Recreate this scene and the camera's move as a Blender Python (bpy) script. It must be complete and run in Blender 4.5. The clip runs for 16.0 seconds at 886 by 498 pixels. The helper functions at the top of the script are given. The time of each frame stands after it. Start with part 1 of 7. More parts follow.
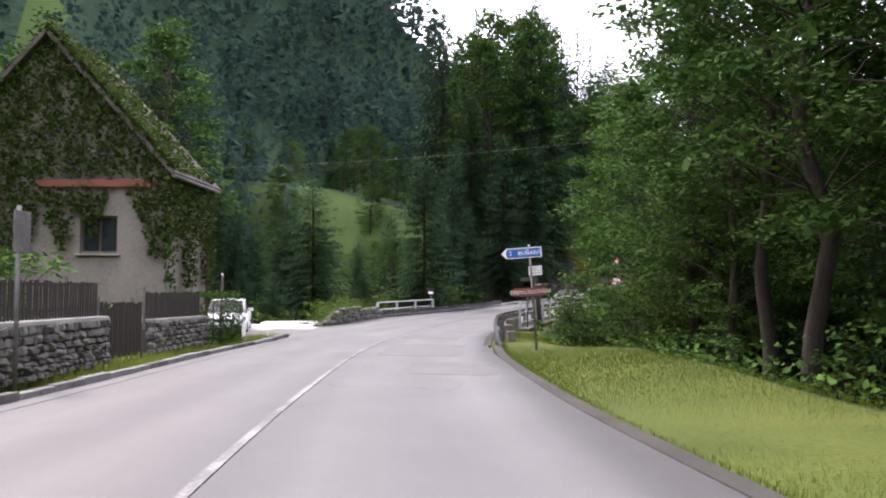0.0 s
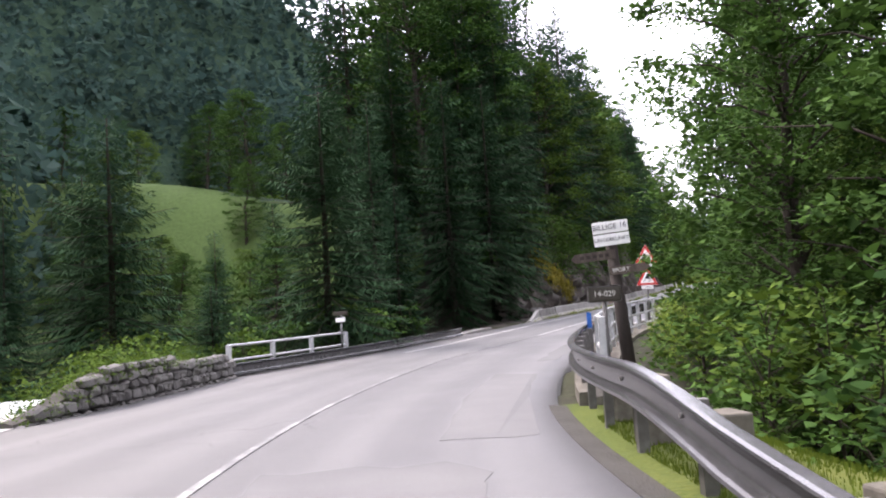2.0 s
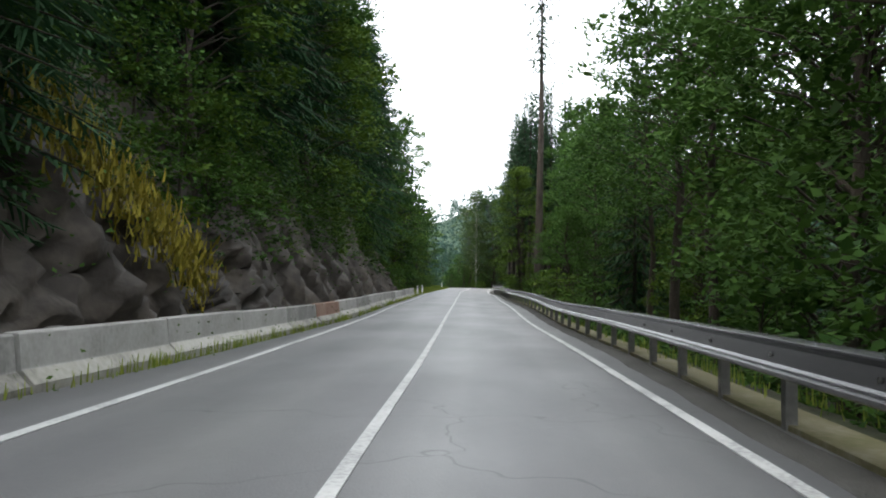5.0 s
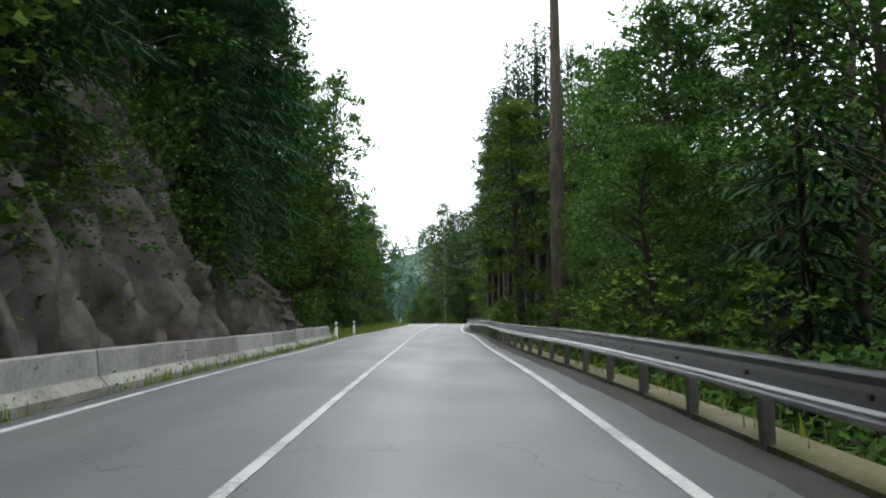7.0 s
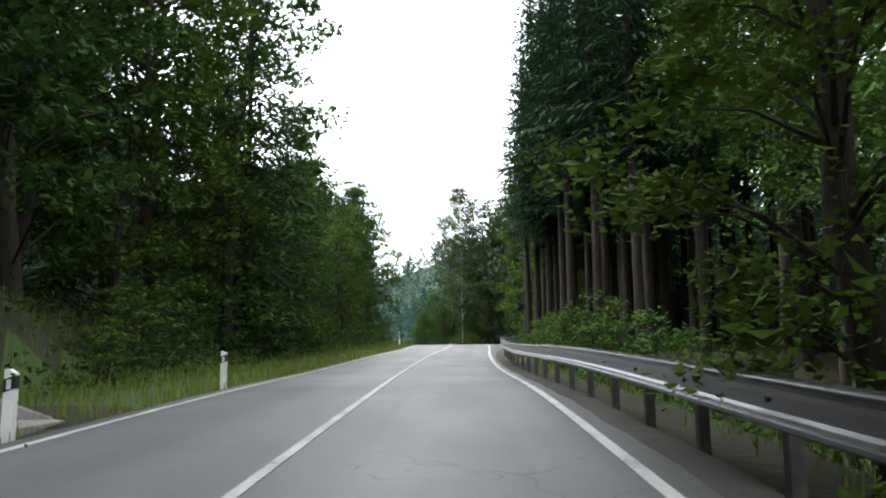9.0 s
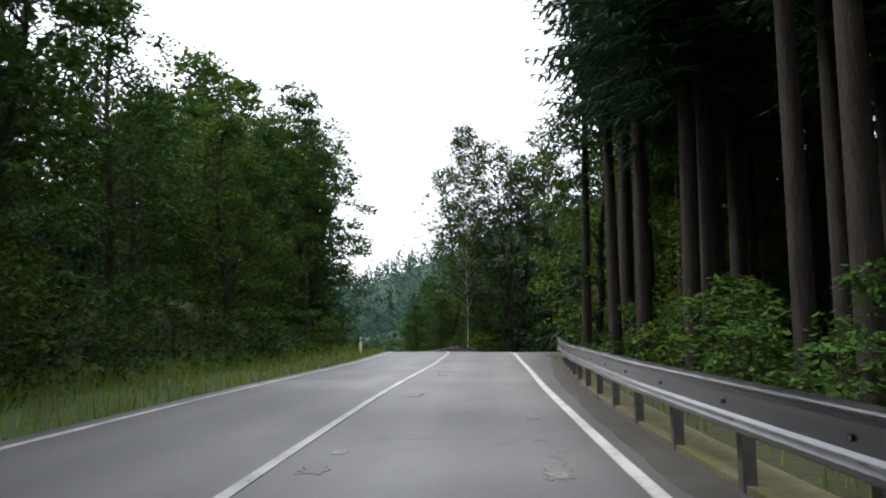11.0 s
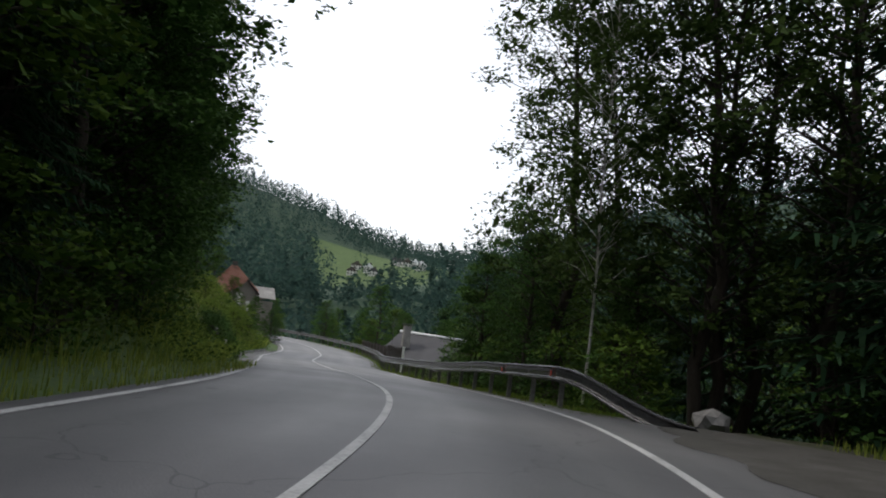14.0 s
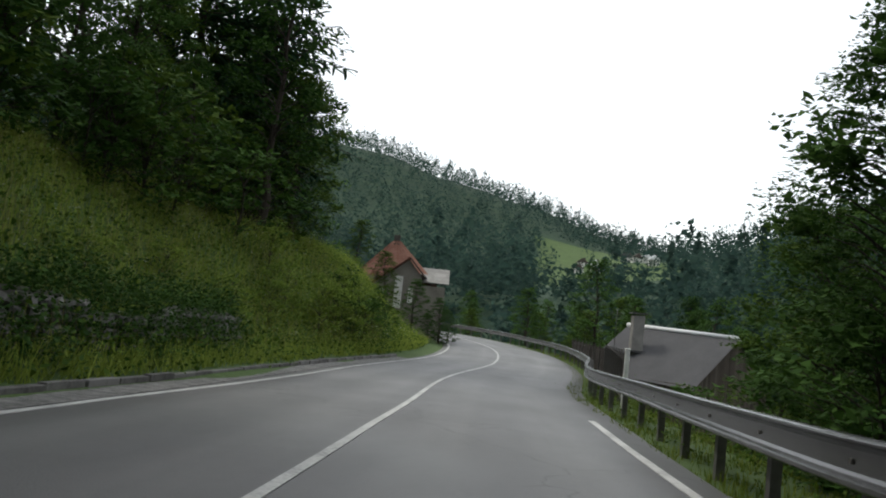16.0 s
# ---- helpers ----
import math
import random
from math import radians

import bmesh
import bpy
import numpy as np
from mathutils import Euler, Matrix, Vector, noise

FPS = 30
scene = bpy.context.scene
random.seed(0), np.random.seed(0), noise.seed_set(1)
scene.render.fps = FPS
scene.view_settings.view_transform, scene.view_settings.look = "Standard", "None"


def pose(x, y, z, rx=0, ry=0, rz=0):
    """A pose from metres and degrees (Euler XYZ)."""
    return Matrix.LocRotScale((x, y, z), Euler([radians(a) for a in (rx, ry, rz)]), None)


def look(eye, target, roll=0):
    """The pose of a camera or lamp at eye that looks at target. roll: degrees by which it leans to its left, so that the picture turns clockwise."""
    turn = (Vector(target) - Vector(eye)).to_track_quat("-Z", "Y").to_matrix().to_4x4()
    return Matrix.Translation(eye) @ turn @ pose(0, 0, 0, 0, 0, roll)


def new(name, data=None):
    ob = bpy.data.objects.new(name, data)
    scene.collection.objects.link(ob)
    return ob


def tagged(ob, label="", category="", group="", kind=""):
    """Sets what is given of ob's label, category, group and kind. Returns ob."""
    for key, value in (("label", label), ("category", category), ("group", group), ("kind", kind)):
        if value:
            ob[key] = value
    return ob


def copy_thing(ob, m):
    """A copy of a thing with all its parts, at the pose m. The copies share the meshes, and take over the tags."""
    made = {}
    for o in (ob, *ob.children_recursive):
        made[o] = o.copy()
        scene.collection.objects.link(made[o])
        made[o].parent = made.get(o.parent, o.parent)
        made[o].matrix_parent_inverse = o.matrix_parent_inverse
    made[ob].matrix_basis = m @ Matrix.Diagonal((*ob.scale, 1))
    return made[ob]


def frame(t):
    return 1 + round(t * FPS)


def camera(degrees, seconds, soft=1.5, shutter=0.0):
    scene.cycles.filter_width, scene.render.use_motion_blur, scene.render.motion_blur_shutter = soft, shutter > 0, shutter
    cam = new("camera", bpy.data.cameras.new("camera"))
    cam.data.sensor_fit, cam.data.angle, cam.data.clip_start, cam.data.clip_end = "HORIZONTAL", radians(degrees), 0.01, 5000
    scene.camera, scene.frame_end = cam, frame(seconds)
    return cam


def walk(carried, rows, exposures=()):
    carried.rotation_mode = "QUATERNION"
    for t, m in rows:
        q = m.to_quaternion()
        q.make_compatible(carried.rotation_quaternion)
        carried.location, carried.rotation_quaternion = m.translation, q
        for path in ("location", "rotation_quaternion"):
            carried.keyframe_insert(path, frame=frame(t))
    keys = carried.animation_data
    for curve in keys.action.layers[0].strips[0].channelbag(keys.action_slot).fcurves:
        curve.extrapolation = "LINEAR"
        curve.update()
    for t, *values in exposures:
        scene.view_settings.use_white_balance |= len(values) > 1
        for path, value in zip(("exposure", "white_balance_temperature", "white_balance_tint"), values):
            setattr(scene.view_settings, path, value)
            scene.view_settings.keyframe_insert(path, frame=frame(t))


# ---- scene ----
cam = camera(58.2, 16.0, soft=2.0)
PATH = [
    (0, (0.304, 0.127, 1.154), (0.011, 10.113, 1.594), 0.23),
    (0.5, (-0.154, 5.758, 0.933), (-0.112, 15.735, 1.620), -0.43),
    (1, (-0.577, 11.474, 0.774), (-0.451, 21.436, 1.635), -2.01),
    (1.5, (-0.770, 17.329, 0.661), (-0.429, 27.291, 1.455), -3.13),
    (2, (-0.627, 23.353, 0.503), (0.212, 33.282, 1.353), -3.45),
    (2.5, (-0.149, 29.531, 0.380), (1.178, 39.389, 1.409), -3.20),
    (3, (0.786, 35.808, 0.332), (3.314, 45.456, 1.053), 1.31),
    (3.5, (2.288, 42.079, 0.452), (5.458, 51.553, 0.889), 0.59),
    (4, (4.431, 48.353, 0.506), (8.243, 57.574, 1.167), 0.61),
    (4.2, (5.432, 50.910, 0.540), (9.637, 59.952, 1.296), 1.25),
    (4.5, (7.080, 54.761, 0.635), (11.331, 63.779, 1.406), 1.32),
    (5, (10.197, 61.094, 1.022), (14.525, 70.074, 1.815), 1.44),
    (5.5, (13.580, 67.351, 1.307), (17.984, 76.291, 2.124), 1.57),
    (6, (17.036, 73.564, 1.449), (21.516, 82.465, 2.475), 1.69),
    (6.3, (19.094, 77.280, 1.517), (23.620, 86.156, 2.746), 1.77),
    (6.5, (20.454, 79.749, 1.597), (25.017, 88.603, 2.938), 1.25),
    (7, (23.798, 85.893, 1.896), (28.457, 94.705, 3.147), -0.12),
    (7.5, (27.101, 91.977, 2.254), (31.782, 100.776, 3.519), -0.23),
    (8, (30.271, 98.004, 2.544), (34.839, 106.851, 3.917), -1.08),
    (8.5, (33.406, 103.980, 2.833), (37.860, 112.875, 4.295), -0.73),
    (8.7, (34.694, 106.362, 2.937), (39.163, 115.250, 4.398), -0.70),
    (9, (36.638, 109.937, 3.092), (41.100, 118.828, 4.553), -0.60),
    (9.5, (39.831, 115.935, 3.393), (44.280, 124.834, 4.853), -0.42),
    (10, (43.011, 121.994, 3.727), (47.446, 130.899, 5.185), -0.25),
    (10.5, (46.206, 128.130, 3.964), (50.628, 137.042, 5.421), -0.08),
    (11, (49.474, 134.327, 4.186), (53.883, 143.246, 5.642), 0.10),
    (11.5, (52.859, 140.529, 4.542), (57.223, 149.478, 5.928), 1.21),
    (12, (56.328, 146.654, 4.817), (60.689, 155.626, 5.970), 4.77),
    (12.5, (59.756, 152.649, 5.103), (63.983, 161.694, 6.121), 6.23),
    (13, (63.035, 158.501, 5.413), (66.961, 167.677, 6.490), 7.20),
    (13.5, (66.074, 164.232, 5.691), (69.480, 173.607, 6.860), 7.48),
    (14, (68.772, 169.890, 5.997), (71.575, 179.468, 7.073), 6.96),
    (14.5, (71.088, 175.602, 6.057), (73.278, 185.352, 6.887), 6.68),
    (15, (72.875, 181.503, 5.983), (74.464, 191.375, 6.550), 6.47),
    (15.2, (73.473, 183.929, 5.948), (74.740, 193.849, 6.447), 6.65),
    (15.5, (74.249, 187.627, 5.860), (74.986, 197.599, 6.455), 5.99),
    (16, (75.225, 193.896, 5.518), (75.220, 203.890, 6.303), 6.14),
]
walk(cam, [(t, look(eye, target, roll)) for t, eye, target, roll in PATH],
     exposures=[(0.0, 1.9, 6450, 25), (1.5, 2.02, 6450, 25), (2.5, 2.15, 6500, 24), (3.5, 1.8, 6550, 19), (4.2, 1.65, 6500, 12), (6.5, 1.78, 6500, 6), (7.3, 1.72, 6500, 6), (8.5, 1.8, 6500, 7), (11.0, 1.2, 6400, 11), (12.5, 0.85, 6400, 11), (13.5, 0.5, 6400, 12), (14.0, 0.1, 6400, 12), (15.0, 0.05, 6450, 9), (16.0, 0.2, 6500, 7)])

# ---- sky and sun: bright overcast day ----
SUN_UP, SUN_TURN = radians(52), radians(-50)
world = bpy.data.worlds.new("overcast_sky")
scene.world = world
world.use_nodes = True
wn, wl = world.node_tree.nodes, world.node_tree.links
sky = wn.new("ShaderNodeTexSky")
sky.sky_type, sky.sun_disc, sky.sun_elevation, sky.sun_rotation = "NISHITA", False, SUN_UP, SUN_TURN
sky.air_density, sky.dust_density = 1.0, 4.0
clouds = wn.new("ShaderNodeBackground")
clouds.inputs[0].default_value, clouds.inputs[1].default_value = (0.96, 0.98, 1.0, 1), 0.95
wn["Background"].inputs[1].default_value = 0.05
both = wn.new("ShaderNodeAddShader")
wl.new(sky.outputs[0], wn["Background"].inputs[0])
wl.new(wn["Background"].outputs[0], both.inputs[0])
wl.new(clouds.outputs[0], both.inputs[1])
wl.new(both.outputs[0], wn["World Output"].inputs[0])
sun = new("sun", bpy.data.lights.new("sun", "SUN"))
sun.data.energy, sun.data.angle, sun.data.color = 1.3, radians(12), (1.0, 0.96, 0.88)
sun_way = Vector((math.sin(SUN_TURN) * math.cos(SUN_UP), math.cos(SUN_TURN) * math.cos(SUN_UP), math.sin(SUN_UP)))
sun.matrix_world = look((0, 0, 80), Vector((0, 0, 80)) - sun_way)

# ---- materials ----
def node_mat(name, rough=0.8, metal=0.0, spec=0.3):
    m = bpy.data.materials.new(name)
    m.use_nodes = True
    b = m.node_tree.nodes["Principled BSDF"]
    b.inputs["Roughness"].default_value, b.inputs["Metallic"].default_value = rough, metal
    b.inputs["Specular IOR Level"].default_value = spec
    return m, m.node_tree.nodes, m.node_tree.links, b


def surface(name, stops, scale=1.0, fine=14.0, rough=0.85, bump=0.3, metal=0.0, spec=0.3, island=0.0, obrand=0.0, stretch=(1, 1, 1), dist=0.02):
    """Colour from two noises, one broad and one fine, through a ramp of colours; relief from the fine one."""
    m, n, l, b = node_mat(name, rough, metal, spec)
    co, mp = n.new("ShaderNodeTexCoord"), n.new("ShaderNodeMapping")
    mp.inputs["Scale"].default_value = stretch
    big, small, mix = n.new("ShaderNodeTexNoise"), n.new("ShaderNodeTexNoise"), n.new("ShaderNodeMath")
    ramp, bp = n.new("ShaderNodeValToRGB"), n.new("ShaderNodeBump")
    big.inputs["Scale"].default_value, small.inputs["Scale"].default_value = scale, fine
    big.inputs["Detail"].default_value = small.inputs["Detail"].default_value = 5
    l.new(co.outputs["Object"], mp.inputs[0])
    l.new(mp.outputs[0], big.inputs["Vector"])
    l.new(mp.outputs[0], small.inputs["Vector"])
    mix.operation = "MULTIPLY_ADD"
    l.new(small.outputs["Fac"], mix.inputs[0])
    mix.inputs[1].default_value = 0.45
    half = n.new("ShaderNodeMath")
    half.operation, half.inputs[1].default_value = "MULTIPLY", 0.55
    l.new(big.outputs["Fac"], half.inputs[0])
    l.new(half.outputs[0], mix.inputs[2])
    last = mix
    for amount, kind, out in ((island, "ShaderNodeNewGeometry", "Random Per Island"), (obrand, "ShaderNodeObjectInfo", "Random")):
        if amount:
            src, add = n.new(kind), n.new("ShaderNodeMath")
            add.operation, add.inputs[1].default_value = "MULTIPLY_ADD", amount
            l.new(src.outputs[out], add.inputs[0])
            sub = n.new("ShaderNodeMath")
            sub.operation, sub.inputs[1].default_value = "SUBTRACT", amount / 2
            l.new(last.outputs[0], sub.inputs[0])
            l.new(sub.outputs[0], add.inputs[2])
            last = add
    r = ramp.color_ramp
    lo, hi = 0.3, 0.7
    for i, c in enumerate(stops):
        e = r.elements[i] if i < 2 else r.elements.new(0.5)
        e.color = (*c, 1)
    for i, c in enumerate(stops):
        r.elements[i].position = lo + (hi - lo) * i / max(1, len(stops) - 1)
    for i, c in enumerate(stops):
        r.elements[i].color = (*c, 1)
    l.new(last.outputs[0], ramp.inputs[0])
    l.new(ramp.outputs[0], b.inputs["Base Color"])
    bp.inputs["Strength"].default_value, bp.inputs["Distance"].default_value = bump, dist
    l.new(small.outputs["Fac"], bp.inputs["Height"])
    l.new(bp.outputs[0], b.inputs["Normal"])
    return m


def leafy(name, dark, light, through_light=0.25, obrand=0.35):
    """Leaves: colour varies from leaf to leaf and tree to tree, and some light passes through."""
    m, n, l, b = node_mat(name, 0.75, 0, 0.06)
    geo, info, mix = n.new("ShaderNodeNewGeometry"), n.new("ShaderNodeObjectInfo"), n.new("ShaderNodeMix")
    mix.data_type = "RGBA"
    mix.inputs[6].default_value, mix.inputs[7].default_value = (*dark, 1), (*light, 1)
    a, c = n.new("ShaderNodeMath"), n.new("ShaderNodeMath")
    a.operation, a.inputs[1].default_value = "MULTIPLY", 1 - obrand
    c.operation, c.inputs[1].default_value = "MULTIPLY_ADD", obrand
    l.new(geo.outputs["Random Per Island"], a.inputs[0])
    l.new(info.outputs["Random"], c.inputs[0])
    l.new(a.outputs[0], c.inputs[2])
    l.new(c.outputs[0], mix.inputs[0])
    l.new(mix.outputs[2], b.inputs["Base Color"])
    tr, add = n.new("ShaderNodeBsdfTranslucent"), n.new("ShaderNodeMixShader")
    l.new(mix.outputs[2], tr.inputs[0])
    add.inputs[0].default_value = through_light
    l.new(b.outputs[0], add.inputs[1])
    l.new(tr.outputs[0], add.inputs[2])
    l.new(add.outputs[0], n["Material Output"].inputs[0])
    return m


def road_surface():
    """Worn asphalt; the map's u is metres from the centre line and v metres along the road."""
    m, n, l, b = node_mat("asphalt", 0.58, 0, 0.5)
    uv, obj = n.new("ShaderNodeUVMap"), n.new("ShaderNodeTexCoord")

    def noise_of(source, scale, stretch, detail=4):
        mp, tx = n.new("ShaderNodeMapping"), n.new("ShaderNodeTexNoise")
        mp.inputs["Scale"].default_value = stretch
        tx.inputs["Scale"].default_value, tx.inputs["Detail"].default_value = scale, detail
        l.new(source, mp.inputs[0])
        l.new(mp.outputs[0], tx.inputs["Vector"])
        return tx.outputs["Fac"]

    def calc(op, a, c, d=None):
        k = n.new("ShaderNodeMath")
        k.operation = op
        for i, v in enumerate((a, c, d)):
            if v is None:
                continue
            if isinstance(v, (int, float)):
                k.inputs[i].default_value = v
            else:
                l.new(v, k.inputs[i])
        return k.outputs[0]
    sep = n.new("ShaderNodeSeparateXYZ")
    l.new(uv.outputs[0], sep.inputs[0])
    side = calc("ABSOLUTE", sep.outputs[0], 0)
    wave = calc("COSINE", calc("MULTIPLY", calc("SUBTRACT", side, 0.85), 4.33), 0)
    streak = noise_of(uv.outputs[0], 1.0, (2.2, 0.05, 1))
    blotch = noise_of(uv.outputs[0], 0.45, (1, 0.5, 1))
    grain = noise_of(obj.outputs["Object"], 55, (1, 1, 1), 2)
    stone = noise_of(obj.outputs["Object"], 9, (1, 1, 1), 3)
    tone = calc("MULTIPLY_ADD", calc("MULTIPLY", wave, streak), 0.13, 0.1)
    tone = calc("MULTIPLY_ADD", streak, 0.3, tone)
    tone = calc("MULTIPLY_ADD", blotch, 0.3, tone)
    tone = calc("MULTIPLY_ADD", grain, 0.22, tone)
    tone = calc("MULTIPLY_ADD", stone, 0.12, tone)
    ramp = n.new("ShaderNodeValToRGB")
    for e, p, c in zip(ramp.color_ramp.elements, (0.32, 0.78), ((0.062, 0.062, 0.064, 1), (0.125, 0.124, 0.122, 1))):
        e.position, e.color = p, c
    l.new(tone, ramp.inputs[0])
    # fine cracks, only here and there
    bent = n.new("ShaderNodeVectorMath")
    bent.operation = "ADD"
    wob = n.new("ShaderNodeTexNoise")
    wob.inputs["Scale"].default_value = 1.3
    l.new(uv.outputs[0], wob.inputs["Vector"])
    l.new(uv.outputs[0], bent.inputs[0])
    l.new(wob.outputs["Color"], bent.inputs[1])
    vor = n.new("ShaderNodeTexVoronoi")
    vor.feature = "DISTANCE_TO_EDGE"
    vor.inputs["Scale"].default_value = 0.32
    l.new(bent.outputs[0], vor.inputs["Vector"])
    thin = calc("LESS_THAN", vor.outputs["Distance"], 0.004)
    here = calc("GREATER_THAN", noise_of(uv.outputs[0], 0.11, (1, 1, 1), 1), 0.56)
    dark = calc("MULTIPLY", calc("MULTIPLY", thin, here), 0.6)
    mix = n.new("ShaderNodeMix")
    mix.data_type = "RGBA"
    mix.inputs[7].default_value = (0.03, 0.03, 0.03, 1)
    l.new(dark, mix.inputs[0])
    l.new(ramp.outputs[0], mix.inputs[6])
    l.new(mix.outputs[2], b.inputs["Base Color"])
    l.new(calc("MULTIPLY_ADD", blotch, -0.3, 0.72), b.inputs["Roughness"])
    bp = n.new("ShaderNodeBump")
    bp.inputs["Strength"].default_value, bp.inputs["Distance"].default_value = 0.35, 0.01
    l.new(grain, bp.inputs["Height"])
    l.new(bp.outputs[0], b.inputs["Normal"])
    return m


ASPHALT = road_surface()
ASPHALT_PATCH = surface("asphalt_repair", [(0.095, 0.095, 0.096), (0.135, 0.134, 0.132)], 1.2, 50, 0.8, 0.3, dist=0.008)
PALE_ROAD = surface("pale_dusty_road", [(0.27, 0.265, 0.255), (0.36, 0.355, 0.34)], 0.5, 40, 0.9, 0.3)
PAINT = surface("road_paint", [(0.16, 0.16, 0.156), (0.4, 0.4, 0.388), (0.512, 0.512, 0.496)], 1.2, 22, 0.7, 0.2, dist=0.004)
PAINT_WORN = surface("worn_road_paint", [(0.075, 0.075, 0.077), (0.15, 0.15, 0.15), (0.36, 0.36, 0.35)], 1.5, 26, 0.7, 0.2, dist=0.004)
EARTH = surface("forest_floor", [(0.0154, 0.0126, 0.0084), (0.0245, 0.0266, 0.0112), (0.035, 0.042, 0.014)], 0.5, 6, 0.95, 0.6, dist=0.1)
TURF = surface("mown_grass", [(0.03, 0.05, 0.006), (0.062, 0.085, 0.01), (0.105, 0.115, 0.02)], 0.35, 18, 0.9, 0.6, dist=0.05)
MEADOW = surface("meadow_grass", [(0.0364, 0.0624, 0.0156), (0.0624, 0.104, 0.026)], 0.2, 4, 0.95, 0.5, dist=0.1)
CANOPY = surface("forest_undergrowth", [(0.01, 0.027, 0.015), (0.02, 0.045, 0.024), (0.034, 0.06, 0.03)], 0.12, 1.1, 0.95, 0.8, dist=0.6)
GRAVEL = surface("gravel_shoulder", [(0.0308, 0.0286, 0.0242), (0.0528, 0.0506, 0.044), (0.0748, 0.0726, 0.066)], 1.5, 40, 0.95, 0.8, dist=0.03)
ROCK = surface("wet_rock", [(0.010, 0.008, 0.006), (0.03, 0.024, 0.019), (0.08, 0.066, 0.053)], 0.5, 2.4, 0.75, 0.5, island=0.35, dist=0.12)
MOSS = surface("yellow_moss_grass", [(0.14, 0.126, 0.014), (0.238, 0.196, 0.021)], 2, 12, 0.95, 0.6)
CONCRETE = surface("concrete", [(0.15, 0.146, 0.135), (0.247, 0.24, 0.225), (0.315, 0.307, 0.289)], 1.2, 14, 0.85, 0.35, obrand=0.35, dist=0.01)
CONCRETE_SPLASHED = surface("concrete_splashed", [(0.11, 0.105, 0.09), (0.24, 0.23, 0.2), (0.33, 0.32, 0.285)], 1.0, 10, 0.9, 0.4, obrand=0.3, dist=0.01)
CONCRETE_DIRTY = surface("concrete_dirty", [(0.05, 0.046, 0.036), (0.12, 0.11, 0.09), (0.2, 0.185, 0.155)], 0.9, 9, 0.9, 0.5, dist=0.015)
CONCRETE_RED = surface("concrete_reddish", [(0.128, 0.068, 0.048), (0.192, 0.112, 0.08), (0.24, 0.176, 0.144)], 1.2, 14, 0.85, 0.35, dist=0.01)
CONCRETE_MOSSY = surface("concrete_mossy", [(0.07, 0.077, 0.021), (0.119, 0.108, 0.056), (0.168, 0.154, 0.112)], 1.5, 14, 0.9, 0.5)
STONE = surface("field_stone", [(0.0605, 0.0578, 0.055), (0.11, 0.105, 0.099), (0.165, 0.16, 0.151)], 1.5, 12, 0.85, 0.6, obrand=0.4, island=0.3)
COBBLE = surface("cobbled_gutter", [(0.05, 0.05, 0.048), (0.14, 0.137, 0.13), (0.24, 0.235, 0.225)], 4.0, 11, 0.85, 1.0, dist=0.05)
MORTAR = surface("old_mortar", [(0.048, 0.045, 0.039), (0.084, 0.078, 0.069)], 2, 20, 0.95, 0.6)
ZINC = surface("galvanised_steel", [(0.026, 0.0263, 0.027), (0.045, 0.0455, 0.047), (0.08, 0.081, 0.083)], 0.8, 9, 0.25, 0.05, metal=0.15, spec=1.0, dist=0.01)
ZINC_OLD = surface("weathered_steel", [(0.07, 0.066, 0.06), (0.12, 0.116, 0.11), (0.2, 0.196, 0.19)], 1.2, 12, 0.6, 0.1, metal=0.35, spec=0.4, dist=0.01)
ZINC_LIGHT = surface("bright_zinc", [(0.3, 0.306, 0.315), (0.42, 0.428, 0.437), (0.54, 0.548, 0.556)], 0.8, 9, 0.45, 0.05, metal=0.35, spec=0.5, dist=0.01)
BARK = surface("bark", [(0.015, 0.012, 0.009), (0.035, 0.028, 0.021), (0.0575, 0.0475, 0.0375)], 2.5, 16, 0.95, 0.9, stretch=(3, 3, 0.6), dist=0.04)
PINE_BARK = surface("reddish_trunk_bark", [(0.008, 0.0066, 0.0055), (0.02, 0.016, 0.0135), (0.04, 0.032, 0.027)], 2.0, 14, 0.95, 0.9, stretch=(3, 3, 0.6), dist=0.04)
TRUNK_BARK = surface("rough_brown_bark", [(0.02, 0.016, 0.012), (0.05, 0.04, 0.032), (0.095, 0.078, 0.064)], 2.2, 14, 0.95, 1.0, stretch=(3, 3, 0.6), dist=0.05)
BIRCH_BARK = surface("birch_bark", [(0.0375, 0.0338, 0.03), (0.315, 0.3, 0.277), (0.45, 0.435, 0.405)], 1.6, 6, 0.75, 0.4, stretch=(1, 1, 2.5))
LEAF = leafy("broad_leaves", (0.0115, 0.0345, 0.0085), (0.069, 0.136, 0.027))
LEAF_PALE = leafy("pale_broad_leaves", (0.0225, 0.0559, 0.00902), (0.0992, 0.153, 0.0225))
LEAF_BIRCH = leafy("birch_leaves", (0.018, 0.036, 0.01), (0.06, 0.095, 0.022))
NEEDLE = leafy("spruce_needles", (0.0095, 0.03, 0.0155), (0.042, 0.088, 0.039), 0.12)
IVY = leafy("ivy_leaves", (0.018, 0.036, 0.0072), (0.06, 0.09, 0.018), 0.25)
BLADE = leafy("grass_blades", (0.045, 0.08, 0.008), (0.115, 0.15, 0.02), 0.3)
BLADE_WILD = leafy("wild_grass_blades", (0.055, 0.11, 0.014), (0.24, 0.27, 0.055), 0.35)
WEED = leafy("bank_weed_leaves", (0.07, 0.13, 0.018), (0.26, 0.33, 0.06), 0.35)
BANK_BLADE = leafy("bank_grass_blades", (0.09, 0.16, 0.02), (0.33, 0.38, 0.08), 0.35)
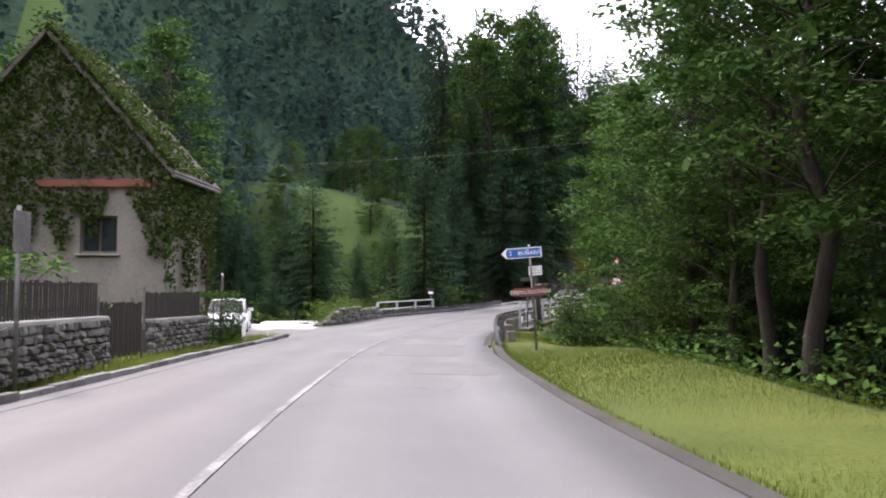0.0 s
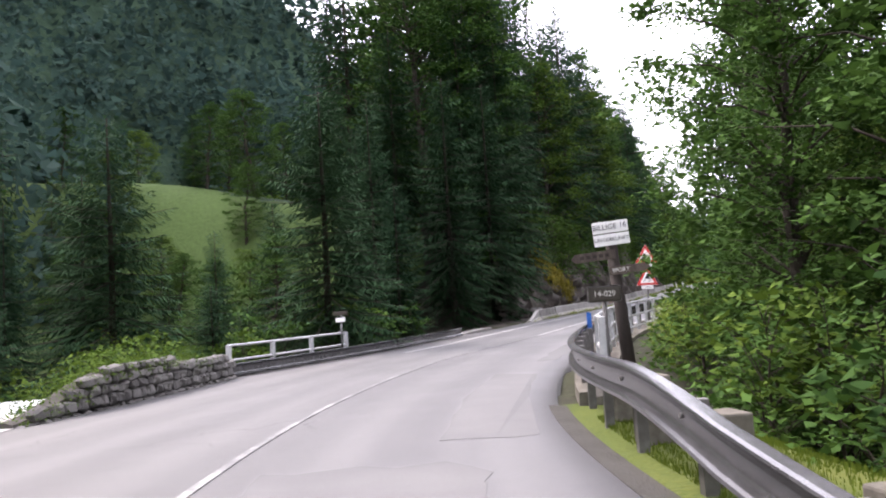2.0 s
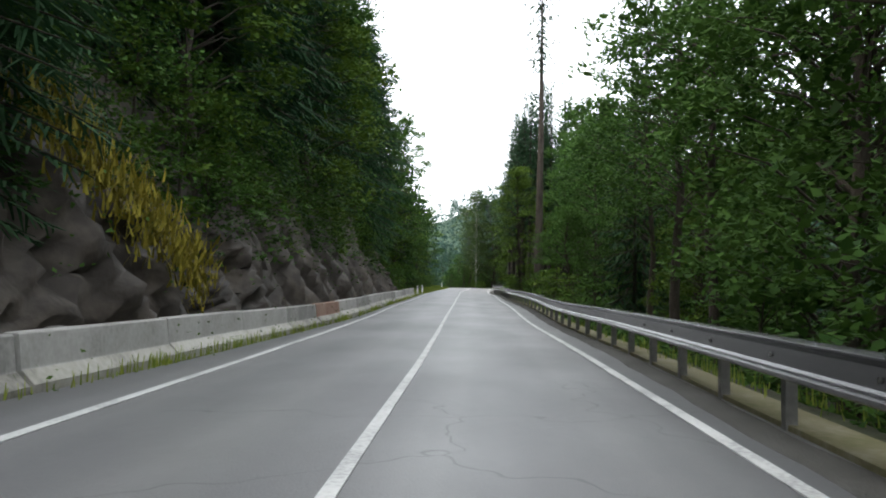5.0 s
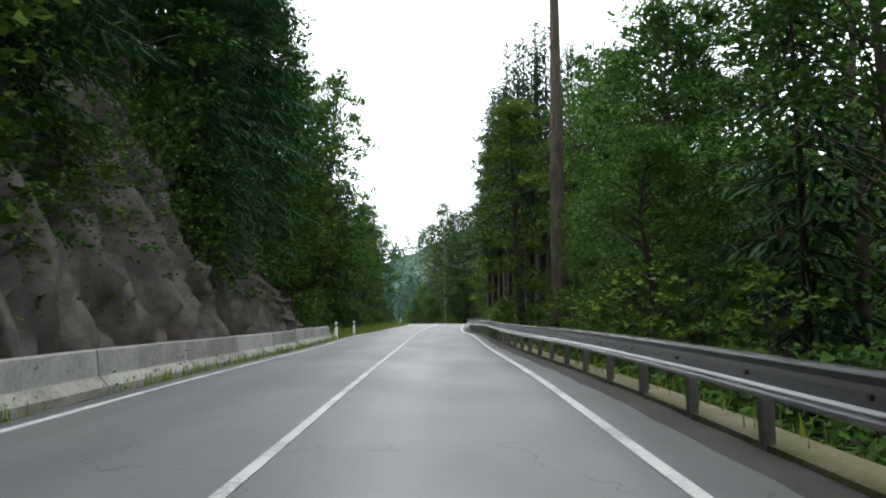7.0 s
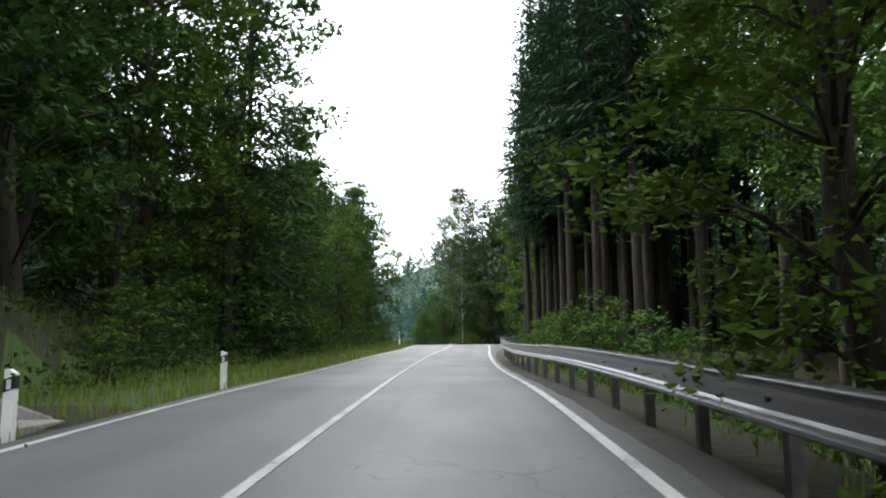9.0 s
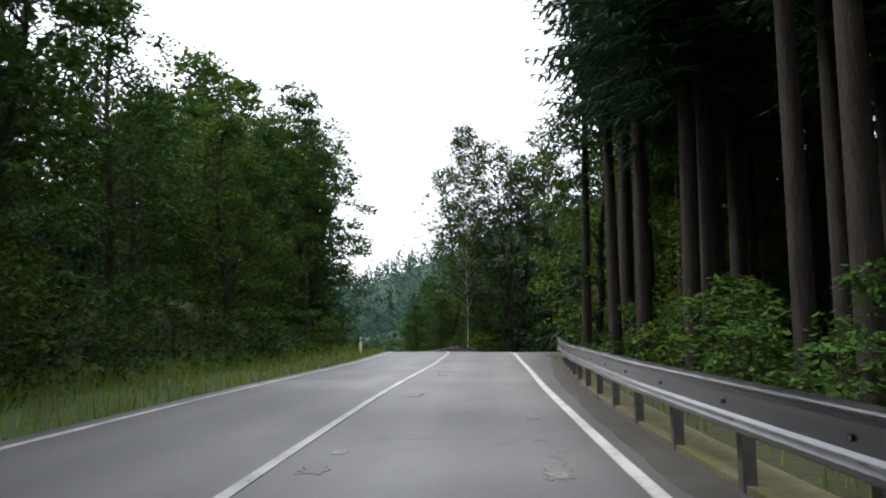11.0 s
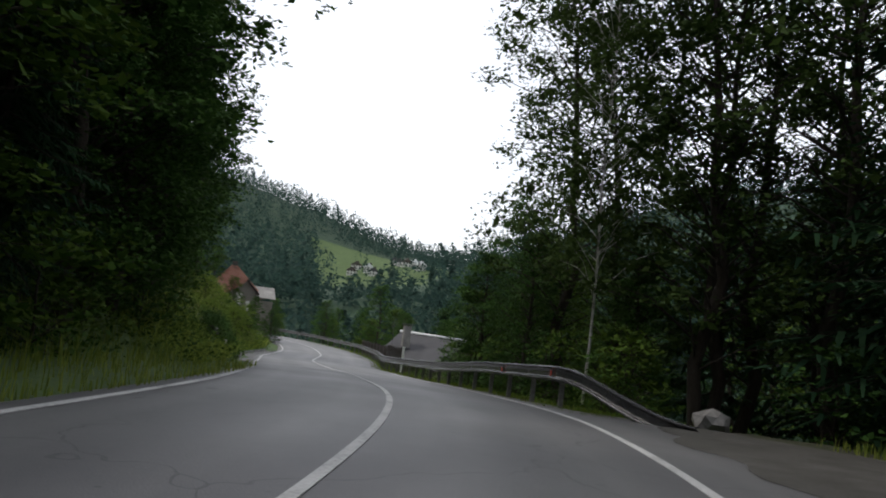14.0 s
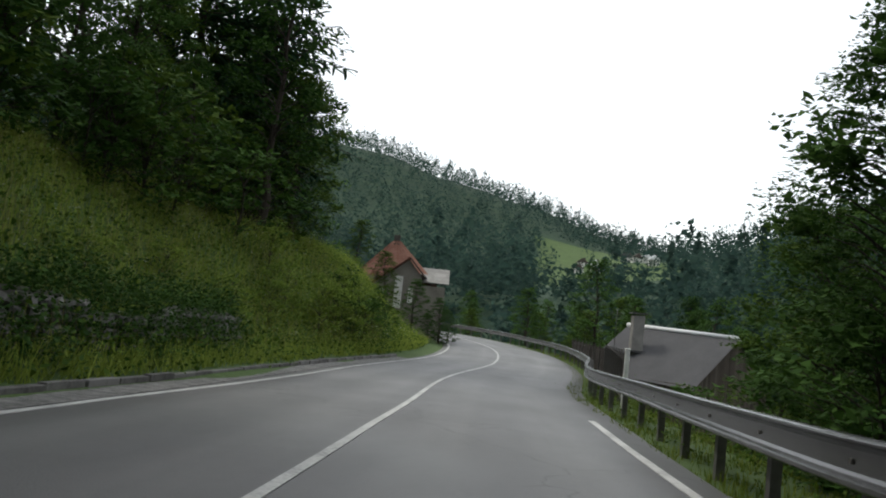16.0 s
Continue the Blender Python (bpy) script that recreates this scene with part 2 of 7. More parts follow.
PLUME = leafy("grass_seed_heads", (0.16, 0.17, 0.05), (0.36, 0.35, 0.14), 0.35)
FLOWER = leafy("white_flowers", (0.4, 0.42, 0.34), (0.6, 0.6, 0.5), 0.2)
# distance haze is put into this leaf colour: bluish, with narrow contrast
FAR_WOOD = leafy("haze_tinted_trees", (0.027, 0.054, 0.047), (0.046, 0.082, 0.064), 0.5, 0.0)
PLASTER = surface("old_plaster", [(0.104, 0.0936, 0.078), (0.177, 0.162, 0.141), (0.218, 0.203, 0.179)], 1.0, 10, 0.9, 0.3)
PLASTER_WHITE = surface("white_plaster", [(0.468, 0.459, 0.425), (0.637, 0.629, 0.595)], 1.0, 10, 0.9, 0.2)
WOOD = surface("grey_wood", [(0.049, 0.0385, 0.0315), (0.098, 0.0805, 0.0665), (0.14, 0.119, 0.101)], 2, 18, 0.85, 0.5, obrand=0.3, stretch=(4, 4, 0.5))
WOOD_DARK = surface("tarred_wood", [(0.018, 0.014, 0.012), (0.04, 0.032, 0.027)], 2, 18, 0.8, 0.4, stretch=(4, 4, 0.5))
RUST = surface("rusty_sheet_roof", [(0.1, 0.05, 0.036), (0.19, 0.085, 0.058), (0.26, 0.15, 0.115)], 1.1, 7, 0.8, 0.3)
SHEET = surface("grey_corrugated_sheet", [(0.0544, 0.0544, 0.0576), (0.08, 0.08, 0.0832)], 1, 10, 0.8, 0.1, spec=0.15)
SHEET_PALE = surface("pale_sheet", [(0.5, 0.51, 0.52), (0.66, 0.67, 0.68)], 1, 10, 0.5, 0.1)
TILE_ROOF = surface("dark_roof_tiles", [(0.04, 0.035, 0.032), (0.09, 0.075, 0.065)], 2, 12, 0.85, 0.5)


def plain(name, colour, rough=0.5, metal=0.0, spec=0.4):
    c = np.array(colour)
    return surface(name, [tuple(c * 0.82), tuple(c), tuple(np.minimum(c * 1.08, 1))], 1.5, 30, rough, 0.04, metal, spec, dist=0.003)


WHITE, BLACK = plain("white_enamel", (0.75, 0.75, 0.73)), plain("black_enamel", (0.015, 0.015, 0.016))
BLUE, RED = plain("sign_blue", (0.01, 0.09, 0.33)), plain("sign_red", (0.5, 0.03, 0.025))
BROWN = plain("reddish_brown_board", (0.16, 0.05, 0.03), 0.7)
PLATE = plain("dark_bronze_plate", (0.035, 0.03, 0.022), 0.5)
CAR_WHITE = plain("white_car_paint", (0.72, 0.73, 0.74), 0.25, 0, 0.6)
RUBBER, TRIM = plain("tyre_rubber", (0.015, 0.015, 0.015), 0.9), plain("grey_plastic", (0.05, 0.05, 0.052), 0.6)
RIM = plain("wheel_rim", (0.35, 0.35, 0.36), 0.35, 0.8)
LAMP = plain("lamp_glass", (0.6, 0.62, 0.63), 0.1, 0, 0.8)
REFLECT = plain("red_reflector", (0.6, 0.04, 0.02), 0.3)
WINDOW = plain("dark_window_glass", (0.02, 0.024, 0.028), 0.05, 0, 0.8)

# ---- the road's centre line, and places along it ----
AXIS = [(5.18, -59.66, 1.2), (2.14, -29.82, 0.6), (0.32, -11.91, 0.24), (-0.9, 0.03, 0), (-1.96, 11.4, -0.38), (-2.36, 23.44, -0.65), (-1.23, 36.2, -0.82), (2.81, 48.97, -0.64), (9.26, 61.58, -0.13), (16.04, 74.12, 0.299), (22.58, 86.55, 0.743), (29, 98.67, 1.391), (35.26, 110.68, 1.94), (41.61, 122.73, 2.573), (47.99, 135.12, 3.04), (54.8, 147.52, 3.667), (61.57, 159.3, 4.258), (67.6, 170.41, 4.847), (71.74, 181.8, 4.845), (73.79, 194.08, 4.395), (74.83, 206.61, 3.88), (75.8, 219, 3.5), (78.2, 232, 3.34), (79.2, 244, 3.355), (78.8, 254, 3.375), (76.5, 264, 3.519), (71, 275, 3.645), (62, 284, 3.978), (40, 296, 4.684)]



def dense_axis():
    a = np.array(AXIS)
    p = np.vstack([2 * a[0] - a[1], a, 2 * a[-1] - a[-2]])
    out = []
    for i in range(len(a) - 1):
        p0, p1, p2, p3 = p[i:i + 4]
        for f in np.linspace(0, 1, 24, endpoint=False):
            out.append(.5 * (2 * p1 + (p2 - p0) * f + (2 * p0 - 5 * p1 + 4 * p2 - p3) * f ** 2 + (3 * p1 - p0 - 3 * p2 + p3) * f ** 3))
    return np.array(out + [a[-1]])


LINE = dense_axis()
STATION = np.r_[0, np.cumsum(np.linalg.norm(np.diff(LINE[:, :2], axis=0), axis=1))]
STATION -= STATION[np.abs(LINE[:, 1]).argmin()]
AHEAD = np.gradient(LINE[:, :2], axis=0)
AHEAD /= np.linalg.norm(AHEAD, axis=1)[:, None]


def at(s, o=0.0, dz=0.0):
    """World places at station s, o metres to the right of the centre line, dz above the road; s, o, dz may be arrays."""
    s, o, dz = np.broadcast_arrays(np.asarray(s, float), o, dz)
    x, y, z, tx, ty = (np.interp(s, STATION, c) for c in (LINE[:, 0], LINE[:, 1], LINE[:, 2], AHEAD[:, 0], AHEAD[:, 1]))
    return np.stack([x + ty * o, y - tx * o, z + dz], -1)


def heading(s):
    """Degrees to turn a thing that faces +y so that it faces along the road."""
    tx, ty = np.interp(s, STATION, AHEAD[:, 0]), np.interp(s, STATION, AHEAD[:, 1])
    return math.degrees(math.atan2(-tx, ty))


def along(xy):
    """Station, offset and road height for places in the plan."""
    xy = np.asarray(xy, float).reshape(-1, 2)
    s, o, z = np.empty(len(xy)), np.empty(len(xy)), np.empty(len(xy))
    for k in range(0, len(xy), 4000):
        q = xy[k:k + 4000]
        i = ((q[:, None] - LINE[None, :, :2]) ** 2).sum(2).argmin(1)
        v = q - LINE[i, :2]
        s[k:k + 4000], z[k:k + 4000] = STATION[i] + (v * AHEAD[i]).sum(1), LINE[i, 2]
        o[k:k + 4000] = v[:, 0] * AHEAD[i, 1] - v[:, 1] * AHEAD[i, 0]
        # beyond the ends and on the inner side of bends the plain distance counts
        d = np.hypot(v[:, 0], v[:, 1])
        o[k:k + 4000] = np.sign(o[k:k + 4000] + 1e-9) * d
    return s, o, z


def smooth(a, b, x):
    t = np.clip((x - a) / (b - a), 0, 1)
    return t * t * (3 - 2 * t)


def bumps(x, y, size, seed=0):
    """A soft random relief from crossed waves, -1 to 1."""
    r = np.random.RandomState(seed)
    z = 0
    for k in range(7):
        w, p = r.uniform(0, 6.28), r.uniform(0, 6.28)
        f = 6.28 / size * r.uniform(0.6, 1.9)
        z = z + np.sin(f * (x * math.cos(w) + y * math.sin(w)) + p)
    return z / 4.0


def land(x, y):
    """Height of the ground."""
    x, y = np.asarray(x, float), np.asarray(y, float)
    shape = x.shape
    s, o, z = along(np.stack([x.ravel(), y.ravel()], 1))
    x, y = x.ravel(), y.ravel()
    l, r = np.maximum(-o, 0), np.maximum(o, 0)
    part = lambda a, b, c, d: smooth(a, b, s) * (1 - smooth(c, d, s))  # noqa: E731
    # right of the road: lawn, then the brook's gully, then the far slope
    lawn = 1 - smooth(22, 34, s)
    gully = -4.2 * smooth(4.6, 10.5, r)
    verge = 0.15 * smooth(3.6, 8, r) - 3.6 * smooth(7.2, 12.5, r)
    flat_yard = smooth(178, 186, s) * (1 - smooth(203, 208, s))
    shelf = -3.2 * smooth(9.5, 14, r)
    low = -3.4 * smooth(5.2, 9.5, r)
    wood = 0.25 * smooth(5, 9, r) - 1.5 * smooth(14, 30, r)
    in_wood = part(138, 152, 180, 190)
    right = lawn * verge + (1 - lawn) * gully
    right = right * (1 - in_wood) + wood * in_wood
    late = smooth(184, 190, s)
    right = right * (1 - late) + (flat_yard * shelf + (1 - flat_yard) * low) * late
    right = right + smooth(26, 80, r) * 32 * (1 - 0.6 * smooth(190, 240, s)) + smooth(80, 300, r) * 70 * (1 - 0.75 * smooth(200, 300, y))
    # left of the road
    house = 1 - smooth(26, 33, s)
    yard = -0.15 + 0.1 * smooth(3.6, 6, l) + 26 * smooth(24, 75, l)
    brook = -2.2 * smooth(5.2, 9, l) + 3.0 * smooth(14, 24, l) + 7 * smooth(24, 50, l) + 80 * smooth(50, 115, l)
    cliff = 0.1 * smooth(3.8, 5, l) + 7.0 * smooth(6.2, 9.4, l) + 5 * smooth(9, 40, l) + 95 * smooth(48, 120, l) + 60 * smooth(20, 58, l) * smooth(110, 190, y)
    slope = 0.1 * smooth(4, 5, l) + 2.2 * smooth(5.5, 11, l) + 34 * smooth(11, 75, l)
    bank = 0.15 * smooth(3.7, 4.2, l) + 4.7 * smooth(4.2, 10.5, l) + 9 * smooth(10, 60, l)
    w_house, w_brook = house, (1 - house) * (1 - smooth(60, 68, s))
    w_cliff = smooth(62, 70, s) * (1 - smooth(128, 140, s))
    w_slope, w_bank = smooth(130, 140, s) * (1 - smooth(203, 214, s)), smooth(203, 214, s)
    tot = w_house + w_brook + w_cliff + w_slope + w_bank + 1e-6
    left = (w_house * yard + w_brook * brook + w_cliff * cliff + w_slope * slope + w_bank * bank) / tot
    left = left + smooth(75, 260, l) * 60 * (1 - smooth(150, 230, y))
    ending = smooth(262, 300, s)
    left = left * (1 - ending) + ending * (0.1 + 16 * smooth(8, 80, l))
    h = z + np.where(o < 0, left, right) - 0.06 - 0.16 * (np.abs(o) < 3.0)
    h = h + bumps(x, y, 9, 1) * 0.12 * smooth(5, 9, np.abs(o)) + bumps(x, y, 40, 2) * 1.6 * smooth(18, 45, np.abs(o))
    # the valley opens to the north, with a long wooded ridge across it
    north = smooth(300, 420, y)
    floor = -2 + 0.045 * (y - 194) + 0.014 * np.maximum(y - 330, 0)
    ridge = 131 * np.exp(-((y - 830 - 0.15 * x) / 190) ** 2) * (1 / (1 + np.exp((x - 120) / 120)))
    ridge = ridge + 60 * np.exp(-((y - 1300) / 260) ** 2) + 75 * np.exp(-(((x - 330) / 120) ** 2)) * smooth(240, 330, y) * (1 - smooth(520, 760, y))
    h = h * (1 - north) + (floor + ridge + bumps(x, y, 120, 4) * 3) * north
    return h.reshape(shape)


# ---- building helpers ----
def mesh_of(name, verts, faces, mat=None, flat=False):
    me = bpy.data.meshes.new(name)
    verts = np.asarray(verts, np.float32).reshape(-1, 3)
    if isinstance(faces, np.ndarray):
        k, nf = faces.shape[1], len(faces)
        me.vertices.add(len(verts))
        me.vertices.foreach_set("co", verts.ravel())
        me.loops.add(nf * k)
        me.loops.foreach_set("vertex_index", faces.ravel().astype(np.int32))
        me.polygons.add(nf)
        me.polygons.foreach_set("loop_start", np.arange(0, nf * k, k, dtype=np.int32))
        me.update(calc_edges=True)
    else:
        me.from_pydata([tuple(map(float, v)) for v in verts], [], [tuple(map(int, f)) for f in faces])
        me.update()
    if mat:
        me.materials.append(mat)
    if not flat:
        me.polygons.foreach_set("use_smooth", np.ones(len(me.polygons), bool))
    return me


def thing(name, m=None, label="", category="", group="", kind=""):
    ob = new(name)
    ob.empty_display_size = 0.2
    if m is not None:
        ob.matrix_world = m
    return tagged(ob, label, category, group, kind)


def part(name, shape, material, parent, label=""):
    """Links a bmesh or a mesh as one mesh object under a thing or a part."""
    if isinstance(shape, bmesh.types.BMesh):
        me = bpy.data.meshes.new(name)
        shape.to_mesh(me)
        shape.free()
    else:
        me = shape
    if material and not me.materials:
        me.materials.append(material)
    ob = new(name, me)
    ob.parent = parent
    return tagged(ob, label) if label else ob


def box(w, d, h, x=0, y=0, z=0, bevel=0.0, turn=None, bm=None):
    """A box w by d by h with its base's middle at x, y, z."""
    bm = bm or bmesh.new()
    got = bmesh.ops.create_cube(bm, size=1)
    m = Matrix.Translation((x, y, z + h / 2)) @ (turn or Matrix()) @ Matrix.Diagonal((w, d, h, 1))
    bmesh.ops.transform(bm, matrix=m, verts=got["verts"])
    if bevel:
        edges = list({e for v in got["verts"] for e in v.link_edges})
        bmesh.ops.bevel(bm, geom=edges, offset=bevel, segments=2, affect="EDGES", profile=0.5)
    return bm


def rod(a, b, r1, r2=None, sides=8, bm=None):
    """A tapered rod from a to b."""
    bm = bm or bmesh.new()
    a, b = Vector(a), Vector(b)
    m = Matrix.Translation((a + b) / 2) @ (b - a).to_track_quat("Z", "Y").to_matrix().to_4x4()
    bmesh.ops.create_cone(bm, cap_ends=True, segments=sides, radius1=r1, radius2=r1 if r2 is None else r2, depth=(b - a).length, matrix=m)
    for f in bm.faces:
        f.smooth = len(f.verts) == 4
    return bm


def prism(outline, depth, bm=None):
    """A flat outline in x and z, given a depth in y (front at y = 0, facing -y)."""
    bm = bm or bmesh.new()
    f = bm.faces.new([bm.verts.new((x, 0, z)) for x, z in outline])
    g = bmesh.ops.extrude_face_region(bm, geom=[f])
    bmesh.ops.translate(bm, vec=(0, depth, 0), verts=[v for v in g["geom"] if isinstance(v, bmesh.types.BMVert)])
    bmesh.ops.recalc_face_normals(bm, faces=bm.faces[:])
    return bm


def sweep(profile, s0, s1, step, offset, close=True, wave=None, lift=None):
    """A profile of (across, up) swept along the road at an offset that may change with s."""
    n = max(2, int(abs(s1 - s0) / step) + 1)
    s = np.linspace(s0, s1, n)
    o = np.array([offset(v) if callable(offset) else offset for v in s])
    z = np.array([lift(v) if lift else 0.0 for v in s])
    k = len(profile)
    v = np.concatenate([at(s, o + a, z + b)[:, None] for a, b in profile], 1).reshape(-1, 3)
    if wave:
        v = v + np.random.RandomState(3).uniform(-wave, wave, v.shape)
    faces = []
    kk = k if close else k - 1
    for i in range(n - 1):
        for j in range(kk):
            a, b = i * k + j, i * k + (j + 1) % k
            faces.append((a, b, b + k, a + k))
    if close:
        faces += [tuple(range(k))[::-1], tuple((n - 1) * k + j for j in range(k))]
    return v, faces


def swept(name, profile, s0, s1, step, offset, mat, close=True, lift=None, flat=True):
    v, f = sweep(profile, s0, s1, step, offset, close, None, lift)
    me = mesh_of(name, v, f, mat, flat)
    bm = bmesh.new()
    bm.from_mesh(me)
    bmesh.ops.recalc_face_normals(bm, faces=bm.faces[:])
    bm.to_mesh(me)
    bm.free()
    return me


def knots(*pairs):
    xs, ys = [p[0] for p in pairs], [p[1] for p in pairs]
    return lambda s: float(np.interp(s, xs, ys))


def words(body, size, mat, parent, m, name="lettering", extrude=0.002, align="CENTER"):
    """Writing as a mesh part; the text reads along x and faces -y after its turn."""
    cu = bpy.data.curves.new(name, "FONT")
    cu.body, cu.size, cu.extrude, cu.align_x, cu.align_y = body, size, extrude, align, "CENTER"
    tmp = new(name + "_curve", cu)
    me = bpy.data.meshes.new_from_object(tmp.evaluated_get(bpy.context.evaluated_depsgraph_get()))
    bpy.data.objects.remove(tmp)
    bpy.data.curves.remove(cu)
    me.materials.clear()
    me.transform(m @ pose(0, 0, 0, 90, 0, 0))
    return part(name, me, mat, parent)


# ---- ground, one sheet to the horizon ----
def spread(lo, hi, step, far_lo, far_hi):
    mid = list(np.arange(lo, hi + 0.01, step))
    out, d = [], step
    x = hi
    while x < far_hi:
        d *= 1.17
        x += d
        out.append(x)
    back, d, x = [], step, lo
    while x > far_lo:
        d *= 1.17
        x -= d
        back.append(x)
    return np.array(back[::-1] + mid + out)


gx, gy = spread(-34, 112, 1.0, -2600, 2800), spread(-24, 290, 1.0, -2400, 3200)
mx, my = np.meshgrid(gx, gy)
mz = land(mx, my)
cols, rows_n = len(gx), len(gy)
idx = np.arange(cols * rows_n).reshape(rows_n, cols)
quads = np.stack([idx[:-1, :-1], idx[:-1, 1:], idx[1:, 1:], idx[1:, :-1]], -1).reshape(-1, 4)
ground_mesh = mesh_of("ground", np.stack([mx, my, mz], -1).reshape(-1, 3), quads)
for m in (EARTH, TURF, MEADOW, ROCK, CANOPY):
    ground_mesh.materials.append(m)
cx, cy = mx[:-1, :-1].ravel() + 0.5, my[:-1, :-1].ravel() + 0.5
gs, go, gz = along(np.stack([cx, cy], 1))
which = np.zeros(len(cx), np.int32)
which[(np.abs(go) > 20) | (cy > 290)] = 4
which[(gs < 36) & (go > 0) & (go < 7.0)] = 1
which[(gs < 33) & (go < 0) & (go > -20)] = 1
which[(gs > 132) & (gs < 290) & (go < 0) & (go > -7)] = 2
which[(gs > 206) & (go < 0) & (go > -12) & (gs < 262)] = 2
which[(gs > 184) & (go > 3) & (go < 6.5)] = 2
which[(gs > 34) & (gs < 68) & (go < -5.5) & (go > -75)] = 2
which[(cy > 84) & (cx < -4) & (cx > -26) & (cy < 112)] = 2
which[(gs > 62) & (gs < 130) & (go < -4.6) & (go > -9.3)] = 3
which[(cy > 470) & (cy < 690) & ((cx - 75) / (cy - 194) > 0.12) & ((cx - 75) / (cy - 194) < 0.3)] = 2
ground_mesh.polygons.foreach_set("material_index", which)
ground_mesh.update()
ground = tagged(new("ground", ground_mesh), "valley floor and hillsides of dark earth, grass and rock", "ground", kind="structure")

# ---- road ----
ROAD_LEFT = knots((-60, -3.45), (26, -3.5), (31, -6.5), (43, -5.6), (50, -4.6), (60, -3.7), (75, -3.25), (130, -3.2), (190, -3.2), (203, -3.45), (212, -3.65), (225, -3.65), (240, -3.35), (300, -3.3))
ROAD_RIGHT = knots((-60, 3.5), (12, 3.6), (28, 3.2), (45, 3.4), (60, 3.6), (80, 3.9), (150, 3.6), (172, 4.1), (183, 5.2), (187, 9.0), (200, 8.5), (205, 4.3), (220, 3.7), (240, 4.2), (300, 3.4))


def crown(o):
    return 0.026 * max(0.0, 1 - (abs(o) / 3.4) ** 2)


def build_road():
    s = np.arange(-58, 318, 1.0)
    rows, offs = [], []
    for v in s:
        a, b = ROAD_LEFT(v), ROAD_RIGHT(v)
        os_ = [a - 0.12, a, -2.7, -1.35, 0, 1.35, 2.7, b, b + 0.12]
        zs = [-0.35] + [crown(o) for o in os_[1:-1]] + [-0.35]
        offs.append(os_)
        rows.append(at(v, np.array(os_), np.array(zs)))
    k = 9
    i = np.arange(len(s) * k).reshape(len(s), k)
    q = np.stack([i[:-1, :-1], i[:-1, 1:], i[1:, 1:], i[1:, :-1]], -1).reshape(-1, 4)
    me = mesh_of("road", np.array(rows).reshape(-1, 3), q, ASPHALT)
    uv = np.stack([np.array(offs).ravel(), np.repeat(s, k)], 1)[q.ravel()]
    me.uv_layers.new(name="along").data.foreach_set("uv", uv.astype(np.float32).ravel())
    return tagged(new("road", me), "grey worn asphalt country road with repaired patches", "road", kind="structure")


def marking(name, s0, s1, offset, width, label, mat=None):
    v, f = sweep([(-width / 2, 0.0), (-width / 2, 0.009), (width / 2, 0.009), (width / 2, 0.0)], s0, s1, 0.5, offset, True, None, lambda s: crown(offset(s) if callable(offset) else offset) + 0.002)
    return tagged(new(name, mesh_of(name, v, f, mat or PAINT, True)), label, "road marking", kind="structure")


def patch(s0, s1, o0, o1, mat, seed, rag=0.2):
    """An uneven thin repair lying on the asphalt."""
    r = np.random.RandomState(seed)
    ring = []
    for a, b, n in (((s0, o0), (s1, o0), 8), ((s1, o0), (s1, o1), 5), ((s1, o1), (s0, o1), 8), ((s0, o1), (s0, o0), 5)):
        for t in np.linspace(0, 1, n, endpoint=False):
            ring.append((a[0] + (b[0] - a[0]) * t + r.uniform(-rag, rag), a[1] + (b[1] - a[1]) * t + r.uniform(-rag / 2, rag / 2)))
    bm = bmesh.new()
    top = [bm.verts.new(at(s, o, crown(o) + 0.004)) for s, o in ring]
    low = [bm.verts.new(at(s, o, crown(o) - 0.02)) for s, o in ring]
    bm.faces.new(top)
    for i in range(len(ring)):
        j = (i + 1) % len(ring)
        bm.faces.new((low[i], low[j], top[j], top[i]))
    bmesh.ops.recalc_face_normals(bm, faces=bm.faces[:])
    me = bpy.data.meshes.new("road_patch")
    bm.to_mesh(me)
    bm.free()
    me.materials.append(mat)
    return tagged(new("road_patch", me), "rectangular asphalt repair in the road", "road patch", kind="structure")


build_road()
marking("trim_centre_line", -58, 55.3, knots((-58, 0.0), (26, 0.0), (40, -0.35), (46, -0.45), (49, -0.25), (52, 0.1), (55.3, 0.3)), 0.085, "narrow worn white centre line", PAINT_WORN)
marking("trim_centre_line", 55.32, 300, knots((55.3, 0.3), (66, 0.32), (80, 0.12), (95, 0.0), (196, 0.0), (206, -0.08), (222, -0.1), (236, 0.0)), 0.105, "worn white centre line")
marking("trim_right_edge_line", 56.6, 227, knots((56.6, 3.08), (62, 3.05), (75, 2.98), (188, 2.98), (201, 3.3), (227, 3.3)), 0.125, "white edge line beside the shoulder")
marking("trim_left_edge_line", 50, 300, knots((50, -3.0), (53, -2.6), (56, -2.48), (60, -2.3), (68, -2.2), (78, -2.5), (90, -2.78), (100, -2.86), (192, -2.86), (201, -3.05), (208, -3.3), (222, -3.36), (232, -3.05), (300, -2.92)), 0.115, "white edge line beside the verge")
for k, (s0, s1, o0, o1, mat) in enumerate(((19, 24, 0.5, 2.6, ASPHALT_PATCH), (27.5, 30.5, 0.3, 2.2, ASPHALT_PATCH), (32, 41, 1.9, 2.9, ASPHALT_PATCH),
                                          (44.5, 51.4, 2.42, 2.95, ASPHALT_PATCH), (14, 17, 1.4, 3.0, ASPHALT_PATCH))):
    patch(s0, s1, o0, o1, mat, k)
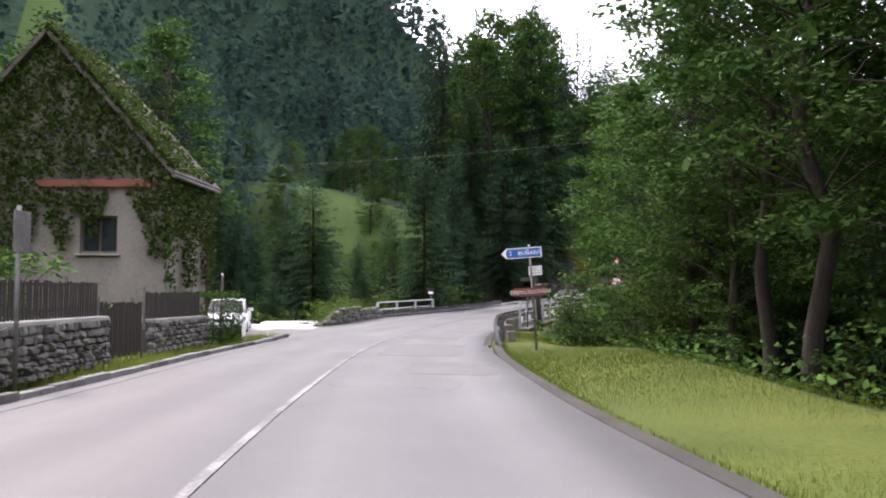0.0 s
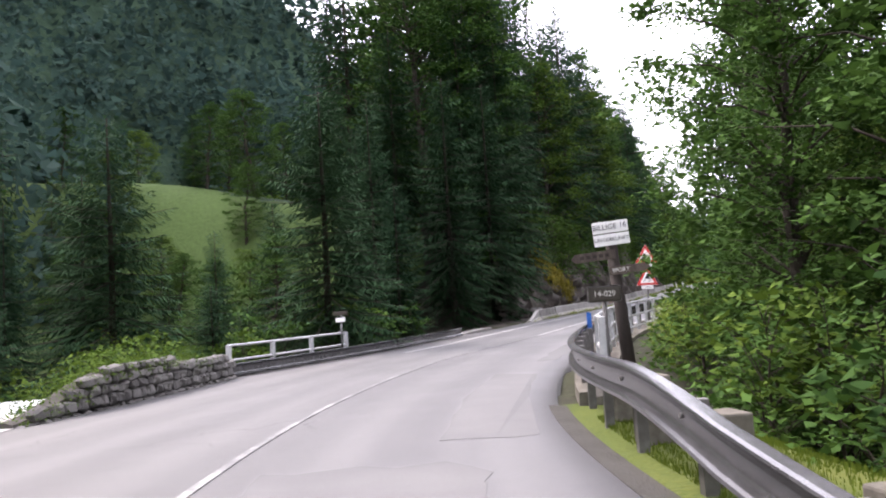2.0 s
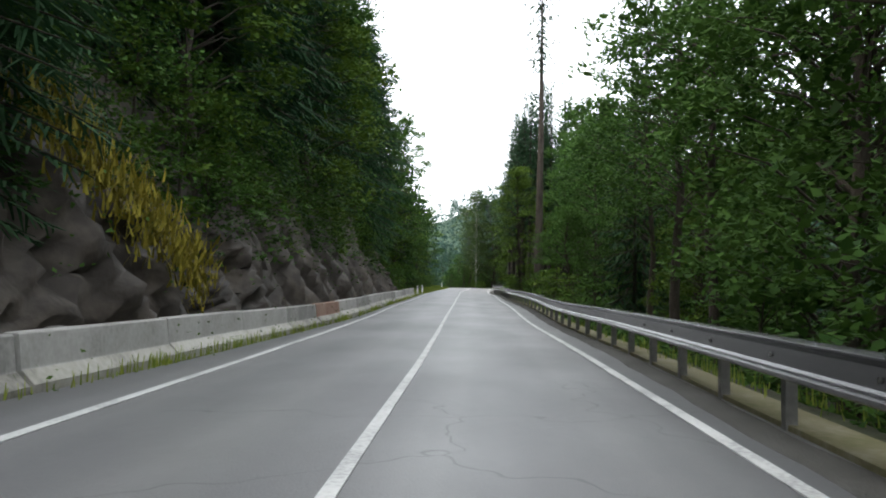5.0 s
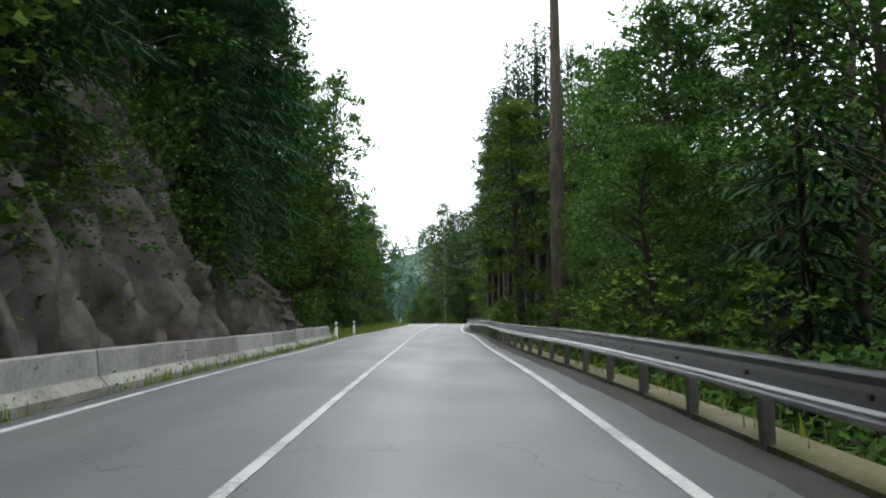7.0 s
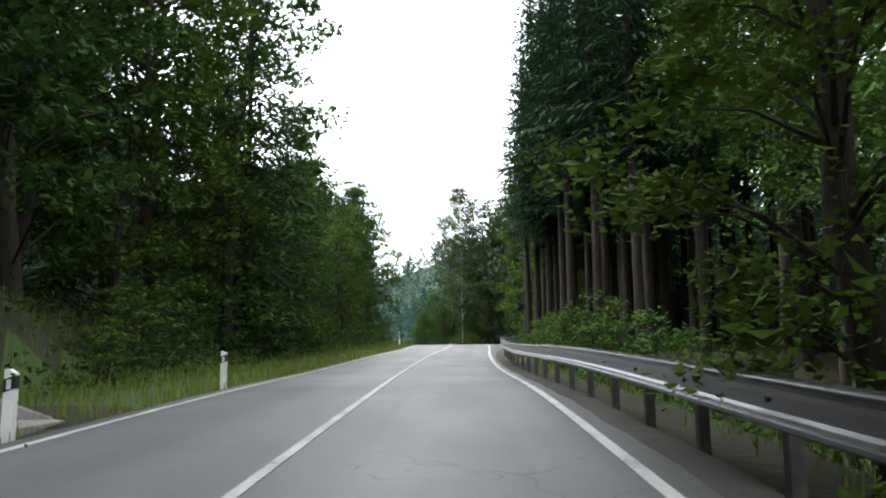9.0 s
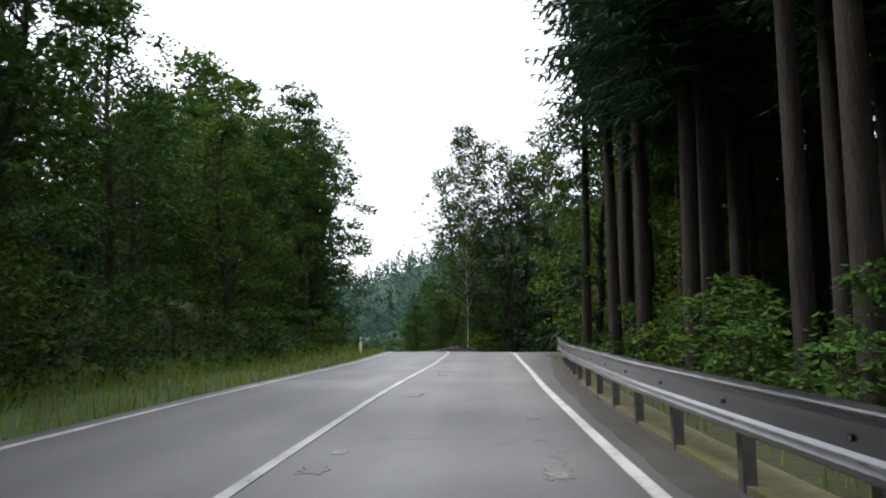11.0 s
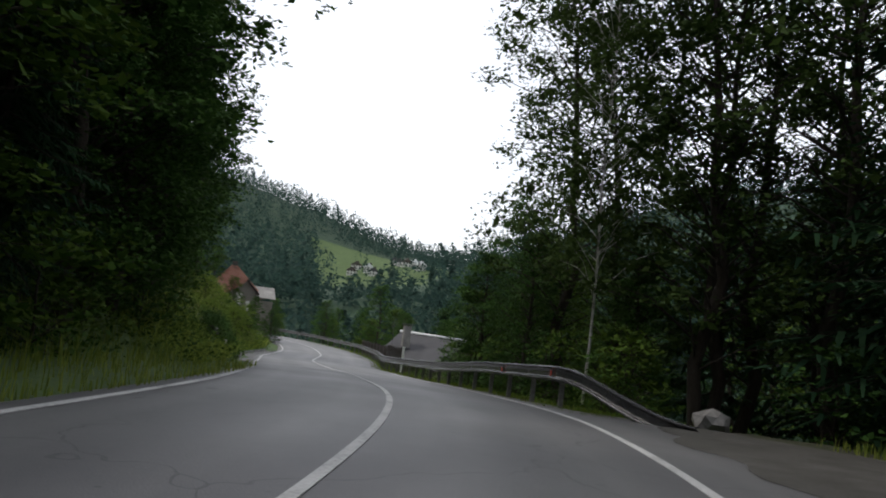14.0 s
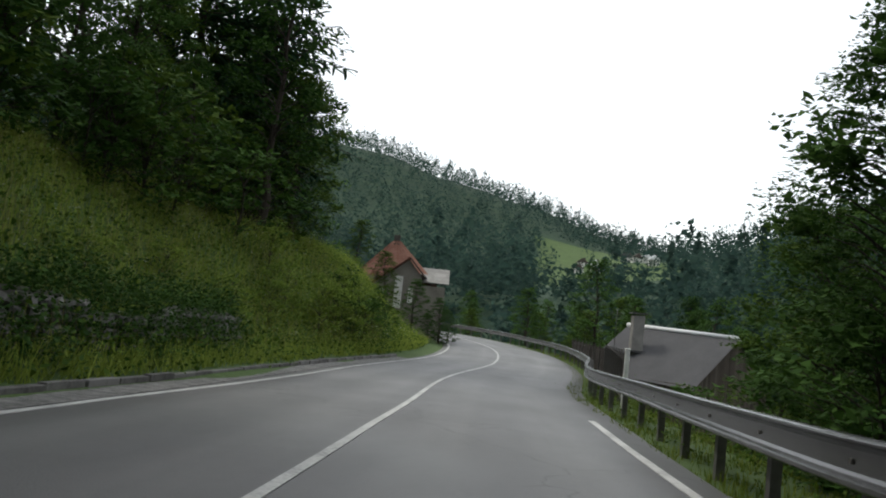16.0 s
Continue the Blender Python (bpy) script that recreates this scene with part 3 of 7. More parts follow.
for k, (s0, s1, o0, o1) in enumerate(((57.2, 57.36, 1.64, 1.77), (166.9, 167.9, 0.62, 0.78), (168.6, 168.9, 0.45, 0.66), (170.1, 170.3, 0.5, 0.75), (171.0, 171.2, 0.42, 0.68), (168.6, 168.85, 0.8, 0.95), (166.6, 167.0, 0.95, 1.05), (160.6, 161.2, 0.5, 0.72), (154.4, 154.7, 0.38, 0.5), (153.4, 153.7, 0.3, 0.5), (153.3, 153.8, 2.25, 2.45), (157.4, 157.8, 2.36, 2.48))):
    fleck = patch(s0, s1, o0, o1, PAINT if k == 0 else PAINT_WORN, 40 + k, 0.4 * min(s1 - s0, o1 - o0))
    fleck.name = "trim_paint_fleck"
    tagged(fleck, "worn fleck of white paint on the asphalt", "road marking", kind="structure")
def layby():
    s = np.arange(184.5, 203.6, 0.6)
    inner = 4.3 + 2.2 * (1 - smooth(184.5, 189, s)) + 1.2 * smooth(199, 203.5, s) + 0.18 * np.sin(s * 2.3) + 0.1 * np.sin(s * 5.1)
    outer = np.array([ROAD_RIGHT(v) for v in s]) + 0.25
    u = np.linspace(0, 1, 6)
    o = inner[:, None] + (np.maximum(outer - inner, 0.3))[:, None] * u
    z = np.repeat(np.array([[0.012, 0.03, 0.036, 0.034, 0.03, -0.1]]), len(s), 0)
    v = at(np.repeat(s[:, None], 6, 1), o, z)
    i = np.arange(len(s) * 6).reshape(len(s), 6)
    q = np.stack([i[:-1, :-1], i[:-1, 1:], i[1:, 1:], i[1:, :-1]], -1).reshape(-1, 4)
    return tagged(new("pavement_layby", mesh_of("pavement_layby", v.reshape(-1, 3), q, GRAVEL)), "dark gravel lay-by beside the road bend", "lay-by", kind="structure")


layby()
# side road that leaves to the left before the bridge
def side_road():
    x = np.linspace(-6.3, -38, 40)
    u = (-6.3 - x) / 31.7
    mid = 35.4 + 6.8 * u ** 0.85
    half = 1.9 + 1.9 * np.exp(-u * 9)
    z = -0.84 - 0.06 * smooth(0.05, 0.35, u) + 0.5 * smooth(0.5, 1, u)
    cross = np.array([-1.12, -1, -0.5, 0, 0.5, 1, 1.12])
    drop = np.array([-0.6, 0.012, 0.03, 0.042, 0.03, 0.012, -0.6])
    v = np.stack([np.repeat(x[:, None], 7, 1), mid[:, None] + half[:, None] * cross, z[:, None] + drop], -1)
    i = np.arange(280).reshape(40, 7)
    return v.reshape(-1, 3), np.stack([i[:-1, :-1], i[:-1, 1:], i[1:, 1:], i[1:, :-1]], -1).reshape(-1, 4)


sv, sf = side_road()
tagged(new("road_side_branch", mesh_of("road_side_branch", sv, sf, PALE_ROAD)), "pale dusty side road branching off before the bridge", "road", kind="structure")

# ---- guard rails ----
BEAM_FRONT = [(0.02, 0.79), (-0.05, 0.788), (-0.078, 0.779), (-0.085, 0.766), (-0.076, 0.752), (-0.036, 0.73), (-0.012, 0.7), (-0.002, 0.655), (0.0, 0.555), (-0.02, 0.53), (-0.06, 0.516), (-0.083, 0.5), (-0.085, 0.47), (-0.06, 0.452), (-0.02, 0.446)]
BEAM = BEAM_FRONT + [(a + 0.012, b) for a, b in BEAM_FRONT[::-1]]


def post_mesh(h=0.95, deep=0.45):
    bm = box(0.1, 0.012, h, 0, 0.05, -deep)
    box(0.1, 0.012, h, 0, -0.05, -deep, bm=bm)
    box(0.012, 0.1, h, -0.045, 0, -deep, bm=bm)
    me = bpy.data.meshes.new("post")
    bm.to_mesh(me)
    bm.free()
    me.materials.append(ZINC_OLD)
    return me


POST, SPACER = post_mesh(1.2, 0.52), None
bm = box(0.16, 0.09, 0.2, 0, 0, 0.53, 0.01)
SPACER = bpy.data.meshes.new("spacer")
bm.to_mesh(SPACER)
bm.free()
SPACER.materials.append(ZINC_OLD)
bm = rod((-0.012, 0, 0), (0.012, 0, 0), 0.02, sides=6)
BOLT = bpy.data.meshes.new("bolt")
bm.to_mesh(BOLT)
bm.free()
BOLT.materials.append(ZINC_OLD)


def guardrail(s0, s1, offset, side, label, lift=None, first=1.0, gap=2.0, mat=None):
    """A steel crash barrier; side +1 stands right of the road, -1 left."""
    t = thing("guardrail", None, label, "guardrail", "guardrails along the road")
    prof = [(side * a, b) for a, b in BEAM]
    part("beam", swept("beam", prof, s0, s1, 0.5, offset, mat or ZINC, lift=lift), None, t)
    s = s0 + first
    while s < s1:
        up = lift(s) if lift else 0.0
        m = Matrix.Translation(at(s, offset(s) + side * 0.15, up)) @ pose(0, 0, 0, 0, 0, heading(s))
        p = part("post", POST, None, t)
        p.matrix_world = m
        q = part("spacer", SPACER, None, t)
        q.matrix_world = Matrix.Translation(at(s, offset(s) + side * 0.105, up)) @ pose(0, 0, 0, 0, 0, heading(s))
        b = part("bolt", BOLT, None, t)
        b.matrix_world = Matrix.Translation(at(s, offset(s) - side * 0.006, up + 0.62)) @ pose(0, 0, 0, 0, 0, heading(s))
        s += gap
    return t


RAIL_A = knots((20, 4.0), (24, 3.7), (28, 3.52), (34, 3.6), (42, 3.68), (48, 3.6), (55, 3.45), (60, 3.4), (68, 3.55), (80, 3.8), (100, 3.95), (115, 3.75), (122, 3.68), (140, 3.55), (156, 3.5), (166, 3.75), (172, 4.05), (176, 4.35), (181, 4.8))
guardrail(23.6, 181.4, RAIL_A, 1, "galvanised steel crash barrier along the road edge over the gully",
          lambda s: -0.76 * (1 - smooth(23.6, 31.0, s)) + 0.02 * smooth(40, 60, s), 3.4)
RAIL_B = knots((201.4, 5.6), (203.4, 4.7), (205.4, 4.0), (209, 3.8), (214, 3.7), (218, 3.75), (223, 3.98), (228, 4.15), (240, 4.3), (262, 4.35), (300, 4.25))
guardrail(201.4, 300, RAIL_B, 1, "galvanised steel crash barrier with its end turned down into the verge",
          lambda s: -0.85 * (1 - smooth(201.4, 205.4, s)) + 0.04 + 0.12 * (1 - smooth(211, 218, s)), 4.0)
guardrail(43.6, 57.4, knots((43.6, -5.5), (49.2, -4.55), (56, -3.75), (60, -3.9)), -1, "steel crash barrier on the upstream side of the bridge", lambda s: -0.42, 1.0)
# red reflectors in the rail
for s, f, up in ((174.6, RAIL_A, 0), (205.7, RAIL_B, 0.14), (209.7, RAIL_B, 0.13)):
    t = thing("reflector", Matrix.Translation(at(s, f(s) - 0.04, 0.575 + up)) @ pose(0, 0, 0, 0, 0, heading(s)), "small red reflector clipped into the crash barrier", "reflector", "rail reflectors")
    part("lens", box(0.015, 0.08, 0.12, bevel=0.004), REFLECT, t)
    part("clip", box(0.02, 0.03, 0.16, 0.012, 0, -0.02), ZINC_OLD, t)


# ---- bridge ----
def tube_rail(s0, s1, offset, side, n_gap, height, label, lift=0.1, drop=None):
    drop = drop or (lambda s: 0.0)
    t = thing("bridge_railing", None, label, "railing")
    ring = [(0.034 * math.cos(a), 0.034 * math.sin(a)) for a in np.linspace(0, 2 * math.pi, 8, endpoint=False)]
    for name, z in (("top_rail", height), ("middle_rail", height * 0.58), ("lower_rail", height * 0.2)):
        if name == "lower_rail" and height < 1.0:
            continue
        part(name, swept(name, [(a, b + z + lift) for a, b in ring], s0, s1, 0.4, offset, ZINC_LIGHT, flat=False, lift=drop), None, t)
    bm = box(0.1, 0.15, height + 0.32, 0, 0, -0.3 + lift, 0.008)
    me = bpy.data.meshes.new("upright")
    bm.to_mesh(me)
    bm.free()
    me.materials.append(ZINC_LIGHT)
    for s in np.arange(s0, s1 + 0.01, n_gap):
        p = part("upright", me, None, t)
        p.matrix_world = Matrix.Translation(at(s, offset(s), drop(s))) @ pose(0, 0, 0, 0, 0, heading(s))
    return t


BRIDGE_EDGE = knots((30, 4.15), (35, 4.15), (40, 4.2), (45, 4.2), (55, 4.08), (62, 4.02))
tube_rail(35.9, 61.5, lambda s: BRIDGE_EDGE(s) - 0.12 * (1 - smooth(36, 42, s)), 1, 1.97, 1.1, "galvanised tubular railing of the bridge, two bars between square posts", drop=lambda s: -0.03 - 0.15 * smooth(48, 63, s))
tube_rail(44.0, 49.4, knots((44, -5.85), (49.4, -4.85)), -1, 1.8, 0.95, "short white-painted tubular railing above the brook", -0.12)
bridge = thing("bridge", None, "concrete road bridge edge beam curving over the brook", "bridge")
part("edge_beam", swept("edge_beam", [(-0.3, -0.6), (-0.3, 0.06), (0.3, 0.07), (0.3, -0.75)], 35.4, 61, 0.6, BRIDGE_EDGE, CONCRETE_DIRTY), None, bridge)
part("kerb", swept("kerb", [(-0.56, -0.3), (-0.545, 0.13), (-0.34, 0.135), (-0.31, -0.3)], 35.4, 62, 0.6, BRIDGE_EDGE, CONCRETE_DIRTY), None, bridge)
part("girder", swept("girder", [(-1.5, -1.7), (-1.5, -0.62), (0.1, -0.62), (0.1, -1.7)], 33, 59, 0.8, BRIDGE_EDGE, CONCRETE), None, bridge)
part("left_edge_beam", swept("left_edge_beam", [(-0.5, -1.2), (-0.5, 0.05), (0.1, 0.06), (0.1, -1.2)], 43.5, 62, 0.6, knots((43.5, -5.85), (49.4, -4.9), (56, -4.15), (62, -4.2)), CONCRETE), None, bridge)
part("abutment", swept("abutment", [(-1.2, -4.6), (-1.2, -0.5), (0.45, -0.5), (0.7, -4.6)], 57, 61.5, 0.8, BRIDGE_EDGE, STONE), None, bridge, "rough stone abutment")
part("near_abutment", swept("near_abutment", [(-1.2, -4.6), (-1.2, -0.5), (0.45, -0.5), (0.7, -4.6)], 28.5, 33.5, 0.8, BRIDGE_EDGE, STONE), None, bridge, "rough stone abutment")
# low mossy kerb under the long rail
for a, b in ((62, 92), (92, 124), (150, 181)):
    k = tagged(new("kerb_under_rail", swept("kerb_under_rail", [(0.0, -0.3), (0.02, 0.05), (0.55, 0.03), (0.6, -0.5)], a, b, 1.0, lambda s: RAIL_A(s) + 0.1, CONCRETE_MOSSY)), "mossy concrete strip under the crash barrier", "kerb", kind="structure")
# concrete stubs beside the first rail
for s, o, h in ((27.2, 4.05, 0.3), (29.4, 3.95, 0.45), (31.6, 3.95, 0.6), (33.6, 4.0, 0.62)):
    t = thing("concrete_block", Matrix.Translation(at(s, o, 0.0)) @ pose(0, 0, 0, 0, 0, heading(s) + 8), "weathered concrete stub in the grass behind the rail", "concrete block", "concrete stubs")
    part("stub", box(0.3, 0.34, h + 0.5, 0, 0, -0.5, 0.02), CONCRETE_DIRTY, t)

# ---- concrete barriers along the cliff ----
def jersey_mesh(length=3.96, slope_end=False, foot=False):
    prof = [(-0.14, 0.19), (-0.13, 0.22), (-0.09, 0.57), (-0.075, 0.59), (0.075, 0.59), (0.09, 0.57), (0.13, 0.22), (0.14, 0.19)]
    if foot:
        prof = [(-0.28, -0.1), (-0.28, 0.06), (-0.145, 0.2), (0.145, 0.2), (0.28, 0.06), (0.28, -0.1)]
    bm = bmesh.new()
    rings = []
    for y in (0, 0.03, length - 0.03, length):
        k = 0.985 if y in (0, length) else 1.0
        rings.append([bm.verts.new((x * k, y, (z * k if not (slope_end and y < 0.1) else z * 0.12))) for x, z in prof])
    for a, b in zip(rings, rings[1:]):
        for i in range(len(prof)):
            j = (i + 1) % len(prof)
            bm.faces.new((a[i], a[j], b[j], b[i]))
    bm.faces.new(rings[0][::-1])
    bm.faces.new(rings[-1])
    bmesh.ops.recalc_face_normals(bm, faces=bm.faces[:])
    me = bpy.data.meshes.new("block")
    bm.to_mesh(me)
    bm.free()
    return me


JERSEY, JERSEY_RED, JERSEY_END, FOOT, FOOT_END = jersey_mesh(), jersey_mesh(), jersey_mesh(1.9, True), jersey_mesh(foot=True), jersey_mesh(1.9, True, True)
FOOT.materials.append(CONCRETE_SPLASHED)
FOOT_END.materials.append(CONCRETE_SPLASHED)
JERSEY.materials.append(CONCRETE)
JERSEY_RED.materials.append(CONCRETE_RED)
JERSEY_END.materials.append(CONCRETE)
BARRIER = knots((65, -3.35), (72, -3.75), (85, -3.85), (110, -3.75), (129, -3.75))
rb = np.random.RandomState(5)
s, n = 66.0, 0
while s < 127:
    me, label, step = JERSEY, "grey weathered concrete barrier segment at the cliff foot", 4.0
    if n == 0:
        me, label, step = JERSEY_END, "sloping end segment of the concrete barrier row", 1.94
    elif n == 6:
        me, label = JERSEY_RED, "reddish stained concrete barrier segment"
    a, b = at(s, BARRIER(s)), at(s + step, BARRIER(s + step))
    yaw = math.degrees(math.atan2(-(b - a)[0], (b - a)[1]))
    t = thing("concrete_barrier", Matrix.Translation(a + [0, 0, rb.uniform(-.02, .02)]) @ pose(0, 0, 0, math.degrees(math.atan2(b[2] - a[2], step)), 0, yaw + rb.uniform(-.4, .4)), label, "barrier", "concrete barriers in a row")
    part("block", me, None, t)
    part("foot", FOOT_END if n == 0 else FOOT, None, t, "paler splashed foot of the barrier")
    s += step
    n += 1
t = thing("concrete_barrier", Matrix.Translation(at(129.85, -3.85)) @ pose(0, 0, 0, -2.6, 0, heading(127) + 180), "sloping end segment of the concrete barrier row", "barrier", "concrete barriers in a row")
part("block", JERSEY_END, None, t)
part("foot", FOOT_END, None, t, "paler splashed foot of the barrier")


# ---- signs and posts ----
def delineator(x, y, z, yaw, blue=False, lean=0):
    t = thing("delineator_post", pose(x, y, z, lean, 0, yaw) @ Matrix.Diagonal((1, 1, 0.37 if blue else 0.76, 1)), "blue plastic delineator post on the rail" if blue else "white plastic roadside delineator post with a black band", "delineator", "delineator posts")
    part("body", prism([(-0.06, -0.2), (0.06, -0.2), (0.06, 1.0), (-0.02, 1.06), (-0.06, 1.06)], 0.09), BLUE if blue else WHITE, t)
    if not blue:
        bm = prism([(-0.063, 0.72), (0.063, 0.78), (0.063, 0.97), (-0.063, 0.91)], 0.098)
        bmesh.ops.translate(bm, vec=(0, -0.004, 0), verts=bm.verts[:])
        part("band", bm, BLACK, t)
        bm = box(0.05, 0.006, 0.14, 0, -0.009, 0.77)
        part("reflector", bm, LAMP, t)


for s, o in ((128.1, -3.35), (136.4, -3.42), (186.2, -4.3), (220.7, -4.6)):
    p = at(s, o)
    delineator(p[0], p[1], p[2] - 0.05, heading(s))
delineator(-8.16, 30.25, -0.85, 0)
p = at(45.9, 3.69)
delineator(p[0], p[1], p[2] + 0.73, heading(47.5), True)

# blue direction sign and the carved board below it
def sign_outline(w, h, tip):
    return [(-w / 2 - tip, h / 2), (-w / 2, 0), (w / 2, 0), (w / 2, h), (-w / 2, h)]


sx, sy, sz = 2.26, 22.3, -0.66
guide = thing("direction_sign", pose(sx, sy, sz - 0.05, 0, -4.0, -8), "blue and white arrow-shaped direction sign on a grey post in grass", "road sign")
part("post", rod((0, 0, -0.3), (0, 0, 2.98), 0.035), ZINC_OLD, guide)
bm = prism([(x - 0.155, z + 2.61) for x, z in sign_outline(0.97, 0.29, 0.16)], 0.02)
bmesh.ops.translate(bm, vec=(0, -0.07, 0), verts=bm.verts[:])
panel = part("panel", bm, WHITE, guide, "white edged arrow panel")
bm = prism([(x, z) for x, z in ((-0.63, 2.635), (0.305, 2.635), (0.305, 2.875), (-0.63, 2.875), (-0.66, 2.755))], 0.006)
bmesh.ops.translate(bm, vec=(0, -0.078, 0), verts=bm.verts[:])
part("blue_field", bm, BLUE, panel)
words("2", 0.16, WHITE, panel, pose(-0.53, -0.08, 2.75))
words("BU\u0158ANY", 0.17, WHITE, panel, pose(0.01, -0.08, 2.745))
board = thing("carved_board", pose(sx - 0.15, sy, sz + 1.49, 0, -4.0, -8), "reddish brown arrow board with pale letters on the sign post", "sign board")
bm = prism([(-0.6, 0.12), (-0.49, 0.02), (0.45, 0.0), (0.46, 0.23), (-0.47, 0.24)], 0.03)
bmesh.ops.translate(bm, vec=(0, -0.075, 0), verts=bm.verts[:])
part("plank", bm, BROWN, board)
words("D\u0158EVOSOCH\u00c1N\u00cd", 0.145, PLASTER_WHITE, board, pose(-0.01, -0.078, 0.115))

# leaning wooden pole with boards
px_, py_, pz_ = 3.75, 37.2, -1.1
pole = thing("sign_pole", pose(px_, py_, pz_, 3, -4.5, -8), "leaning dark wooden pole carrying several home-made boards", "sign pole")
part("shaft", rod((0, 0, -0.6), (0, 0, 3.0), 0.13, 0.1, 10), WOOD_DARK, pole)
bm = box(0.62, 0.025, 0.2, 0, -0.13, 2.92, 0.005)
b1 = part("upper_board", bm, WHITE, pole, "white painted board with black letters")
words("BILLIGE", 0.13, BLACK, b1, pose(-0.1, -0.15, 3.02))
words("16", 0.13, BLACK, b1, pose(0.22, -0.15, 3.03))
bm = box(0.62, 0.025, 0.2, 0, -0.13, 2.7, 0.005)
b2 = part("lower_board", bm, WHITE, pole, "white painted board with black letters")
words("UNTERKUNFT", 0.095, BLACK, b2, pose(0, -0.15, 2.8))
bm = prism([(-0.75, 2.53), (-0.68, 2.46), (0.02, 2.46), (0.02, 2.62), (-0.68, 2.62)], 0.025)
bmesh.ops.translate(bm, vec=(0, -0.14, 0), verts=bm.verts[:])
b3 = part("arrow_board", bm, WOOD, pole, "weathered wooden arrow board")
for i in range(5):
    part("carved_bar", box(0.07, 0.006, 0.06, -0.56 + i * 0.11, -0.145, 2.51), WOOD_DARK, b3)
bm = prism([(-0.12, 2.18), (0.5, 2.18), (0.6, 2.25), (0.5, 2.32), (-0.12, 2.32)], 0.025)
bmesh.ops.translate(bm, vec=(0, -0.14, 0), verts=bm.verts[:])
b4 = part("arrow_board", bm, WOOD, pole, "grey wooden arrow board")
words("SPORT", 0.1, PLASTER_WHITE, b4, pose(0.08, -0.15, 2.25))
# bridge number plate
p = at(37.3, 4.2)
plate = thing("bridge_plate", pose(p[0], p[1], p[2], 0, 0, heading(33) + 2), "small dark bridge number plate with pale digits on a grey post", "sign")
part("post", rod((0, 0, -0.4), (0, 0, 1.55), 0.04), ZINC_OLD, plate)
f = part("panel", box(0.52, 0.02, 0.24, 0, -0.06, 1.42, 0.02), PLATE, plate)
part("rim", box(0.55, 0.012, 0.27, 0, -0.048, 1.405, 0.02), ZINC_OLD, plate)
words("14-029", 0.13, PLASTER_WHITE, f, pose(0, -0.073, 1.54))
# the same kind of plate on the left railing
p = at(48.9, -4.75)
plate2 = thing("bridge_plate", pose(p[0], p[1], p[2], 0, 0, heading(49)), "small dark bridge number plate above the short railing", "sign")
part("post", rod((0, 0, -0.2), (0, 0, 1.5), 0.035), ZINC, plate2)
f = part("panel", box(0.52, 0.02, 0.13, 0, -0.05, 1.42, 0.01), PLATE, plate2)
part("panel", box(0.34, 0.02, 0.14, 0, -0.05, 1.2, 0.01), WHITE, plate2)


def triangle(side, inset=0.0):
    h = side * 0.866
    return [(-side / 2 + inset * 1.732, inset), (side / 2 - inset * 1.732, inset), (0, h - 2 * inset)]


def warning(parent, z, pics):
    def tri(size, y, d, zz):
        bm = bmesh.new()
        prism([(x, v + zz) for x, v in size], d, bm)
        bmesh.ops.translate(bm, vec=(0, y, 0), verts=bm.verts[:])
        return bm
    face = part("triangle", tri(triangle(0.9), -0.07, 0.02, z), RED, parent, "red bordered warning triangle")
    part("edge", tri(triangle(0.925), -0.06, 0.016, z - 0.008), WHITE, face)
    part("white_field", tri(triangle(0.9, 0.085), -0.076, 0.006, z), WHITE, face)
    for outline in pics:
        bm = prism([(x, v + z) for x, v in outline], 0.004)
        bmesh.ops.translate(bm, vec=(0, -0.081, 0), verts=bm.verts[:])
        part("pictogram", bm, BLACK, face)
    sub = part("distance_plate", box(0.5, 0.015, 0.15, 0, -0.068, z - 0.17, 0.01), WHITE, parent, "white distance plate")
    words("\u2191 5 km \u2191", 0.125, BLACK, sub, pose(0, -0.077, z - 0.095))


ws = thing("warning_sign", pose(10.88, 56.75, -0.12, 0, 1.0, -22), "two red-bordered warning triangles with distance plates on one grey post", "road sign")
part("post", rod((0, 0, -1.2), (0, 0, 3.1), 0.035), ZINC_OLD, ws)
rocks = [[(-0.24, 0.12), (-0.02, 0.12), (0.0, 0.2), (-0.03, 0.3), (0.0, 0.4), (-0.06, 0.43), (-0.1, 0.36)]]
for bx, bz in ((0.05, 0.42), (0.1, 0.33), (0.03, 0.29), (0.14, 0.25), (0.06, 0.2), (0.18, 0.16), (0.1, 0.13)):
    rocks.append([(bx + 0.028 * math.cos(a), bz + 0.024 * math.sin(a)) for a in np.linspace(0, 6.28, 6, endpoint=False)])
warning(ws, 2.42, rocks)
skid = [[(-0.06, 0.36), (-0.09, 0.3), (0.08, 0.23), (0.13, 0.27), (0.11, 0.33), (0.04, 0.4), (-0.03, 0.42)], [(-0.2, 0.13), (-0.17, 0.13), (-0.05, 0.2), (-0.09, 0.23), (0.02, 0.27), (0.01, 0.29), (-0.13, 0.23), (-0.09, 0.2)],
        [(0.02, 0.13), (0.05, 0.13), (0.16, 0.17), (0.1, 0.19), (0.17, 0.22), (0.15, 0.235), (0.05, 0.19), (0.11, 0.17)]]
warning(ws, 1.47, skid)

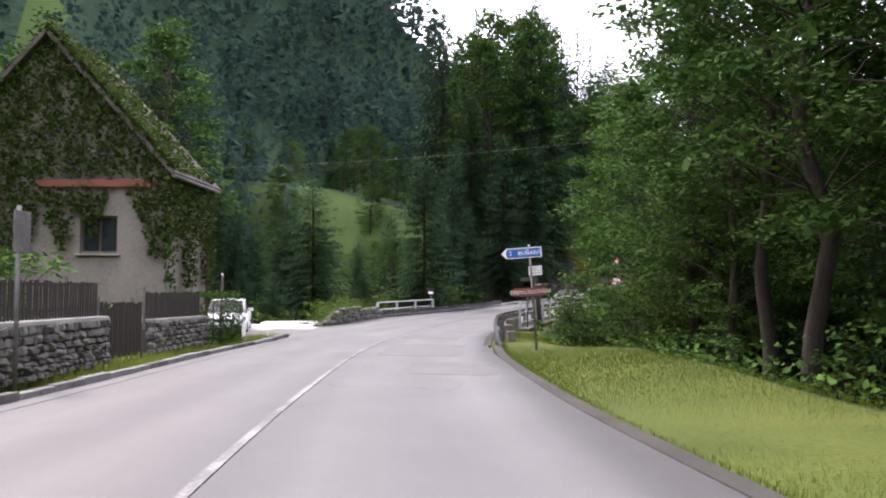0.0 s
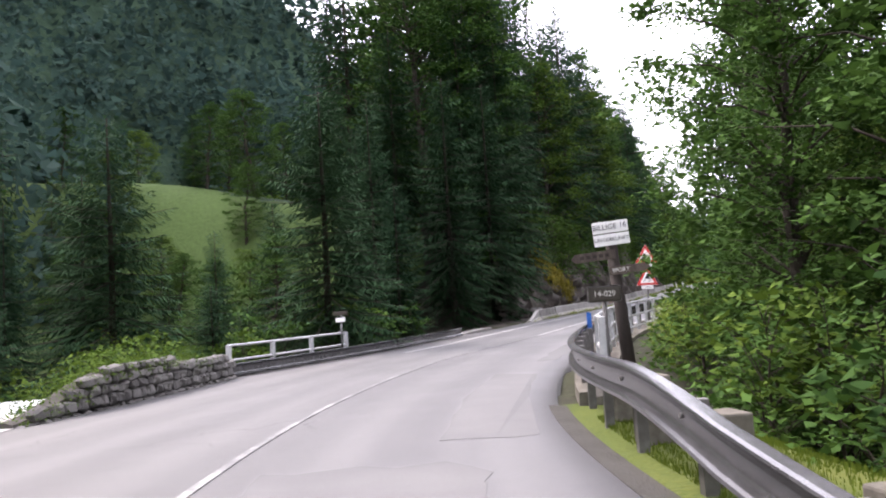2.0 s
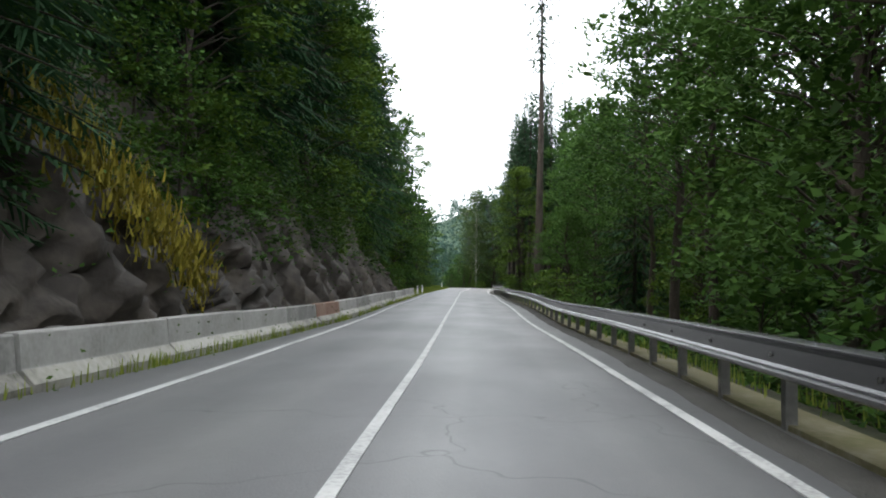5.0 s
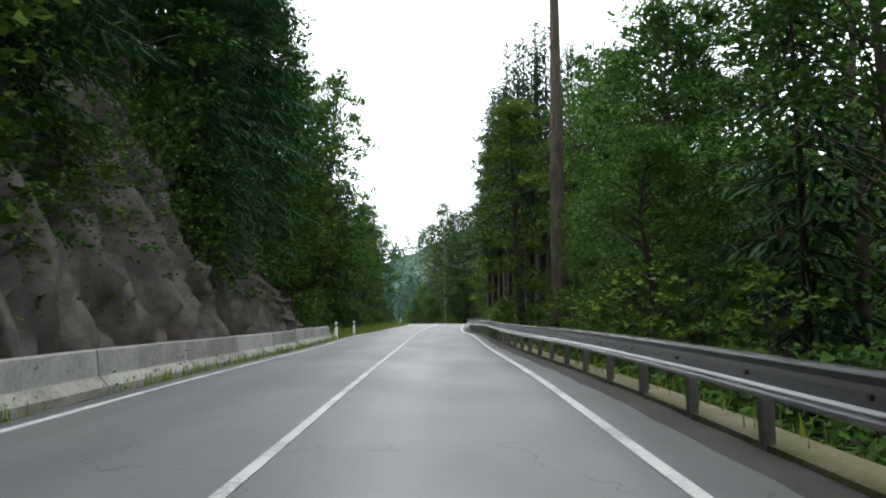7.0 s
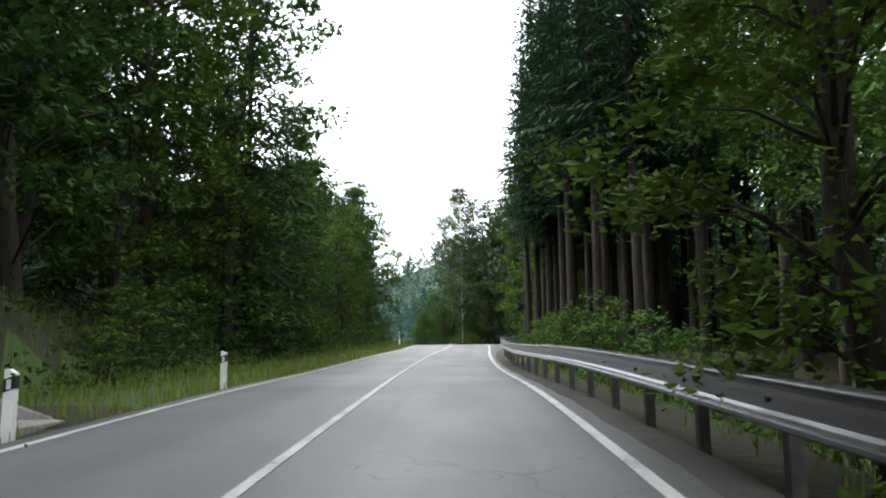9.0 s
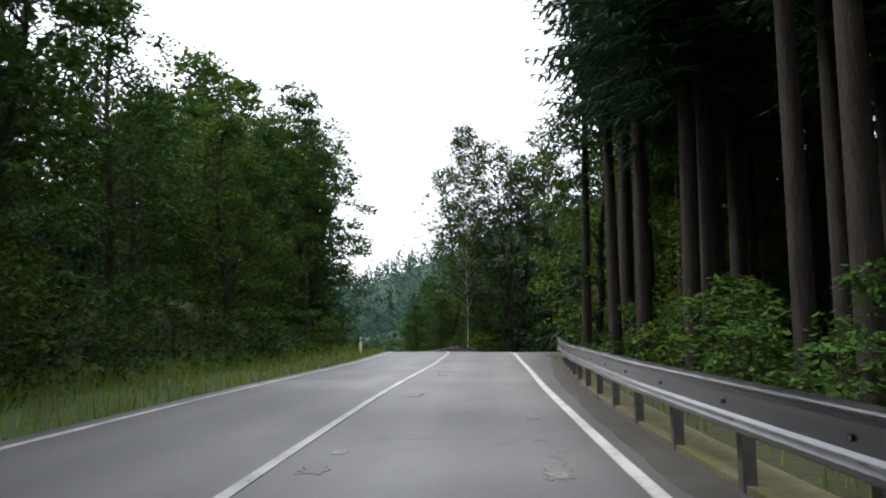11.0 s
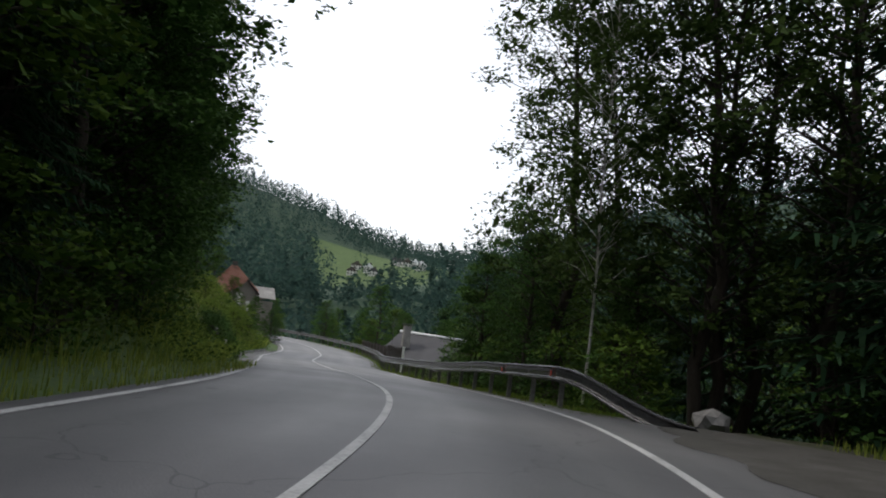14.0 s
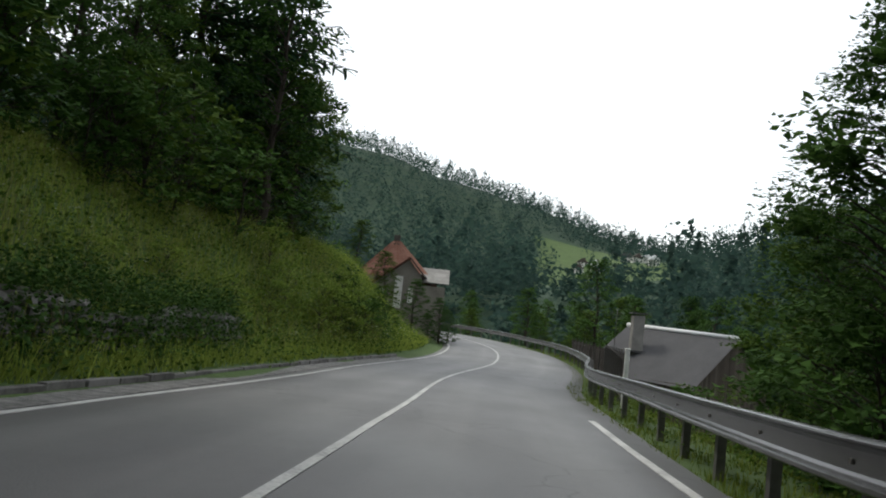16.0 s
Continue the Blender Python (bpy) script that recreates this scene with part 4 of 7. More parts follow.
# ---- trees ----
def tube(path, radii, sides):
    path = np.asarray(path, float)
    tang = np.gradient(path, axis=0)
    v, f = [], []
    for i, (p, t, r) in enumerate(zip(path, tang, radii)):
        t = t / (np.linalg.norm(t) + 1e-9)
        a = np.cross(t, (0.3, 1, 0.1))
        a /= np.linalg.norm(a) + 1e-9
        b = np.cross(t, a)
        for k in range(sides):
            w = 2 * math.pi * k / sides
            v.append(p + r * (math.cos(w) * a + math.sin(w) * b))
    for i in range(len(path) - 1):
        for k in range(sides):
            m = (k + 1) % sides
            f.append((i * sides + k, i * sides + m, (i + 1) * sides + m, (i + 1) * sides + k))
    return np.array(v), np.array(f, np.int64)


def join(pieces):
    vs, fs, n = [], [], 0
    for v, f in pieces:
        vs.append(v)
        fs.append(f + n)
        n += len(v)
    return np.concatenate(vs), np.concatenate(fs)


def leaves(centres, size, r, up=0.5, droop=0.0, slim=0.55, out=None):
    """One pointed four-cornered leaf at each centre."""
    n = len(centres)
    nor = r.normal(size=(n, 3))
    nor[:, 2] = np.abs(nor[:, 2]) + up
    nor /= np.linalg.norm(nor, axis=1)[:, None]
    a = r.normal(size=(n, 3))
    if out is not None:
        a = a * 0.6 + out
    a[:, 2] -= droop
    a -= (a * nor).sum(1)[:, None] * nor
    a /= np.linalg.norm(a, axis=1)[:, None] + 1e-9
    b = np.cross(nor, a)
    s = size * r.uniform(0.6, 1.25, (n, 1))
    bend = nor * s * 0.12
    v = np.stack([centres - a * s * 0.5, centres + b * s * slim * 0.5 - bend, centres + a * s * 0.5, centres - b * s * slim * 0.5 - bend], 1).reshape(-1, 3)
    return v, np.arange(4 * n).reshape(n, 4)


def broadleaf_meshes(h, wide, clumps, per, leaf, low, seed, lean=0.0, puff=0.95, droop=0.2, trunk_r=None, spread_up=0.8, inner=14, sway=0.012, flat=0.42):
    r = np.random.RandomState(seed)
    top = h * 0.9
    z = np.linspace(0, top, 9)
    bend = np.stack([np.cumsum(r.normal(0, sway * h, 9)) + lean * z, np.cumsum(r.normal(0, sway * h, 9)), z], 1)
    bend[:, :2] -= bend[0, :2]
    tr = trunk_r or 0.014 * h + 0.04
    pieces = [tube(np.vstack([[0, 0, -0.8], bend]), np.r_[tr * 1.25, tr * (1 - 0.86 * z / top)], 8)]
    cs, outs, limbs = [], [], []
    for k in range(clumps):
        u = (k + 0.5) / clumps
        zz = h * (low + (1.0 - low) * u ** 0.8)
        prof = max(0.3, math.sin(math.pi * min(1, (0.18 + 0.8 * u)) ** 0.9) ** 0.7)
        rad = wide * prof * r.uniform(0.35, 0.94)
        w = k * 2.4 + r.uniform(-0.6, 0.6)
        base = np.array([np.interp(max(0.3, zz - rad * spread_up * 0.6), z, bend[:, i]) for i in range(3)])
        mid = np.array([np.interp(zz, z, bend[:, 0]), np.interp(zz, z, bend[:, 1]), zz])
        c = mid + [rad * math.cos(w), rad * math.sin(w), r.uniform(-0.3, 0.3)]
        bow = (base + c) / 2 + [0, 0, 0.12 * rad]
        limbs.append(tube([base, bow, c], [tr * 0.16 + 0.008, tr * 0.08 + 0.006, 0.006], 3))
        cs.append(c)
        outs.append(np.array([math.cos(w), math.sin(w), 0]))
    cs, outs = np.array(cs), np.array(outs)
    sizes = puff * r.uniform(0.6, 1.25, clumps)
    pick = np.repeat(np.arange(clumps), per)
    g = r.normal(size=(len(pick), 3))
    g /= np.linalg.norm(g, axis=1)[:, None]
    g *= (r.uniform(0.15, 1.0, (len(pick), 1)) ** 0.6) * sizes[pick][:, None]
    g[:, 2] *= flat
    g[:, 2] -= 0.25 * (g[:, 0] ** 2 + g[:, 1] ** 2) / puff
    lv = leaves(cs[pick] + g, leaf, r, 1.3, droop, 0.6, outs[pick] * 0.7)
    # broad sprays added deep inside each clump, to block sky light and fill gaps
    deep = np.repeat(np.arange(clumps), inner)
    sp = leaves(cs[deep] + r.normal(0, 1, (len(deep), 3)) * [0.26, 0.26, 0.14] * sizes[deep][:, None] - [0, 0, 0.1 * puff], max(0.3 * puff, 1.15 * leaf), r, 0.7, droop, 0.6)
    return join(pieces), join([lv, sp]), join(limbs)


def spruce_meshes(h, seed, start=0.06, wide=0.19, density=1.0, step=0.42, sag=0.35, fine=0.3):
    r = np.random.RandomState(seed)
    tr = 0.0078 * h + 0.04 + (0.1 if start > 0.6 else 0.0)
    trunk = tube([[0, 0, -0.8], [0, 0, 0.4], [0.02 * h * r.normal() * 0.2, 0, h * 0.5], [0, 0, h]], [tr * 1.3, tr, tr * 0.6, 0.02], 8)
    stubs, vs = [], []
    z = h * start
    while z < h * 0.985:
        f = (h - z) / h
        L = (wide * h * f ** 0.66 + 0.28) * (0.55 + 0.45 * smooth(start * h, start * h + 2.5, z))
        n = max(5, int(round((5.5 + 4.5 * f) * density)))
        for k in range(n):
            w = 2 * math.pi * k / n + r.uniform(-0.5, 0.5)
            l = L * r.uniform(0.6, 1.18)
            d = np.array([math.cos(w), math.sin(w), 0])
            side = np.array([-d[1], d[0], 0])
            rise = 0.25 - 0.75 * f
            m = max(3, int(l / fine))
            t = np.linspace(0.12, 1, m)
            spine = np.array([0, 0, z + r.uniform(-.15, .15)]) + d[None] * (t * l)[:, None]
            spine[:, 2] += l * (rise * t - sag * f * t ** 2 + 0.22 * t ** 3)
            tw = (0.34 * l * (1 - t) ** 0.7 + 0.14)[:, None]
            for sgn in (-1, 1):
                tip = spine + (side * sgn * 0.85 + d * 0.55)[None] * tw * r.uniform(0.45, 1.25, (m, 1)) + r.normal(0, 0.15, (m, 3)) * tw
                tip[:, 2] -= tw[:, 0] * r.uniform(0.15, 0.65, m)
                wd = 0.014 + 0.03 * tw + 0.19 * max(0.0, fine - 0.12)
                a = spine + d[None] * wd
                b = spine - d[None] * wd
                c = tip - d[None] * wd * 0.35
                e = tip + d[None] * wd * 0.35
                vs.append(np.stack([a, b, c, e], 1).reshape(-1, 3))
            # the branch end
            e = spine[-1] + d * 0.16 - [0, 0, 0.05]
            vs.append(np.array([spine[-1] + side * 0.07, spine[-2], spine[-1] - side * 0.07, e]))
            if l > 1.6:
                stubs.append(tube([[0, 0, z], spine[m // 2], spine[-1]], [0.03, 0.018, 0.008], 3))
        z += step * (0.7 + 0.6 * f) * r.uniform(0.8, 1.2)
    v = np.concatenate(vs)
    return trunk, (v, np.arange(len(v)).reshape(-1, 4)), join(stubs) if stubs else None


def plant(name, meshes, bark, leaf_mat, label, category, group, crown_name="crown"):
    """A tree or shrub thing with trunk and crown; returned without a place."""
    t = thing(name, None, label, category, group)
    part("trunk", mesh_of("trunk", *meshes[0], bark), None, t)
    if meshes[2]:
        tagged(part("branchwork", mesh_of("branchwork", *meshes[2], bark), None, t), kind="stuff")
    part(crown_name, mesh_of(crown_name, *meshes[1], leaf_mat, True), None, t)
    return t


class Stand:
    """A kind of tree: the first one built is moved to the first place, the others are copies."""
    def __init__(self, maker):
        self.maker, self.first, self.used = maker, None, 0

    def put(self, x, y, z, turn, scale, wide=1.0, tilt=0.0):
        m = pose(x, y, z, tilt, 0, turn) @ Matrix.Diagonal((scale * wide, scale * wide, scale, 1))
        if self.first is None:
            self.first = self.maker()
            self.first.matrix_world = m
            return self.first
        got = copy_thing(self.first, Matrix())
        got.matrix_basis = m
        return got


def st_broad(seed, h=15, wide=3.6, clumps=70, per=42, leaf=0.3, low=0.12, mat=None, label="tall broadleaf tree with dense green foliage beside the road", **k):
    return Stand(lambda: plant("broadleaf_tree", broadleaf_meshes(h, wide, clumps, per, leaf, low, seed, **k), BARK, mat or LEAF, label, "tree", "broadleaf trees"))


NEAR_BROAD = [st_broad(11, 14, 3.6, 104, 180, 0.15, 0.04, puff=0.98), st_broad(12, 16, 4.0, 110, 180, 0.155, 0.06, puff=1.02), st_broad(13, 13, 3.4, 102, 180, 0.145, 0.03, LEAF_PALE, puff=0.98, label="light green broadleaf tree leaning over the verge")]
EDGE_BROAD = [st_broad(15, 14, 3.6, 98, 110, 0.2, 0.04, puff=1.0), st_broad(16, 16, 4.0, 102, 110, 0.21, 0.06, puff=1.05), st_broad(17, 13, 3.4, 96, 110, 0.195, 0.03, LEAF_PALE, puff=1.0, label="light green broadleaf tree at the wood's edge")]
MID_BROAD = [st_broad(21, 16, 3.8, 72, 58, 0.32, 0.08, puff=1.2), st_broad(22, 18, 4.2, 76, 58, 0.33, 0.1, puff=1.25), st_broad(23, 14, 3.6, 70, 58, 0.31, 0.05, LEAF_PALE, puff=1.15, label="pale green broadleaf tree on the hillside"), st_broad(24, 17, 4.0, 72, 58, 0.32, 0.06, puff=1.2)]
SHADE_BROAD = [st_broad(28 + k, 18, 4.3, 100, 150, 0.16, 0.2 + 0.06 * k, puff=1.05, trunk_r=0.2, droop=0.5, label="tall broadleaf tree with hanging branches shading the lawn edge") for k in range(3)]
HIGH_BROAD = [st_broad(25 + k, 19, 4.2, 92, 130, 0.165, 0.4, puff=1.05, trunk_r=0.17 + 0.03 * k, sway=0.008, label="tall broadleaf tree with a dark trunk and high airy crown") for k in range(3)]
NEAR_SPRUCE = [Stand(lambda k=k: plant("spruce", spruce_meshes(12, 30 + k, 0.03, 0.21, 1.25, 0.36, fine=0.1), BARK, NEEDLE, "dark green spruce with branches down to the ground", "spruce", "spruces")) for k in range(2)]
MID_SPRUCE = [Stand(lambda k=k: plant("spruce", spruce_meshes(16, 40 + k, 0.04, 0.23, 1.0, 0.55, fine=0.36), BARK, NEEDLE, "tall dark spruce in the hillside forest", "spruce", "spruces")) for k in range(3)]
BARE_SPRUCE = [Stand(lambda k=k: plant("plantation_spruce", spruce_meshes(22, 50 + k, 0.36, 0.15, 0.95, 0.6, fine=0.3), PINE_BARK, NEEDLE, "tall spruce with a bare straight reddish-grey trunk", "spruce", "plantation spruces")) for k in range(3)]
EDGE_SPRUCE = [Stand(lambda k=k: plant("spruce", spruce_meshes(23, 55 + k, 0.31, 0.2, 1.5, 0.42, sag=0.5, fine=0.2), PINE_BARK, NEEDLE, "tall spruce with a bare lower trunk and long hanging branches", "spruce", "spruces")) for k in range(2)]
TALL_TRUNK = [Stand(lambda: plant("tall_spruce", spruce_meshes(27, 58, 0.66, 0.15, 0.95, 0.6, fine=0.42), TRUNK_BARK, NEEDLE, "old spruce with a thick bare trunk beside the rail", "spruce", "spruces"))]
BIRCH = [Stand(lambda k=k: plant("birch", broadleaf_meshes(17, 3.5, 150, 150, 0.14, 0.22, 60 + k, lean=0.012, puff=0.95, droop=1.1, trunk_r=0.05, sway=0.004, flat=0.6), BIRCH_BARK, LEAF_BIRCH, "slender birch with a white trunk and drooping twigs", "birch", "birches")) for k in range(1)]
DARK_BIRCH = [Stand(lambda k=k: plant("old_birch", broadleaf_meshes(17, 3.8, 96, 70, 0.16, 0.26, 64 + k, lean=0.02, puff=0.92, droop=1.0, trunk_r=0.2, flat=0.55), BARK, LEAF_BIRCH, "old birch with a dark rough trunk and airy crown", "birch", "birches")) for k in range(2)]
SHRUB = [Stand(lambda k=k: plant("shrub", broadleaf_meshes(2.4, 1.2, 22, 22, 0.16, 0.08, 70 + k, puff=0.45, trunk_r=0.03, spread_up=1.5, inner=3), BARK, (LEAF, LEAF_PALE)[k % 2], "leafy shrub at the edge of the woods", "shrub", "shrubs")) for k in range(3)]
BUSH = [Stand(lambda k=k: plant("bush", broadleaf_meshes(2.4, 1.25, 30, 60, 0.1, 0.04, 80 + k, puff=0.42, trunk_r=0.025, spread_up=1.4, inner=3), BARK, WEED, "bright yellow-green bush among the weeds", "shrub", "bright bushes")) for k in range(2)]
rt = np.random.RandomState(77)


def put(stands, x, y, scale, wide=1.0, dz=-0.1, tilt=0.0):
    z = float(land(np.array([x]), np.array([y]))[0])
    return stands[rt.randint(len(stands))].put(x, y, z + dz, rt.uniform(0, 360), scale, wide, tilt)


TAKEN = []


def wood(s0, s1, o0, o1, gap, mix, lo, hi, keep=None, girth=(0.85, 1.15)):
    """Trees scattered over a stretch of roadside, at least gap metres apart."""
    n = int((s1 - s0) * abs(o1 - o0) / gap ** 2 * 4)
    got = 0
    for _ in range(n):
        s, o = rt.uniform(s0, s1), rt.uniform(o0, o1)
        x, y, _z = at(s, o)
        ss, oo, _q = along([(x, y)])
        if abs(oo[0]) < min(abs(o0), abs(o1)) - 0.6:
            continue
        if any((x - a) ** 2 + (y - b) ** 2 < ((gap + g) / 2) ** 2 for a, b, g in TAKEN) or (keep and not keep(x, y)):
            continue
        TAKEN.append((x, y, gap))
        kinds, weights = zip(*mix)
        k = kinds[rt.choice(len(kinds), p=np.array(weights) / sum(weights))]
        put(k, x, y, rt.uniform(lo, hi), rt.uniform(*girth))
        got += 1
    return got


def single(stands, x, y, scale, wide=1.0, gap=2.5, tilt=0.0):
    TAKEN.append((x, y, gap))
    return put(stands, x, y, scale, wide, tilt=tilt)


# spruces beyond the brook, one by one
for x, y, h in ((-7.4, 57.5, 7.6), (0.4, 62.5, 9.6), (3.4, 66.0, 13.5), (-13.5, 52, 8.0), (6.0, 68.8, 14), (-6.0, 66, 9.5), (7.8, 74.5, 16), (5.0, 72.0, 15), (-1.5, 68, 10)):
    single(NEAR_SPRUCE, x, y, h / 12, 1.05 if h > 8 else 0.85, 2.0)
for x, y, h in ((4.6, 90, 24), (0.8, 89, 21), (8.4, 92, 24)):
    single([MID_BROAD[2]], x, y, h / 14, 1.0, 4)
for x, y, h, w in ((-9.6, 51.0, 11.0, 1.4), (-2.6, 54.5, 11.6, 1.4), (-6.2, 50.5, 5.0, 1.3), (-12.6, 57.0, 9.5, 1.3), (-14.5, 50.5, 8.5, 1.3), (-17, 55, 9.0, 1.3)):
    single(NEAR_SPRUCE, x, y, h / 12, w, 2.0)
for x, y, h in ((14.0, 98, 25), (-4.0, 96, 23), (11.5, 101, 26), (16.5, 104, 25), (1.5, 99, 26)):
    single(MID_SPRUCE, x, y, h / 16, 0.85, 3)
# the tall bare trunk and the hanging spruces on the brook side
single(TALL_TRUNK, 41.9, 110.7, 1.0)
for s, o, h in ((165.8, 7.0, 23), (168.9, 7.4, 22), (171.5, 9.8, 23), (162.4, 9.6, 21)):
    x, y, _z = at(s, o)
    single(EDGE_SPRUCE, x, y, h / 23, 1.0, 1.4)
for s, o in ((157.9, 6.95), (159.6, 6.75), (161.7, 8.3), (165.5, 6.5), (166.4, 7.3), (167.2, 8.1), (168.7, 6.0), (172.7, 6.2), (171.1, 5.6), (155.5, 8.2), (152.6, 7.4), (150.2, 8.6), (163.6, 9.2), (174.8, 7.4), (180.8, 5.9), (154.0, 9.8), (169.8, 7.6), (160.0, 9.8)):
    x, y, _z = at(s, o)
    single(BARE_SPRUCE, x, y, rt.uniform(0.95, 1.15), 1.0, 1.4)
# birches and dark trunks where the road bends
single(BIRCH, 79.3, 190.3, 1.15, 0.78, 1.6)
for x, y, k, tl in ((81.1, 194.8, 1.1, -1), (82.3, 188.4, 1.25, 0), (83.2, 190.1, 1.2, 1), (84.6, 191.2, 1.25, -1), (83.8, 186.0, 1.2, 0), (86.4, 189.0, 1.2, 0), (82.8, 194.8, 1.05, 2)):
    single(DARK_BIRCH, x, y, k, 1.0, 1.3, tl)
for x, y, k in ((84.0, 183.6, 0.95), (87.5, 185.0, 1.0), (86.0, 193.5, 0.9), (88.6, 191.5, 0.95), (89.5, 187.5, 1.0), (91.5, 194, 0.95), (80.8, 176.5, 0.9), (83.0, 178.8, 1.0), (85.6, 180.6, 1.0)):
    single(MID_SPRUCE, x, y, k, 1.1, 1.8)
# near trees beside the lawn and the brook
wood(-8, 27, 9.2, 14.0, 3.2, ((SHADE_BROAD, 1),), 0.9, 1.15)
wood(26, 62, 10.6, 14.5, 3.3, ((NEAR_BROAD, 1),), 0.72, 0.98)
for x, y, k in ((8.8, 30.0, 1.1), (9.0, 36.2, 1.2), (10.6, 33.0, 1.2), (9.8, 41.5, 1.15), (12.8, 47, 0.8)):
    single(NEAR_BROAD, x, y, k)
wood(-14, 62, 14.5, 20, 4.2, ((MID_BROAD, 2), (MID_SPRUCE, 1)), 1.0, 1.35)
# brook side along the long rail
for x, y, k in ((81.0, 170.6, 1.15), (80.4, 166.4, 1.2), (78.4, 162.8, 1.2), (83.5, 173.5, 1.2), (83.0, 204.0, 0.72), (86.5, 209, 0.8)):
    single(EDGE_BROAD, x, y, k, 1.1)
for s, o, k in ((177, 12.0, 1.2), (180, 12.2, 1.15), (183.5, 13.6, 1.25), (186.5, 14.4, 1.2), (181, 13.4, 1.3), (176, 13.2, 1.3), (188.5, 14.6, 1.25), (173.5, 9.6, 1.2), (65.5, 9.0, 1.5), (70, 8.8, 1.55), (75, 9.2, 1.5), (81, 9.0, 1.45)):
    x, y, _z = at(s, o)
    single(NEAR_BROAD, x, y, k, 0.85)
single([NEAR_BROAD[2]], 42.6, 114.0, 0.8, 1.0)
single(NEAR_BROAD, 38.2, 101.5, 0.55, 1.2)
single(HIGH_BROAD, 40.2, 96.0, 1.1)
wood(62, 100, 8.4, 12, 3.9, ((HIGH_BROAD, 3), (NEAR_BROAD, 1)), 0.95, 1.2)
wood(100, 146, 9.4, 13, 3.6, ((HIGH_BROAD, 4), (NEAR_BROAD, 1), (MID_SPRUCE, 1)), 0.95, 1.2, None, (0.8, 1.0))
single([NEAR_BROAD[2]], 76.4, 167.4, 0.6, 0.95)
wood(62, 150, 12, 20, 5.0, ((MID_BROAD, 4), (BARE_SPRUCE, 1), (MID_SPRUCE, 2)), 1.1, 1.45)
wood(148, 182, 6.8, 20, 2.5, ((BARE_SPRUCE, 1),), 0.9, 1.15)
wood(174, 184, 6.6, 11, 2.3, ((BARE_SPRUCE, 2), (EDGE_BROAD, 1)), 0.8, 1.1)
wood(176, 190, 10, 20, 2.7, ((BARE_SPRUCE, 1), (MID_SPRUCE, 2), (EDGE_BROAD, 1)), 0.9, 1.2)
wood(140, 196, 20, 30, 3.4, ((MID_SPRUCE, 1),), 0.95, 1.25)
wood(130, 158, -34, -22, 5.0, ((MID_SPRUCE, 2), (MID_BROAD, 1)), 0.9, 1.2)
wood(158, 186, -34, -22, 5.0, ((MID_SPRUCE, 2), (MID_BROAD, 1)), 0.45, 0.6)
wood(186, 214, -34, -22, 5.0, ((MID_SPRUCE, 2), (MID_BROAD, 1)), 0.7, 0.9)
wood(62, 150, 20, 34, 5.5, ((MID_BROAD, 1), (MID_SPRUCE, 1)), 0.9, 1.3)
wood(-10, 62, 20, 34, 5.5, ((MID_BROAD, 1), (MID_SPRUCE, 1)), 0.9, 1.3)
wood(188, 206, 15, 25, 3.8, ((MID_BROAD, 1), (MID_SPRUCE, 2)), 0.85, 1.1)
for x, y, k in ((83.2, 207.0, 0.53), (84.2, 211, 0.66), (83.4, 201.6, 0.72), (85.6, 205.5, 0.8), (81.2, 199.6, 0.42), (85.6, 214.6, 0.5), (80.2, 197.0, 0.4), (81.0, 203.5, 0.42)):
    single(NEAR_BROAD, x, y, k, 1.15)
wood(206, 232, 7.5, 14, 3.2, ((EDGE_BROAD, 1),), 0.42, 0.62, lambda x, y: not (79 < x < 98 and 214 < y < 246))
wood(204, 262, 14, 36, 5.6, ((MID_SPRUCE, 3), (MID_BROAD, 1)), 0.7, 1.0, lambda x, y: not (79 < x < 98 and 214 < y < 246))
wood(258, 300, 7, 18, 4.2, ((MID_BROAD, 1),), 0.3, 0.5)
for x, y, k in ((88, 262, 0.5), (92, 268, 0.62), (96, 258, 0.5), (99, 270, 0.6), (84, 272, 0.45), (103, 262, 0.55), (90, 278, 0.5), (97, 281, 0.6)):
    single(MID_BROAD, x, y, k, 1.2)
for x, y, k in ((104, 250, 1.0), (107, 256, 1.1), (110, 249, 1.1), (112, 258, 1.15), (108, 264, 1.1), (115, 252, 1.2), (117, 262, 1.2), (120, 270, 1.2), (113, 270, 1.15)):
    single(MID_SPRUCE, x, y, k, 0.95, 1.5)
for s, o, k in ((213.5, -8.8, 1.15), (216.5, -9.6, 1.2), (219.5, -10.0, 1.15), (209.5, -7.6, 1.15)):
    x, y, _z = at(s, o)
    single(EDGE_BROAD, x, y, k, 1.05)
# left: behind the house, beyond the brook, above the cliff, along the slope and on the bank
CORRIDOR = lambda x, y: 44 < y < 68 and -0.3 * y < x < -0.06 * y  # noqa: E731
wood(38, 66, -26, -8.5, 3.0, ((EDGE_BROAD, 3), (NEAR_SPRUCE, 2)), 0.3, 0.48, CORRIDOR, (1.0, 1.4))
UPPER = lambda x, y: 68 < y < 90 and -0.3 * y < x < -0.05 * y  # noqa: E731
wood(56, 84, -46, -14, 3.6, ((EDGE_BROAD, 3), (NEAR_SPRUCE, 2)), 0.34, 0.5, UPPER, (1.0, 1.4))
HOUSE_AREA = lambda x, y: not (-22 < x < -5 and 4 < y < 46) and not (-26 < x < -4 and 84 < y < 113) and not (45 < y < 113 and -0.24 * y < x < -0.07 * y)  # noqa: E731
wood(-6, 40, -40, -17, 5.0, ((MID_BROAD, 3), (MID_SPRUCE, 2)), 0.8, 1.2, HOUSE_AREA)
